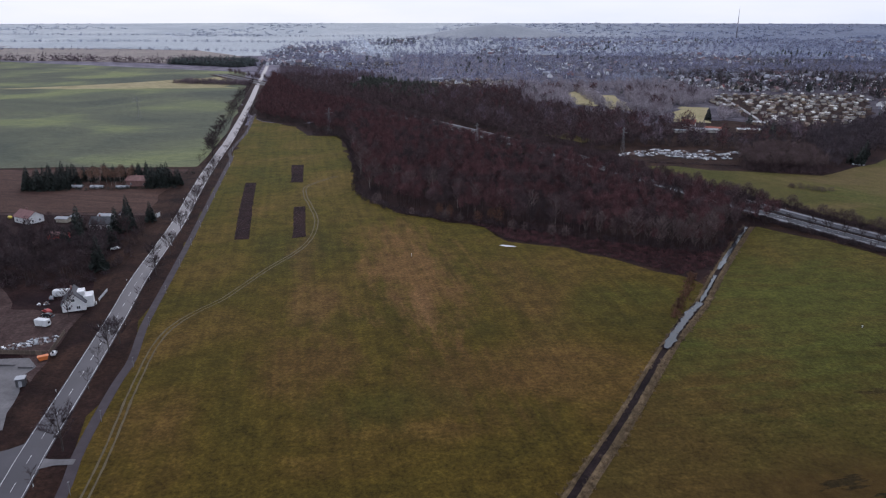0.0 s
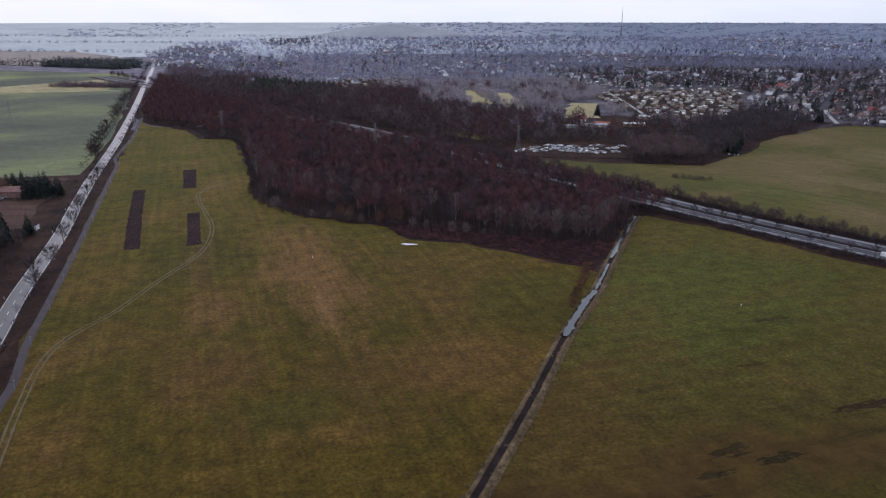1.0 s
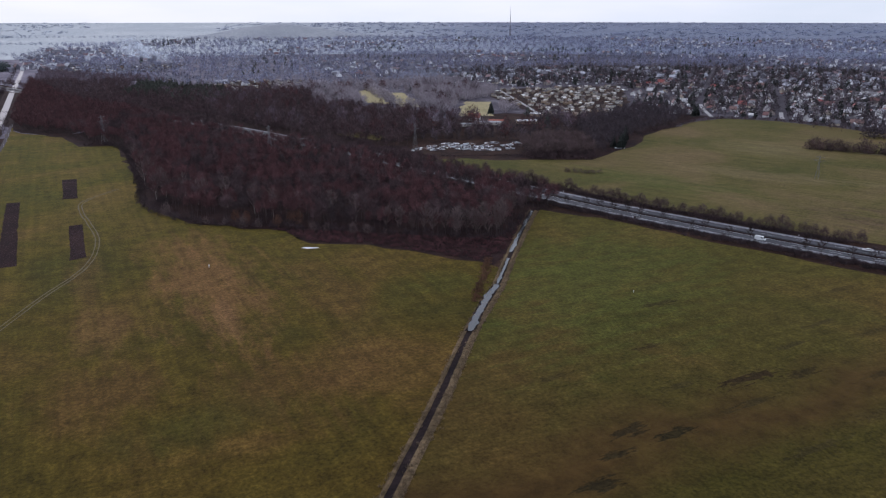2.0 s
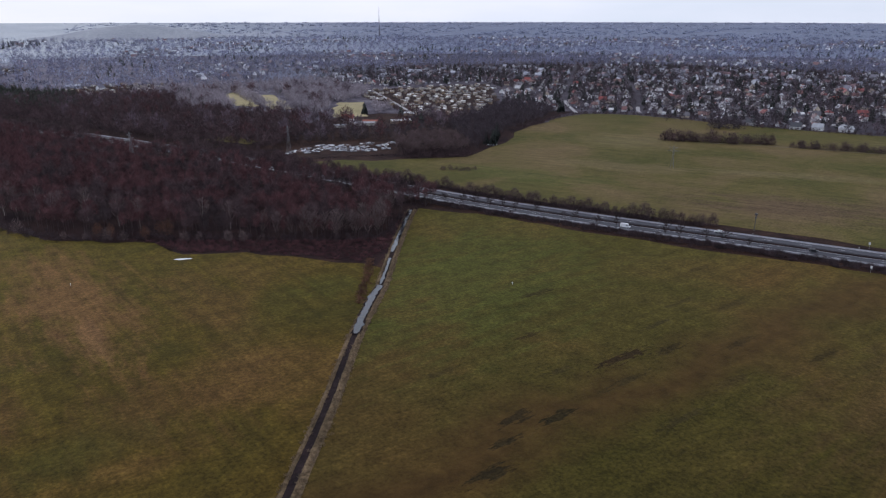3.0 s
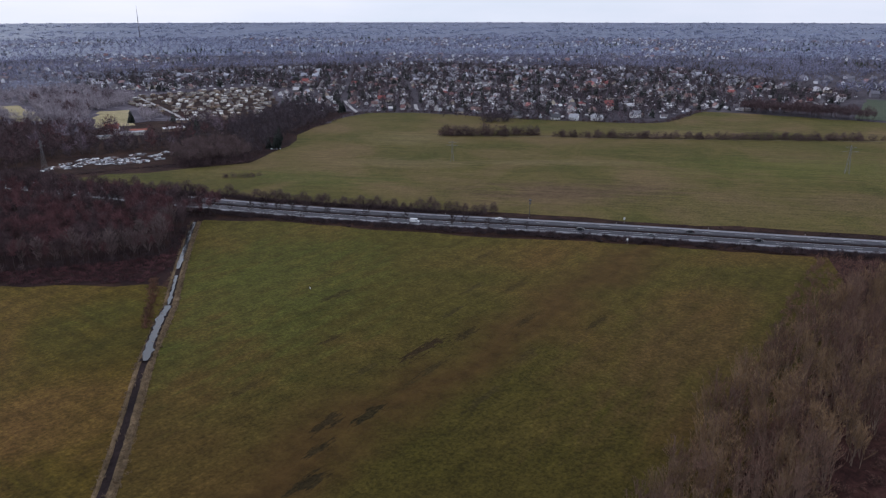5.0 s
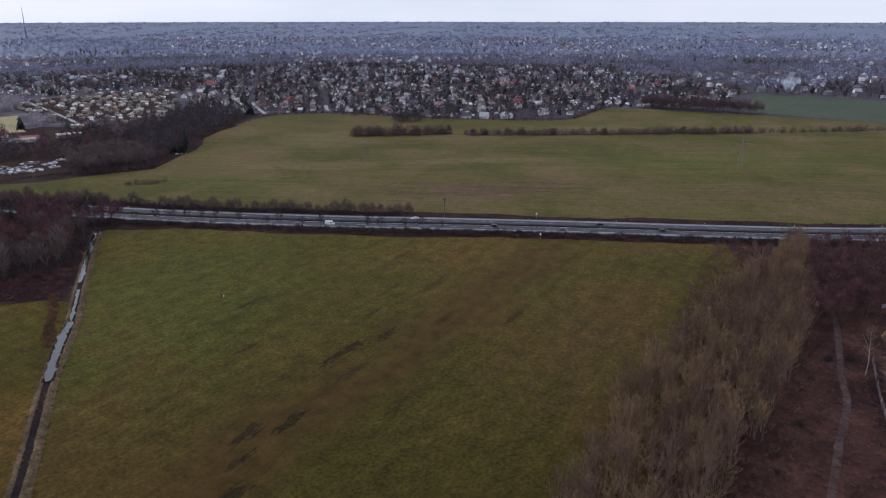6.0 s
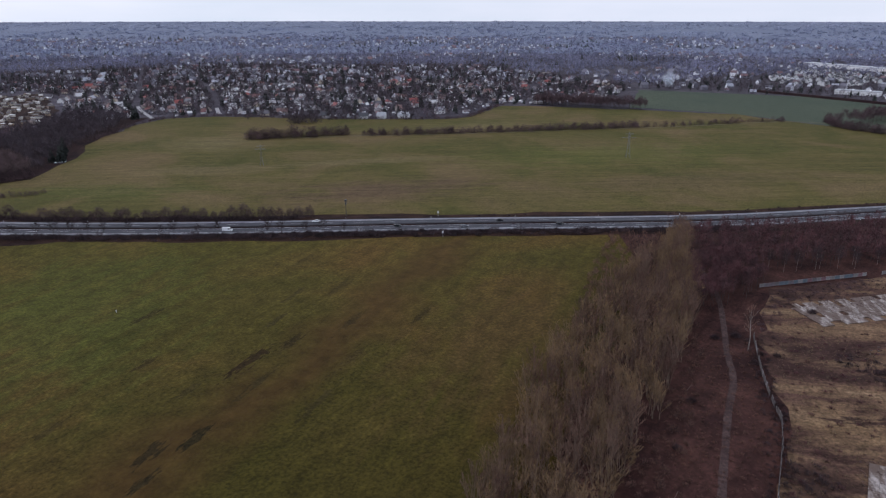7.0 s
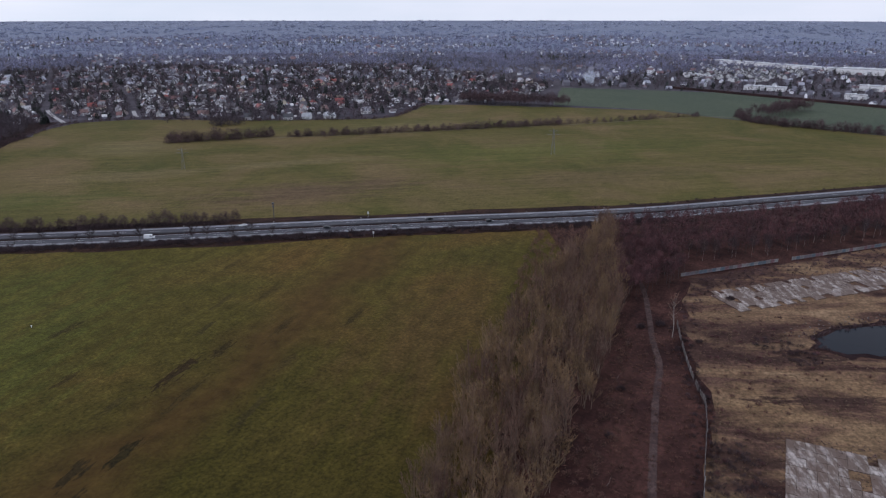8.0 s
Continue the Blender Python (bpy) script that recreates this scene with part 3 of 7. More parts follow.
def bare_tree(seed, height, spread, limbs, twigs, width, trunk, first=0.3, up=0.5, stems=1):
    """A leafless tree: tapered trunk, limbs from first of its height on, forked branches and a haze of twigs."""
    r, s = np.random.default_rng(seed), Shape()
    tips = []
    for k in range(stems):
        base = np.array([0, 0, 0.0]) if stems == 1 else np.r_[r.normal(0, spread * 0.25, 2), 0]
        lean = np.r_[r.normal(0, 0.04 if stems == 1 else 0.16, 2), 1]
        hk = height * (1 if stems == 1 else r.uniform(0.6, 1.0))
        knots = [base + lean * hk * t + np.r_[r.normal(0, 0.012 * hk, 2), 0] * (t > 0) for t in (0, 0.3, 0.6, 0.9)]
        rad = [trunk, trunk * 0.75, trunk * 0.45, trunk * 0.12]
        for i in range(3):
            s.limb(knots[i], knots[i + 1], rad[i], rad[i + 1], 5 if trunk > 0.15 else 3)
        for i in range(limbs):
            t = first + (0.92 - first) * (i + r.uniform(0, 1)) / limbs
            root = base + lean * hk * t
            ang = 2.4 * i + r.uniform(-0.5, 0.5)
            prof = math.sin(math.pi * min(1, max(0.12, (t - first) / (1.05 - first) * 0.85 + 0.2)))
            reach = spread * prof * r.uniform(0.75, 1.1)
            tip = root + np.array([math.cos(ang) * reach, math.sin(ang) * reach, reach * up * r.uniform(0.7, 1.5)])
            tip[2] = min(tip[2], hk * 1.0)
            mid = root + (tip - root) * 0.5 - np.array([0, 0, reach * 0.08])
            lr = trunk * 0.38 * (1.15 - t)
            s.limb(root, mid, lr, lr * 0.6)
            s.limb(mid, tip, lr * 0.6, lr * 0.15)
            tips.append((root, mid, tip, reach))
        tips.append((knots[2], knots[2] + (knots[3] - knots[2]) * 0.5, knots[3] + np.array([0, 0, hk * 0.1]), spread * 0.5))
    for i in range(twigs):
        root, mid, tip, reach = tips[i % len(tips)]
        t = r.uniform(0.25, 1.0)
        p = mid + (tip - mid) * (2 * t - 1) if t > 0.5 else root + (mid - root) * 2 * t
        d = r.normal(0, 1, 3) * np.array([1, 1, 0.7])
        d = d / max(np.linalg.norm(d), 1e-6) + np.array([0, 0, up * 0.9]) + (tip - root) / max(reach, 0.1) * 0.5
        d *= max(reach, 0.12 * height) * r.uniform(0.25, 0.6) / np.linalg.norm(d)
        s.sliver(p, p + d, width * r.uniform(0.6, 1.4), r)
    return s.arrays()


def crown_tree(seed, height, spread, twigs, width, trunk=0.15, low=0.3, length=0.17, lift=0.55):
    """A leafless wood tree: one stem and a rounded crown of fine outward twigs."""
    r, s = np.random.default_rng(seed), Shape()
    bend = np.r_[r.normal(0, 0.04 * height, 2), 0]
    s.limb((0, 0, 0), bend * 0.5 + (0, 0, height * 0.5), trunk, trunk * 0.6)
    s.limb(bend * 0.5 + (0, 0, height * 0.5), bend + (0, 0, height * 0.9), trunk * 0.6, trunk * 0.15)
    mid, tall = height * (low + 1) / 2, height * (1 - low) / 2
    for i in range(twigs):
        d = r.normal(0, 1, 3)
        d /= np.linalg.norm(d)
        q = r.uniform(0.15, 0.95) ** 0.6
        p = np.array([d[0] * spread * q, d[1] * spread * q, mid + d[2] * tall * q]) + bend * 0.8
        out = d * np.array([1, 1, 0.6]) + np.array([0, 0, lift]) + r.normal(0, 0.45, 3)
        out *= height * length * r.uniform(0.6, 1.2) / np.linalg.norm(out)
        s.sliver(p - out * 0.4, p + out * 0.6, width * r.uniform(0.6, 1.4), r)
    return s.arrays()


def shrub(seed, height, spread, twigs, width):
    """A bush of many thin stems fanning out from the ground."""
    r, s = np.random.default_rng(seed), Shape()
    for i in range(twigs):
        ang, q = r.uniform(0, 2 * math.pi), math.sqrt(r.uniform(0, 1))
        foot = np.array([math.cos(ang) * q * spread * 0.55, math.sin(ang) * q * spread * 0.55, 0])
        z = height * (1 - 0.5 * q * q) * r.uniform(0.55, 1.0)
        tip = np.array([math.cos(ang) * q * spread, math.sin(ang) * q * spread, z]) + r.normal(0, 0.12 * spread, 3)
        a = foot + (tip - foot) * r.uniform(0, 0.45)
        s.sliver(a, np.maximum(tip, (-99, -99, 0.2)), width * r.uniform(0.6, 1.4), r)
    return s.arrays()


def conifer(seed, height, spread, blades, width, first=0.08):
    """A spruce: trunk and drooping boughs in a ragged cone."""
    r, s = np.random.default_rng(seed), Shape()
    s.limb((0, 0, 0), (0, 0, height), 0.18, 0.02, 4)
    for i in range(blades):
        t = first + (1 - first) * (1 - math.sqrt(1 - i / blades))
        ang = 2.4 * i + r.uniform(-0.4, 0.4)
        reach = spread * (1 - t) * r.uniform(0.65, 1.12) + 0.15
        a = np.array([0, 0, height * t + 0.1 * reach])
        b = np.array([math.cos(ang) * reach, math.sin(ang) * reach, height * t - reach * r.uniform(0.05, 0.45)])
        s.sliver(b, a, width * r.uniform(0.8, 1.5) * (0.5 + 0.8 * (1 - t)), r)
        s.sliver(a * 0.4 + b * 0.6, b + np.array([0, 0, reach * 0.25]), width * 0.9, r)
    return s.arrays()


def grown(name, shapes, spots, mats, label, category, scale=(0.8, 1.2), seed=1, sink=0.0, group=""):
    """Many plants as one object of kind stuff; every spot takes one of the shapes, turned and scaled."""
    r = np.random.default_rng(seed)
    vs, loops, starts, mi, nv = [], [], [], [], 0
    flat = []
    for v, f, m in shapes:
        flat.append((v, np.concatenate([np.array(q) for q in f]), np.array([len(q) for q in f]), m))
    pick = r.integers(0, len(shapes), len(spots))
    for (x, y), k in zip(spots, pick):
        v, lf, ln, m = flat[k]
        t, s = r.uniform(0, 6.283), r.uniform(*scale)
        c, d = math.cos(t) * s, math.sin(t) * s
        w = np.empty_like(v)
        w[:, 0] = v[:, 0] * c - v[:, 1] * d + x
        w[:, 1] = v[:, 0] * d + v[:, 1] * c + y
        w[:, 2] = v[:, 2] * s * r.uniform(0.85, 1.15) + float(rise(x, y)) - sink
        vs.append(w)
        loops.append(lf + nv)
        starts.append(ln)
        mi.append(m)
        nv += len(v)
    vs, loops, ln, mi = np.concatenate(vs), np.concatenate(loops), np.concatenate(starts), np.concatenate(mi)
    me = bpy.data.meshes.new(name)
    me.vertices.add(len(vs))
    me.vertices.foreach_set("co", vs.ravel().astype(np.float32))
    me.loops.add(len(loops))
    me.loops.foreach_set("vertex_index", loops.astype(np.int32))
    me.polygons.add(len(ln))
    me.polygons.foreach_set("loop_start", np.r_[0, np.cumsum(ln)[:-1]].astype(np.int32))
    me.polygons.foreach_set("material_index", mi.astype(np.int32))
    for m in mats:
        me.materials.append(m)
    me.update(calc_edges=True)
    me.validate()
    return tagged(new(name, me), label, category, group, "stuff")


def tree_parts(shape):
    """Trunk mesh and crown mesh of a tree shape."""
    v, f, m = shape
    out = []
    for want in (0, 1):
        fs = [q for q, k in zip(f, m) if k == want]
        used = sorted({i for q in fs for i in q})
        back = {i: n for n, i in enumerate(used)}
        out.append(([v[i] for i in used], [tuple(back[i] for i in q) for q in fs]))
    return out


def planted(name, shape, wood, twig, label, category="tree", group=""):
    """A tree as a thing with its trunk and its crown, waiting to be copied."""
    root = tagged(new(name), label, category, group)
    (tv, tf), (cv, cf) = tree_parts(shape)
    if tf:
        piece("trunk", mesh_of("trunk", tv, tf, [wood]), root)
    if cf:
        piece("crown", mesh_of("crown", cv, cf, [twig]), root)
    return root


def set_out(thing, spots, seed=1, scale=(0.85, 1.15)):
    """Copies of a thing, the first spot taken by the thing itself."""
    r = np.random.default_rng(seed)
    made = []
    for k, (x, y) in enumerate(spots):
        s = r.uniform(*scale)
        m = pose(x, y, float(rise(x, y)), 0, 0, r.uniform(0, 360)) @ Matrix.Diagonal((s, s, s * r.uniform(0.9, 1.1), 1))
        if k == 0:
            thing.matrix_basis = m
            made.append(thing)
            base = thing
        else:
            c = copy_thing(base, m)
            c.matrix_basis = m
            made.append(c)
    return made

# ---------------------------------------------------------------- the land
rings = [0, 60, 150, 300, 500, 800, 1200, 1700, 2300, 2700, 3100, 3500, 3900, 4300, 4600, 4900]
gv, gf, sect = [(0.0, 0.0, 0.0)], [], 96
for rad in rings[1:]:
    for k in range(sect):
        t = 2 * math.pi * k / sect
        x, y = rad * math.sin(t), rad * math.cos(t)
        swell = 3.0 * noise.noise((x / 900, y / 900, 3.0)) * float(smooth01((rad - 2300) / 1500))
        gv.append((x, y, float(rise(x, y)) + swell))
for k in range(sect):
    gf.append((0, 1 + (k + 1) % sect, 1 + k))
for i in range(len(rings) - 2):
    a, b = 1 + i * sect, 1 + (i + 1) * sect
    for k in range(sect):
        j = (k + 1) % sect
        gf.append((a + k, a + j, b + j, b + k))
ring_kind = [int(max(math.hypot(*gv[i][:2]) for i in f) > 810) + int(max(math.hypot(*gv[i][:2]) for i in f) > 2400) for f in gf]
ground = tagged(new("ground", mesh_of("ground", gv, gf, [M["verge"], M["town_soil"], M["hazed_plain"]], ring_kind, smooth=True)),
                "dull brown winter land reaching a horizon paled by painted haze", "ground", kind="structure")

HIGHWAY = [(-420, 1500), (-170, 1100), (-58, 905), (20, 773), (62, 700), (103, 624), (152, 525), (180, 465), (208.5, 406), (234, 357), (275, 288), (313, 229), (352, 167), (388, 107), (430, 42), (480, -20), (545, -100), (700, -290), (1000, -640)]
ROAD = [(-60, -60), (-70, -20), (-92, 90), (-103.5, 151), (-107, 170), (-113, 208), (-121.5, 259), (-129.5, 304), (-140.5, 386), (-151.5, 449), (-159, 493), (-167, 542), (-186, 673), (-201, 764), (-221, 882), (-249, 1041), (-290, 1266), (-360, 1663), (-447, 2138), (-527, 2576)]
PATH_LINE = [(-62, -40), (-80, 90), (-90, 148), (-93.4, 162.3), (-96.4, 180), (-99.6, 204), (-101, 220), (-105.3, 239), (-108.5, 255), (-117, 311), (-125.3, 365), (-144.8, 485), (-154, 542), (-161, 585), (-169.5, 612), (-175, 657), (-182, 725), (-206, 871)]
DITCH = [(-70, -20), (0, 88), (37, 147), (58, 180), (87, 228), (112, 264.5), (132, 298), (161, 345), (181, 376)]
MEADOW_W = [(-88, -50), (-70, -20), (0, 88), (37, 147), (58, 180), (87, 228), (112, 264.5), (124, 288), (117, 297), (71, 340), (43, 350), (34, 378), (-18, 410), (-45, 460), (-56, 545), (-84, 700), (-115, 702), (-140, 765), (-190, 815), (-203, 850), (-181, 725), (-174, 657), (-160, 585), (-145.2, 485), (-125.7, 365), (-108.9, 255), (-101.4, 220), (-96.8, 180), (-90.4, 148), (-62.4, -40)]
MEADOW_E = [(-70, -20), (0, 88), (37, 147), (58, 180), (87, 228), (112, 264.5), (132, 298), (161, 345), (184, 376), (214, 345), (240, 296), (275, 237), (303, 203), (357, 110), (368, 92), (345, 78), (290, 64), (235, 56), (175, 50), (120, 46), (60, 20), (30, -60)]
FIELD_N = [(157, 590), (170, 548), (200, 545), (250, 512), (294, 507), (360, 550), (427, 616), (517, 667), (560, 676), (614, 636), (652, 507), (706, 414), (742, 376), (872, 389), (905, 228), (925, 109), (893, 46), (812, -132), (760, -330), (640, -205), (560, -90), (500, -20), (455, 42), (410, 112), (372, 172), (332, 238), (290, 305), (252, 372), (235, 410), (200, 470), (175, 520)]

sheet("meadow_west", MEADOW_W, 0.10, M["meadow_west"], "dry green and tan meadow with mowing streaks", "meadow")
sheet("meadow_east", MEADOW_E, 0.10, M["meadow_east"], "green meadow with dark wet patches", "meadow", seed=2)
sheet("field_north", FIELD_N, 0.10, M["field_north"], "pale green winter field beyond the highway", "field", seed=3, step=25, amount=3)
sheet("field_crop", [(930, 235), (1165, 280), (1180, 20), (1070, -165), (1000, -330), (770, -330), (815, -130), (897, 48), (930, 110)], 0.07, M["crop"], "blue green winter crop field", "field", seed=4, step=30, amount=2)
sheet("field_left", [(-380, 1560), (-1200, 2000), (-2600, 1500), (-1200, 700), (-330, 552), (-176, 552), (-209, 760), (-254, 1010), (-290, 1180)], 0.10, M["crop_left"], "pale green young crop field", "field", seed=5, step=40, amount=2)
sheet("field_stubble", [(-320, 1200), (-390, 1440), (-560, 1280), (-700, 1190)], 0.16, M["yellow_field"], "strip of tan stubble in the crop field", "field", seed=6, step=30, amount=4)
sheet("field_plough", [(-1100, 690), (-335, 543), (-182, 543), (-176, 470), (-166, 415), (-260, 417), (-700, 430)], 0.10, M["plough"], "bare brown ploughed field", "field", seed=7)
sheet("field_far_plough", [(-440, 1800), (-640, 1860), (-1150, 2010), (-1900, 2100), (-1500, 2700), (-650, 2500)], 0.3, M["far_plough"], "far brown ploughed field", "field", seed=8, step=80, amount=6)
for k, p in enumerate(([(215, 1095), (205, 960), (228, 935), (262, 1180)], [(234, 902), (262, 890), (286, 1072), (262, 1080)], [(282, 796), (316, 783), (368, 918), (334, 931)])):
    sheet(f"field_yellow_{k + 1}", p, 0.12, M["yellow_field"], "yellow grass plot between trees, sunlight put into its colour", "field", seed=20 + k, step=15, amount=2)
sheet("wasteland", [(60, 20), (130, 62), (175, 66), (240, 72), (300, 82), (352, 98), (372, 110), (420, 35), (470, -25), (540, -105), (600, -190), (300, -260), (60, -120)], 0.06, M["weed_floor"], "dark ground of withered weeds", "ground", seed=9)
sheet("wasteland_yard", [(150, -5), (203, -4), (216, -1), (236, 4), (268, 10), (321, 12), (360, -28), (412, -82), (500, -190), (300, -240), (150, -120)], 0.10, M["waste"], "brown and straw coloured withered wasteland", "ground", seed=10, step=7, amount=1.2)
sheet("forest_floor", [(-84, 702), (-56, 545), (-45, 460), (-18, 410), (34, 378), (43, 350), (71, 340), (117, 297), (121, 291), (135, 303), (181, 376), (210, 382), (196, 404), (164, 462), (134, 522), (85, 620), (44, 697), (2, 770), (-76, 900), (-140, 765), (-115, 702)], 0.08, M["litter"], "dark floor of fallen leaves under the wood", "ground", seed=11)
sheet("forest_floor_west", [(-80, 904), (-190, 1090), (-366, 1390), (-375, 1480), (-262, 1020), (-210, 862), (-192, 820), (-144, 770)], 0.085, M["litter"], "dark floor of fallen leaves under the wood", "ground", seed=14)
sheet("verge_road", [(-75, -60), (-97, 60), (-120, 150), (-150, 300), (-178, 420), (-200, 548), (-228, 760), (-262, 960), (-238, 960), (-200, 800), (-160, 600), (-118, 350), (-95, 215), (-85, 146), (-50, -60)], 0.05, M["verge"], "withered grass verge beside the road", "verge", seed=12)
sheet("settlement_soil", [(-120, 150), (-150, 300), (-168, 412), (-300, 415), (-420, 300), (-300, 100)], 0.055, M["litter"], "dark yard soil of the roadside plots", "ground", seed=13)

# ---------------------------------------------------------------- roads
road = ribbon("road", ROAD, [(-3.9, 0.14), (-3.8, 0.22), (0, 0.27), (3.8, 0.22), (3.9, 0.14)], M["asphalt"], "grey asphalt country road lined with trees", "road", 6)
for o in (-3.45, 3.45):
    ribbon("edge_line", ROAD[:14], [(o - 0.07, 0.26), (o + 0.07, 0.26)], M["paint"], "white edge line", "", 6, parent=road)
c, side, fwd = along(ROAD, 12.0)
dash = mesh_of("lane_dash", [(-0.06, -2, 0), (0.06, -2, 0), (0.06, 2, 0), (-0.06, 2, 0)], [(0, 1, 2, 3)], [M["paint"]])
for (x, y), (gx, gy) in list(zip(c, fwd))[5:62]:
    piece("lane_dash", dash, road, pose(x, y, 0.29, 0, 0, math.degrees(math.atan2(-gx, gy))))
ribbon("cycle_path", PATH_LINE, [(-1.5, 0.13), (-1.4, 0.17), (1.4, 0.17), (1.5, 0.13)], M["path"], "narrow mauve grey asphalt cycle path", "path", 5)

highway = ribbon("highway", HIGHWAY, [(-12.6, 0.10), (-12.3, 0.22), (-1.6, 0.30), (-1.5, 0.20), (1.5, 0.20), (1.6, 0.30), (12.3, 0.22), (12.6, 0.10)], M["highway"], "grey dual carriageway with four lanes", "road", 10)
for o in (-11.7, -9.4, -2.2, 2.2, 9.4, 11.7):
    if abs(o) != 11.7:
        ribbon("edge_line", HIGHWAY[2:17], [(o - 0.12, 0.34), (o + 0.12, 0.34)], M["paint"], "white edge line", "", 10, parent=highway)
for o in (-10.9, 10.9):
    ribbon("hard_shoulder", HIGHWAY[2:17], [(o - 1.3, 0.31), (o + 1.3, 0.29)], M["shoulder"], "paler concrete hard shoulder", "", 10, parent=highway)
c, side, fwd = along(HIGHWAY[2:17], 18.0)
hdash = mesh_of("lane_dash", [(-0.1, -3, 0), (0.1, -3, 0), (0.1, 3, 0), (-0.1, 3, 0)], [(0, 1, 2, 3)], [M["paint"]])
for (x, y), (sx, sy), (gx, gy) in zip(c, side, fwd):
    for o in (-5.8, 5.8):
        piece("lane_dash", hdash, highway, pose(x + sx * o, y + sy * o, 0.35, 0, 0, math.degrees(math.atan2(-gx, gy))))
ribbon("highway_median", HIGHWAY, [(-1.45, 0.24), (-0.9, 0.5), (0.9, 0.5), (1.45, 0.24)], M["litter"], "dark planted median strip of the highway", "verge", 10, 0.1)
ribbon("highway_verge", HIGHWAY, [(12.5, 0.12), (16, 0.3), (24, 0.14)], M["verge"], "withered grass verge of the highway", "verge", 10, 0.8)
ribbon("highway_verge_far", HIGHWAY, [(-20, 0.14), (-16, 0.3), (-12.5, 0.12)], M["verge"], "withered grass verge of the highway", "verge", 10, 0.6)

# ---------------------------------------------------------------- ditch
ribbon("ditch_bank", DITCH, [(-2.4, 0.11), (-1.9, 0.36), (-1.3, 0.40), (-0.9, 0.14)], M["reed"], "narrow bank of dry straw coloured reeds beside the ditch", "bank", 3, 0.08)
ribbon("ditch_bank_east", DITCH, [(1.0, 0.14), (1.4, 0.40), (2.4, 0.36), (3.6, 0.11)], M["reed"], "bank of dry straw coloured reeds beside the ditch", "bank", 3, 0.08)
ribbon("ditch_bed", DITCH, [(-1.5, 0.28), (-1.0, 0.18), (1.0, 0.18), (1.5, 0.28)], M["mud"], "dark muddy bed of the drainage ditch", "ditch", 3, 0.06)
WIDE = [(85, 224), (88, 229), (94, 239), (104, 254), (110, 262), (113, 266)]
ribbon("ditch_edge", WIDE, [(-2.1, 0.12), (-1.7, 0.56), (1.7, 0.56), (2.1, 0.12)], M["mud"], "dark muddy rim of the widened ditch", "ditch", 2, 0.2)
ribbon("ditch_water", WIDE, [(-1.35, 0.60), (1.25, 0.60)], M["water"], "still water in the widened ditch reflecting the sky", "water", 2, 0.3)
ribbon("ditch_water_far", [(113, 266), (122, 281), (132, 298)], [(-0.6, 0.60), (0.6, 0.60)], M["water"], "narrow water in the ditch reflecting the sky", "water", 2, 0.2)
ribbon("ditch_water_end", [(136, 305), (161, 345), (180, 375)], [(-1.0, 0.60), (1.0, 0.60)], M["water"], "narrow water in the ditch reflecting the sky", "water", 3, 0.2)
# a puddle; the sky's reflection in it is put in as flat white
sheet("plastic_sheet", [(37.5, 344.8), (40.5, 343.6), (45, 342.2), (47, 342.8), (43.5, 344.4), (40, 345.6)], 0.16, M["white"], "puddle on the meadow, its sky reflection painted flat white", "plastic sheet", step=3, amount=0.5)

# ---------------------------------------------------------------- marks on the meadows
TYRES = [(-80, 120), (-84.2, 149.2), (-87.0, 168.0), (-93.1, 202.2), (-97.0, 230.1), (-96.5, 247.7), (-91.6, 262.3), (-84.2, 277.1), (-74.5, 310.2), (-62.2, 348.2), (-62.4, 390.3), (-72, 430), (-79, 455), (-81.6, 483.3), (-63.6, 515.7)]
for o in (-0.95, 0.95):
    ribbon("wheel_track", TYRES, [(o - 0.3, 0.17), (o + 0.3, 0.17)], M["track"], "pale wheel track pressed into the meadow", "track", 4, 0.08)
for p in ([(-127.6, 494), (-119.9, 494), (-105.8, 420), (-93.4, 359), (-101.2, 358), (-113.6, 420)], [(-81.3, 425), (-74.7, 427), (-64.2, 363), (-70.7, 360)], [(-106, 557), (-96.5, 557), (-86.9, 494), (-95.3, 494)]):
    sheet("planting_bed", p, 0.18, M["litter"], "dark bed of dead plants cut into the meadow", "plot", step=6, amount=0.2)
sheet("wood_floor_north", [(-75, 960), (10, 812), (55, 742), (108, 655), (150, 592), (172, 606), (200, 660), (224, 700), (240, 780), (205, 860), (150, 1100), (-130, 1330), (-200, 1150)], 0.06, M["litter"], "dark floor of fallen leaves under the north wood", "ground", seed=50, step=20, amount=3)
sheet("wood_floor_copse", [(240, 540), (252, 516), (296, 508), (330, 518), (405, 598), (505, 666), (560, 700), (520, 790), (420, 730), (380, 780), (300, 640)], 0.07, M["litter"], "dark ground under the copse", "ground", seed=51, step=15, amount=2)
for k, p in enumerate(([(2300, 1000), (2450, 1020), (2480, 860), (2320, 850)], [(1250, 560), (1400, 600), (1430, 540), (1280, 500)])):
    sheet(f"far_field_{k + 1}", p, 0.3, M["far_plough"], "far field paled by haze in its colour", "field", seed=60 + k, step=60, amount=8)
sheet("garden_ground", [(150, 625), (172, 620), (276, 606), (330, 590), (430, 700), (372, 765), (345, 800), (280, 790), (240, 760), (215, 690)], 0.08, M["verge"], "brown ground of gardens and yards", "ground", seed=52, step=12, amount=2)

ribbon("field_track", [(520, 468), (574, 408), (615, 349), (677, 276), (761, 177), (816, 119), (858, 79), (886, 43), (893, 15), (868, -25), (828, -110), (790, -200)], [(-1.3, 0.16), (1.3, 0.16)], M["track"], "pale farm track along the field hedge", "track", 8, 0.3)

# ---------------------------------------------------------------- woods


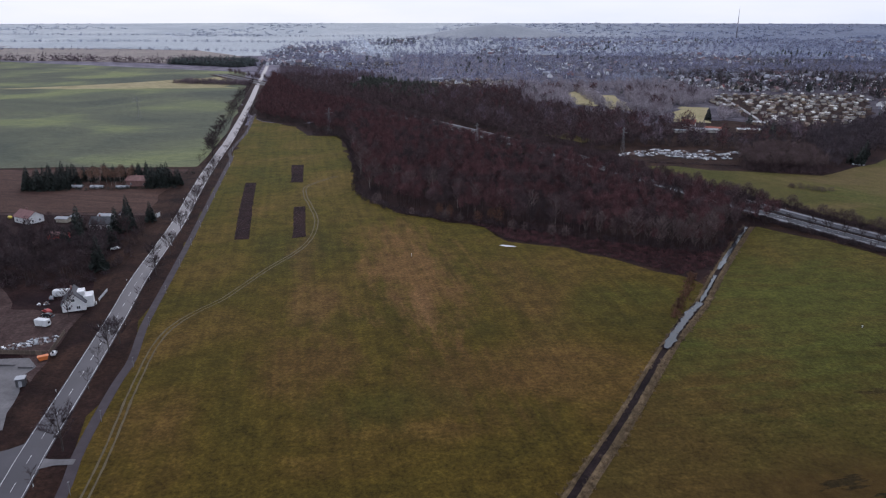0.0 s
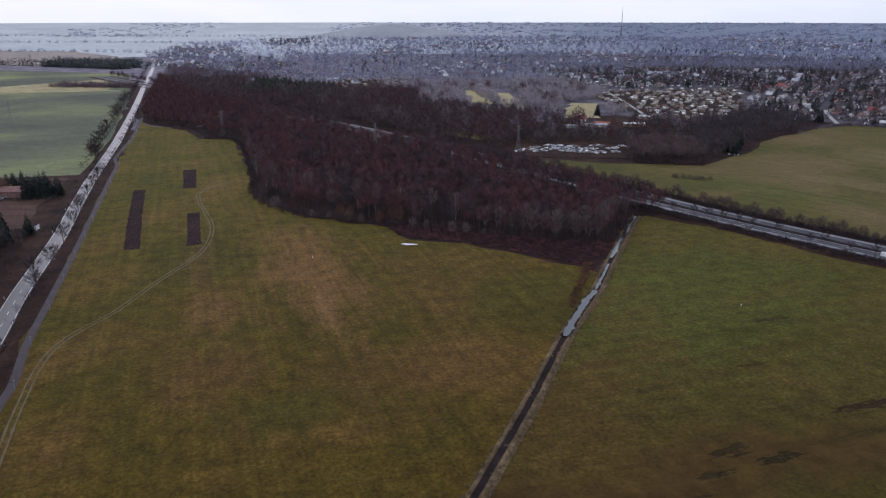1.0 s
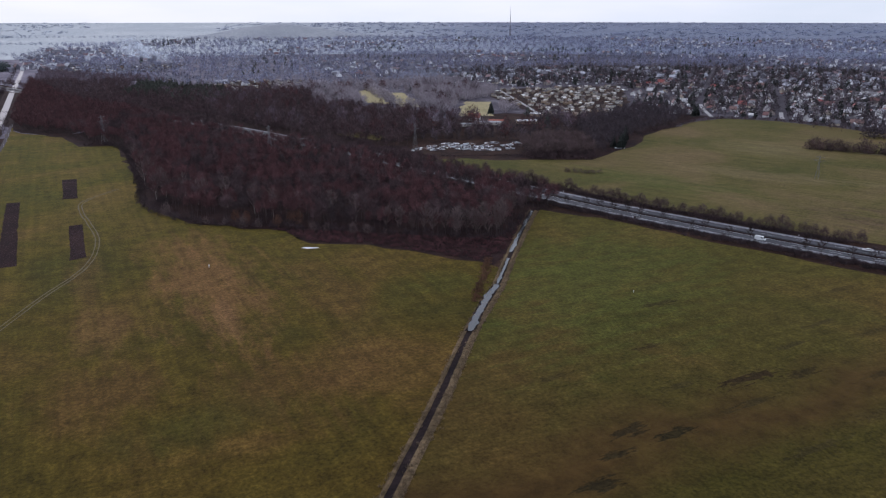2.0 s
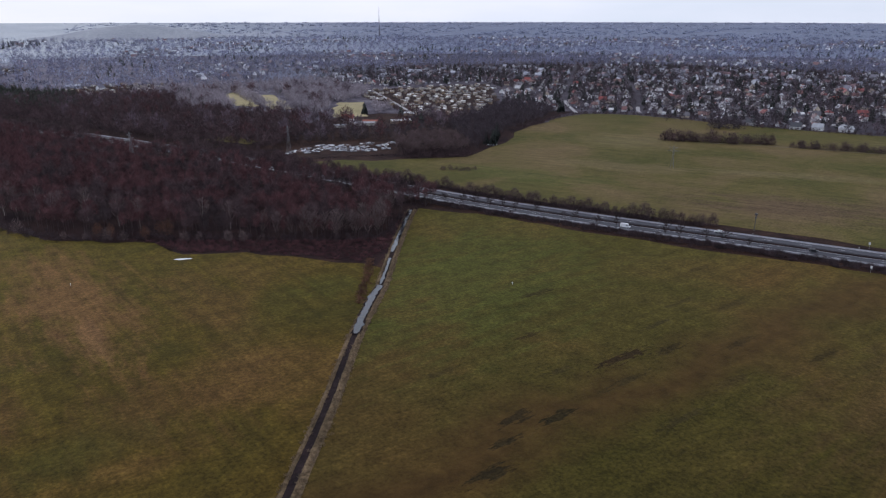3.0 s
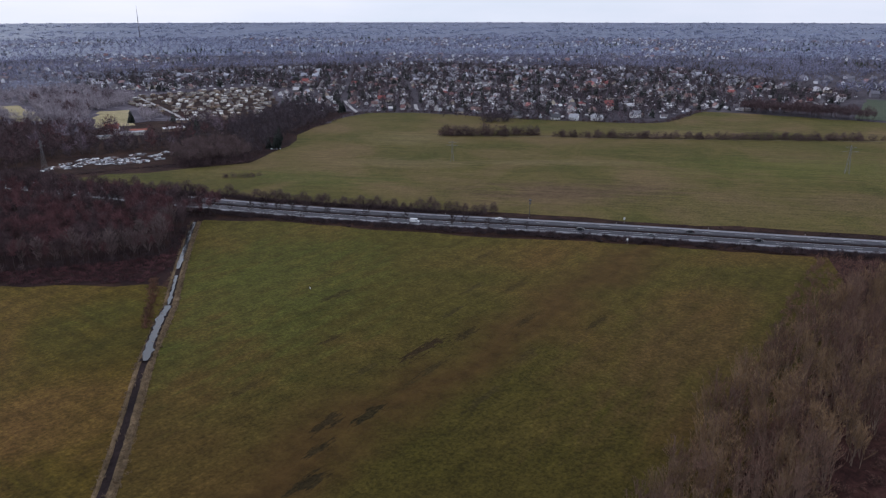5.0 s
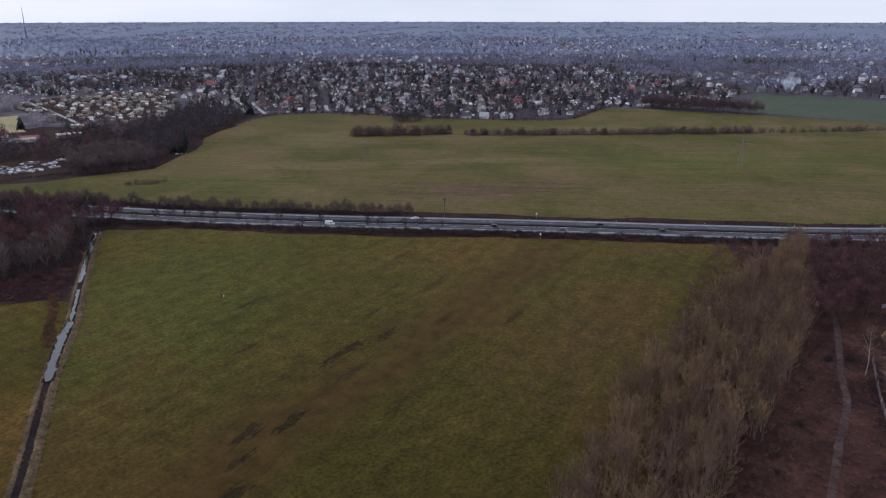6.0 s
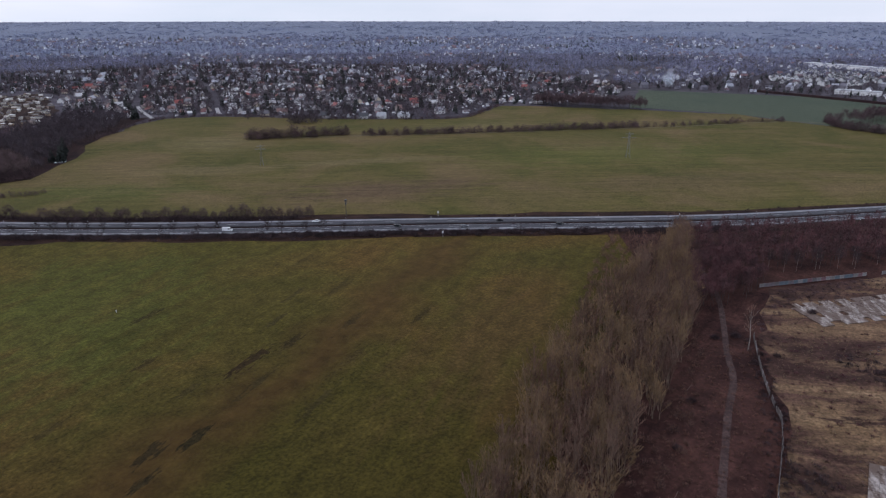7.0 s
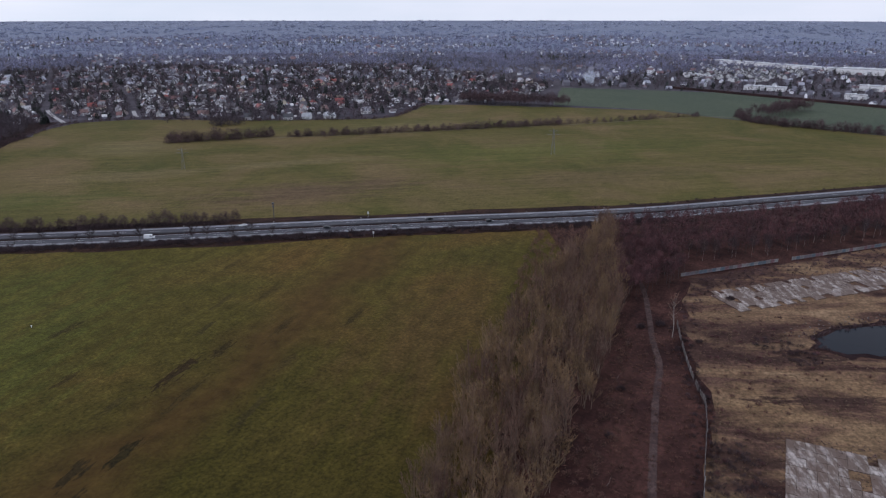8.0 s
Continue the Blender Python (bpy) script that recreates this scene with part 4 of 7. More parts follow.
def slender_tree(seed, height, spread, twigs, width):
    """Several upright stems from one stool, forking into rising boughs with a broom of fine twigs."""
    r, s = np.random.default_rng(seed), Shape()
    boughs = []
    for k in range(6):
        foot = np.r_[r.normal(0, 0.7, 2), 0]
        tip = foot + np.r_[r.normal(0, spread * 0.45, 2), height * r.uniform(0.62, 1.0)]
        mid = foot + (tip - foot) * 0.5 + np.r_[r.normal(0, 0.3, 2), 0]
        s.limb(foot, mid, 0.11, 0.07)
        s.limb(mid, tip, 0.07, 0.015)
        boughs.append((mid, tip, 1.0))
        for _ in range(4):
            t, a = r.uniform(0.25, 0.75), r.uniform(0, 6.283)
            p = foot + (tip - foot) * t
            reach = spread * r.uniform(0.45, 0.9)
            q = p + np.array([math.cos(a) * reach, math.sin(a) * reach, reach * r.uniform(0.9, 2.0)])
            q[2] = min(q[2], height)
            s.limb(p, q, 0.045, 0.012)
            boughs.append((p, q, 0.7))
    for i in range(twigs):
        p, q, big = boughs[i % len(boughs)]
        t = r.uniform(0.1, 1.0)
        a = p + (q - p) * t
        d = r.normal(0, 1, 3) * np.array([1, 1, 0.5]) + np.array([0, 0, 1.7]) + (q - p) / np.linalg.norm(q - p) * 0.5
        d *= height * 0.11 * big * r.uniform(0.5, 1.3) / np.linalg.norm(d)
        s.sliver(a, a + d, width * r.uniform(0.6, 1.4), r)
    return s.arrays()


ALDER = [crown_tree(s, 13.5, 2.9, 210, 0.17, 0.12, 0.46) for s in (1, 2, 3, 4)]
THICK = [crown_tree(s, 15, 3.4, 260, 0.16, 0.15, 0.2, 0.2, 0.9) for s in (8, 9)]
LOW_ALDER = [crown_tree(s, 14, 3.5, 105, 0.34, 0.16, 0.3) for s in (5, 6, 7)]
POPLAR = [slender_tree(s, 14.5, 3.3, 1350, 0.065) for s in (11, 12, 13, 14)]
BIG = [bare_tree(s, 16.5, 3.8, 26, 2200, 0.06, 0.16, 0.18, 1.1) for s in (15, 16)]
HEDGE = [crown_tree(s, 4.6, 2.4, 330, 0.15, 0.07, -0.7, 0.16, 0.4) for s in (24, 25, 26)]
BUSH = [crown_tree(s, 4.6, 2.4, 120, 0.27, 0.07, -0.7, 0.26, 0.6) for s in (21, 22, 23)]
SCRUB = [shrub(s, 2.0, 1.8, 55, 0.14) for s in (24, 25)]
REEDS = [shrub(s, 1.3, 0.9, 22, 0.11) for s in (26, 27)]
SPRUCE = [conifer(s, 12, 3.3, 190, 0.75) for s in (31, 32)]
LOW_SPRUCE = [conifer(s, 13, 3.3, 32, 2.0) for s in (33, 34)]
PINE_LOW = [conifer(s, 15, 4.2, 46, 2.0, 0.3) for s in (43, 44)]
BROAD = [crown_tree(s, 14, 5.2, 150, 0.42, 0.25, 0.1, 0.2, 0.7) for s in (54, 55, 56)]
TOWN = [crown_tree(s, 11, 4.2, 50, 0.6, 0.2, -0.1, 0.22) for s in (51, 52, 53)]
FARWOOD = [shrub(s, 7, 15.0, 15, 4.0) for s in (64, 65)]
FAR = [crown_tree(s, 10.5, 5.6, 26, 1.4, 0.2, -0.2, 0.26, 0.4) for s in (61, 62, 63)]
LIME = [bare_tree(s, 11.5, 5.0, 22, 1300, 0.08, 0.24, 0.28, 0.75) for s in (71, 72)]
YOUNG = [bare_tree(s, 8.0, 2.6, 11, 260, 0.07, 0.11, 0.3, 0.9) for s in (75, 76)]

WOOD_MAIN = [(-80, 702), (-53, 550), (-40, 468), (-14, 420), (36, 388), (62, 368), (112, 340), (142, 332), (172, 368), (205, 384), (196, 402), (162, 462), (134, 518), (88, 608), (36, 680), (-20, 765), (-62, 860), (-85, 890), (-140, 780), (-110, 716)]
WOOD_NW = [(-140, 780), (-70, 895), (-185, 1085), (-262, 1330), (-294, 1420), (-262, 1220), (-231, 1020), (-204, 865), (-190, 826)]
main_spots = scatter(WOOD_MAIN, 5.7, seed=1)
stand = np.array([noise.noise((x / 26, y / 26, 5.0)) + 0.35 * noise.noise((x / 9, y / 9, 1.0)) for x, y in main_spots])
for twigs, pick, words, scale in (("twig", stand < 0.10, "dense leafless red-brown alder wood", (0.75, 1.2)), ("twig_hedge", (stand >= 0.10) & (stand < 0.34), "leafless mauve brown trees in the alder wood", (0.8, 1.3)), ("twig_dark", stand >= 0.34, "dark leafless trees in the alder wood", (0.65, 1.05))):
    grown("alder_wood", ALDER, main_spots[pick], [M["bark"], M[twigs]], words, "woodland", scale=scale, seed=1)
grown("alder_wood", LOW_ALDER, scatter(WOOD_NW, 6.0, seed=2), [M["bark"], M["twig"]], "dense leafless red-brown wood beside the road", "woodland", seed=2)
EDGE = [(30, 382), (44, 353), (72, 343), (117, 301), (133, 308), (176, 370), (142, 332), (112, 340), (62, 368)]
grown("undergrowth", SCRUB, scatter(EDGE, 2.6, seed=3), [M["bark"], M["twig"]], "low dark leafless scrub at the wood's edge", "shrub", seed=3)
rim = [(-112, 706), (-82, 690), (-56, 552), (-46, 462), (-18, 412), (34, 384), (64, 366), (112, 338), (141, 328), (160, 348), (174, 366)]
c, side, _ = along(rim, 3.2)
grown("wood_fringe", BUSH, c + side * -1.5 + rng.normal(0, 1.4, c.shape), [M["bark"], M["twig_dark"]], "dark bushes fringing the leafless wood", "shrub", scale=(0.7, 1.35), seed=4)

# trees lining the near side of the highway behind the wood
c, side, _ = along(HIGHWAY[1:9], 3.4)
lined = np.concatenate([c + side * o + rng.normal(0, 1.8, c.shape) for o in (17.5, 22)])
keep = (lined[:, 1] > 740) | (lined[:, 1] < 620)
grown("highway_trees", LOW_ALDER, lined[keep], [M["bark"], M["twig_hedge"]], "leafless trees lining the highway", "woodland", scale=(0.75, 1.05), seed=18)
c, side, _ = along(HIGHWAY[:6], 6.0)
lined = c + side * -17 + rng.normal(0, 3.0, c.shape)
grown("highway_trees", LOW_ALDER, lined, [M["bark"], M["twig_hedge"]], "leafless trees lining the highway", "woodland", scale=(0.7, 1.1), seed=19)

# single trees standing out at the edge of the wood
edge_tree = planted("edge_tree", BIG[0], M["bark"], M["twig_pale"], "tall grey leafless tree at the wood's edge", group="trees at the wood's edge")
set_out(edge_tree, [(120, 338), (126, 341), (131, 337), (137, 343), (142, 338), (146, 346), (150, 351), (133, 347), (140, 350), (124, 346), (155, 358), (115, 345), (108, 345), (146, 340), (86, 360), (92, 356), (99, 353), (104, 348), (128, 334), (134, 331), (140, 333), (118, 336), (160, 362)], 5, (0.8, 1.05))
pale_tree = planted("pale_tree", BIG[1], M["pale_bark"], M["twig_pale"], "pale-stemmed leafless tree in the wood", group="pale trees in the wood")
set_out(pale_tree, [(-38, 475), (-32, 478), (-35, 490), (-12, 452), (-8, 458), (-48, 520), (20, 420), (45, 405), (62, 398), (-52, 560), (-60, 600), (-45, 530), (5, 440), (30, 410), (74, 385), (-20, 470)], 6, (0.9, 1.15))
round_bush = planted("round_bush", crown_tree(29, 7.0, 3.2, 420, 0.11, 0.12, -0.4, 0.2, 0.7), M["bark"], M["twig_pale"], "rounded grey bush before the wood", "bush", "bushes before the wood")
set_out(round_bush, [(12, 394), (20, 391), (2, 402), (48, 375), (55, 372), (68, 363), (75, 360), (-8, 408), (84, 355), (-30, 432)], 7, (0.6, 1.3))
rust_tree = planted("rusty_tree", crown_tree(77, 9, 3.0, 520, 0.16, 0.12, 0.0, 0.13, 0.5), M["bark"], M["twig_rust"], "small tree still holding rusty leaves", group="rusty trees")
set_out(rust_tree, [(38, 392), (42, 388), (30, 386), (8, 402), (14, 398)], 8, (0.8, 1.2))

# strip of slender trees between the meadow and the wasteland
STRIP = [(372, 98), (352, 94), (300, 86), (240, 74), (175, 67), (128, 62), (88, 48), (60, 34), (100, 29), (145, 31), (200, 31), (242, 33), (289, 36), (330, 46), (388, 62)]
strip_spots = scatter(STRIP, 5.4, seed=14)[:300]
pick = np.random.default_rng(3).integers(0, 4, len(strip_spots))
for k in range(4):
    t = planted("slender_tree", POPLAR[k], M["strip_bark"], (M["twig_olive"], M["twig_grey"], M["twig_olive"], M["twig_brown"])[k], "tall slender leafless tree with upright twigs", group="strip of slender trees")
    set_out(t, strip_spots[pick == k], 20 + k, (0.8, 1.2))
grown("strip_undergrowth", BUSH, scatter(STRIP, 5.0, seed=15), [M["bark"], M["twig_brown"]], "red-brown brushwood under the slender trees", "shrub", scale=(0.5, 1.1), seed=15)

# wood behind the wasteland wall, and the dark clump at the end of the strip
WALLWOOD = [(332, 32), (366, -12), (416, -66), (520, -170), (640, -300), (680, -285), (568, -148), (466, -58), (418, 8), (378, 60)]
grown("wall_wood", LOW_ALDER, scatter(WALLWOOD, 5.6, seed=16), [M["bark"], M["twig"]], "dark leafless wood behind the wall", "woodland", scale=(0.7, 0.95), seed=16)
grown("track_clump", ALDER, scatter([(276, 34), (288, 28), (305, 18), (328, 12), (342, 26), (350, 42), (330, 48), (300, 42)], 4.6, seed=17), [M["bark"], M["twig"]], "dark clump of leafless trees over the track", "woodland", scale=(0.75, 1.05), seed=17)
birch = planted("birch", bare_tree(80, 17, 3.0, 16, 420, 0.06, 0.2, 0.35, 1.1), M["pale_bark"], M["twig_grey"], "slender white-barked leafless birch", group="birches by the wall")
front, _, _ = along([(338, 26), (366, -14), (420, -68), (520, -172)], 7.0)
set_out(birch, [(252.5, 12.5)], 9, (1.0, 1.01))
wall_birch = planted("birch", crown_tree(81, 11, 2.4, 260, 0.09, 0.07, 0.35, 0.2, 1.0), M["pale_bark"], M["twig_dark"], "thin pale-stemmed birch behind the wall", group="birches by the wall")
set_out(wall_birch, [tuple(q) for q in front + rng.normal(0, 2.0, front.shape)], 10, (0.7, 1.1))

# avenue along the country road
lime = planted("avenue_tree", LIME[0], M["bark"], M["twig_dark"], "leafless avenue tree with a broad rounded crown", group="avenue trees")
set_out(lime, [(-98.8, 167.2), (-121.5, 301.5), (-128, 318), (-126.4, 334.2), (-133.2, 371.9), (-137.8, 404.4), (-145.9, 442.8), (-153, 494.5), (-141, 424), (-149.5, 470), (-157, 520), (-110.3, 233.6), (-111, 226)], 31, (0.85, 1.1))
young = planted("avenue_tree", YOUNG[0], M["bark"], M["twig_dark"], "young slender leafless avenue tree", group="avenue trees")
set_out(young, [(-98.2, 150.6), (-106.1, 199.3), (-108.8, 213), (-113.5, 257.9), (-117, 271.2), (-119, 285), (-129, 352), (-135, 388)], 32, (0.8, 1.05))
c, side, _ = along(ROAD[11:], 25.0)
big_lime = planted("avenue_tree", LIME[1], M["bark"], M["twig_dark"], "broad dark leafless avenue tree beside the field", group="avenue trees")
set_out(big_lime, [(-178, 590), (-181, 602), (-185, 616), (-195, 664), (-206, 720), (-212, 752), (-224, 825), (-230, 860), (-236, 890), (-247, 950), (-256, 1000), (-262, 1040)], 133, (1.1, 1.5))
far_lime = planted("avenue_tree", bare_tree(73, 12, 5.0, 10, 220, 0.20, 0.25, 0.25, 0.7), M["bark"], M["twig_dark"], "leafless avenue tree beside the far road", group="avenue trees")
set_out(far_lime, [*(c[:16] + side[:16] * 8.5), *(c[1:50] + side[1:50] * -10.5)], 33, (0.6, 1.0))

# reeds and tufts
c, side, _ = along(DITCH[1:], 1.3)
grown("ditch_reeds", REEDS, np.concatenate([c + side * o + rng.normal(0, 0.5, c.shape) for o in (-1.9, 2.2, 3.2)]), [M["bark"], M["reed_blade"]], "dry straw coloured reeds along the ditch", "reed", seed=41)
c, side, _ = along([(100, 250), (108, 264), (118, 283), (126, 300)], 1.2)
grown("rusty_reeds", REEDS, np.concatenate([c + side * o + rng.normal(0, 0.7, c.shape) for o in (-2.6, -3.6, -4.4)]), [M["bark"], M["rust_blade"]], "rusty red-brown reeds beside the ditch", "reed", scale=(1.0, 1.7), seed=42)
for k, p in enumerate(([(-127.6, 494), (-119.9, 494), (-105.8, 420), (-93.4, 359), (-101.2, 358), (-113.6, 420)], [(-81.3, 425), (-74.7, 427), (-64.2, 363), (-70.7, 360)], [(-106, 557), (-96.5, 557), (-86.9, 494), (-95.3, 494)])):
    grown("dead_perennials", REEDS, scatter(p, 1.6, seed=50 + k), [M["bark"], M["twig_hedge"]], "dense dark rows of dead plants", "plants", scale=(0.35, 0.7), seed=50 + k)

# scrub and bushes along the highway
c, side, _ = along(HIGHWAY[8:15], 2.4)
grown("verge_thicket", BUSH, along(HIGHWAY[8:13], 3.0)[0][:95] + along(HIGHWAY[8:13], 3.0)[1][:95] * 18 + rng.normal(0, 1.6, (len(along(HIGHWAY[8:13], 3.0)[0][:95]), 2)), [M["bark"], M["twig_dark"]], "dark thicket on the highway verge", "shrub", scale=(0.35, 0.75), seed=45)
grown("verge_scrub", SCRUB, np.concatenate([c + side * o + rng.normal(0, 1.2, c.shape) for o in (14.6, 16.4, 18.4, 20.6)]), [M["bark"], M["twig_dark"]], "dark scrub along the highway verge", "shrub", scale=(0.6, 1.7), seed=43)
hedge_bush = planted("hedge_bush", crown_tree(44, 6.2, 3.1, 1900, 0.10, 0.1, -0.4, 0.12, 0.5), M["bark"], M["twig_hedge"], "dense dark leafless bush beside the highway", "bush", "bushes along the highway")
spots = []
c, side, _ = along(HIGHWAY[5:12], 5.6)
for k, (p, s) in enumerate(zip(c, side)):
    spots.append(tuple(p + s * (-19 + rng.normal(0, 1.2))))
set_out(hedge_bush, [q for q in spots if q[1] > 262], 34, (0.75, 1.5))
c, side, _ = along(HIGHWAY[5:12], 2.6)
low = np.concatenate([c + side * o + rng.normal(0, 0.8, c.shape) for o in (-15.0, -17.0, -19.0)])
grown("hedge_understorey", SCRUB, low[low[:, 1] > 265], [M["bark"], M["twig_dark"]], "dark low hedge along the highway", "hedge", scale=(0.8, 1.7), seed=44)
road_tree = planted("roadside_tree", bare_tree(78, 8.5, 2.8, 14, 480, 0.14, 0.12, 0.25, 0.8), M["bark"], M["twig_dark"], "thin leafless tree on the highway verge", group="highway verge trees")
set_out(road_tree, [(213, 368), (218, 361), (223.5, 354), (229, 348), (234, 341), (246, 310), (250, 304), (257, 293), (262, 283), (275, 259), (279, 253), (287, 243), (293, 236), (297, 224), (240, 328), (206, 380), (200, 391), (192, 402)], 35, (0.7, 1.15))
c, side, _ = along(HIGHWAY[12:16], 6.5)
slim_tree = planted("roadside_tree", bare_tree(79, 7.5, 2.0, 9, 160, 0.09, 0.09, 0.3, 0.9), M["bark"], M["twig_hedge"], "slim leafless tree on the highway verge", group="highway verge trees")
set_out(slim_tree, [tuple(q) for q in (c + side * 16.5 + np.random.default_rng(200).normal(0, 1.3, c.shape))[14:]], 200, (0.7, 1.15))
verge_bush = planted("verge_bush", shrub(46, 2.6, 2.4, 200, 0.12), M["bark"], M["twig_dark"], "rounded dark bush on the highway verge", "bush", "verge bushes")
set_out(verge_bush, [(311.8, 187), (283, 248), (296, 226), (270, 266), (330, 158), (255, 290), (323, 170)], 36, (0.8, 1.3))
c, side, _ = along(HIGHWAY[12:17], 5.0)
grown("far_verge_scrub", SCRUB, c + side * -17.5 + rng.normal(0, 1.5, c.shape), [M["bark"], M["twig_dark"]], "sparse dark scrub along the highway verge", "shrub", scale=(0.4, 0.9), seed=47)

# wasteland weeds
grown("dead_weeds", SCRUB, scatter([(100, -4), (150, 28), (245, 30), (262, 14), (216, 2), (160, -4)], 2.6, seed=48), [M["bark"], M["twig_brown"]], "dark withered weeds beside the dirt track", "weeds", scale=(0.2, 0.6), seed=48)
grown("yard_straw", REEDS, scatter([(150, -6), (212, -5), (262, 6), (300, 2), (262, -34), (258, -64), (290, -108), (240, -130), (206, -84), (204, -24), (150, -22)], 2.1, seed=148), [M["bark"], M["reed_blade"]], "straw coloured withered grass on the wasteland", "grass", scale=(0.25, 0.7), seed=148)
grown("wall_weeds", SCRUB, scatter([(262, 12), (318, 12), (360, -30), (440, -112), (432, -122), (350, -40), (305, 4), (266, 4)], 3.0, seed=147), [M["bark"], M["twig_hedge"]], "dark red-brown weeds before the concrete wall", "weeds", scale=(0.3, 0.8), seed=147)
grown("fence_bramble", SCRUB, scatter([(120, -10), (200, -6), (232, 2), (264, 8), (262, 14), (232, 9), (200, 1), (120, -4)], 2.6, seed=146), [M["bark"], M["twig_dark"]], "tangled dark bramble along the panel fence", "weeds", scale=(0.3, 0.9), seed=146)
grown("track_side_growth", BUSH, scatter([(110, 14), (160, 18), (250, 26), (286, 38), (250, 34), (180, 30), (120, 28)], 4.2, seed=145), [M["bark"], M["twig_brown"]], "low red-brown brushwood beside the dirt track", "shrub", scale=(0.3, 0.75), seed=145)
grown("yard_thicket", SCRUB, np.concatenate([scatter([(140, -6), (190, -5), (186, -16), (168, -22), (140, -20)], 2.6, seed=149), scatter([(255, -14), (268, -16), (262, -34), (250, -40), (246, -30)], 2.6, seed=150)]), [M["bark"], M["twig_dark"]], "dark thicket of dead stalks on the wasteland", "weeds", scale=(0.4, 1.0), seed=149)
grown("yard_weeds", SCRUB, scatter([(160, -8), (214, -3), (262, 8), (312, 6), (286, -12), (292, -34), (262, -34), (256, -60), (200, -20), (170, -20)], 5.5, seed=49), [M["bark"], M["twig"]], "withered brown weeds on the wasteland", "weeds", scale=(0.2, 0.8), seed=49)

# woods and hedges beyond the highway
WOODS_N = [(-60, 950), (20, 810), (62, 745), (112, 662), (150, 600), (168, 612), (190, 660), (214, 700), (236, 780), (205, 850), (150, 890), (120, 960), (150, 1060), (30, 1100), (-120, 1120)]
grown("north_wood", LOW_ALDER, scatter(WOODS_N, 7.4, seed=60), [M["bark"], M["twig_hedge"]], "leafless mauve brown wood beyond the highway", "woodland", scale=(0.65, 1.35), seed=60)
grown("pine_stand", PINE_LOW, scatter([(-118, 1120), (-5, 960), (30, 1020), (20, 1160), (-105, 1310)], 6.5, seed=61), [M["bark"], M["pine"]], "dark green pine stand in the wood", "woodland", seed=61)
grown("copse", ALDER, scatter([(246, 530), (256, 522), (292, 512), (304, 518), (330, 580), (296, 605), (262, 585)], 4.8, seed=62), [M["bark"], M["twig_copse"]], "leafless brown copse beside the field", "woodland", scale=(0.75, 1.0), seed=62)
grown("copse_understorey", BUSH, scatter([(246, 528), (256, 518), (292, 508), (306, 518), (318, 545), (262, 560)], 4.5, seed=162), [M["bark"], M["twig_hedge"]], "brown brushwood under the copse", "shrub", scale=(0.7, 1.3), seed=162)
grown("copse", LOW_ALDER, scatter([(312, 522), (352, 562), (405, 604), (500, 670), (548, 712), (520, 790), (420, 720), (350, 640)], 6.0, seed=63), [M["bark"], M["twig_mauve"]], "dark leafless wood edge beside the field", "woodland", scale=(0.5, 1.05), seed=63)
grown("garden_trees", TOWN, np.concatenate([scatter(p, 6.5, seed=64 + k) for k, p in enumerate(([(130, 930), (200, 945), (205, 1090), (150, 1100)], [(226, 925), (236, 905), (258, 1090), (236, 1150)], [(264, 880), (300, 870), (330, 935), (300, 1080)], [(345, 930), (400, 990), (440, 1070), (360, 1100), (290, 1080)], [(330, 780), (372, 830), (365, 880)]))]), [M["bark"], M["twig_silver"]], "pale grey leafless garden trees between plots", "woodland", seed=64)
spruce = planted("spruce", SPRUCE[0], M["bark"], M["needle"], "dark green spruce with drooping boughs", group="spruces")
set_out(spruce, [(322, 800), (325, 806), (346, 546), (356, 558), (363, 568), (342, 552), (540, 704), (548, 708), (374, 584), (-273, 480), (-268, 482), (-262, 479), (-257, 483), (-252, 480), (-247, 486), (-256, 490), (-265, 488), (-260, 495), (-250, 493), (-207, 498), (-203, 497), (-198, 499), (-194, 497), (-189, 498), (-185, 499), (-189, 495), (-185, 492), (-181, 491), (-183, 490), (-187, 486), (-182, 485), (-188, 492), (-181, 357), (-186, 352), (-160, 347), (-164, 352), (-152, 313), (-168, 347), (-176, 350), (-270, 474), (-245, 478), (-192, 486), (-186, 485), (-177, 487), (-275, 483), (-271, 478), (-266, 475), (-261, 473), (-255, 474), (-250, 474), (-246, 479), (-243, 488), (-253, 487), (-269, 487), (-201, 494), (-196, 494), (-191, 494), (-187, 496), (-183, 496), (-179, 482), (-187, 481), (-183, 482), (-175, 492), (-172, 488), (-186, 490), (-190, 480), (-250, 499), (-244, 502), (-236, 500), (-229, 503), (-222, 500), (-216, 503), (-210, 505), (-258, 500), (-266, 497), (-168, 372), (-163, 378), (-190, 375), (-158, 395), (-172, 397)], 37, (0.95, 1.45))

# field hedges
def hedge_row(name, line, label, scale, seed, gap=0.0):
    c, side, _ = along(line, 3.0)
    r = np.random.default_rng(seed)
    c = c[r.uniform(0, 1, len(c)) > gap]
    pts = np.concatenate([c + r.normal(0, 2.0, c.shape), c + r.normal(0, 3.0, c.shape)])
    return grown(name, HEDGE, pts, [M["bark"], M["twig_hedge"]], label, "hedge", scale=scale, seed=seed)


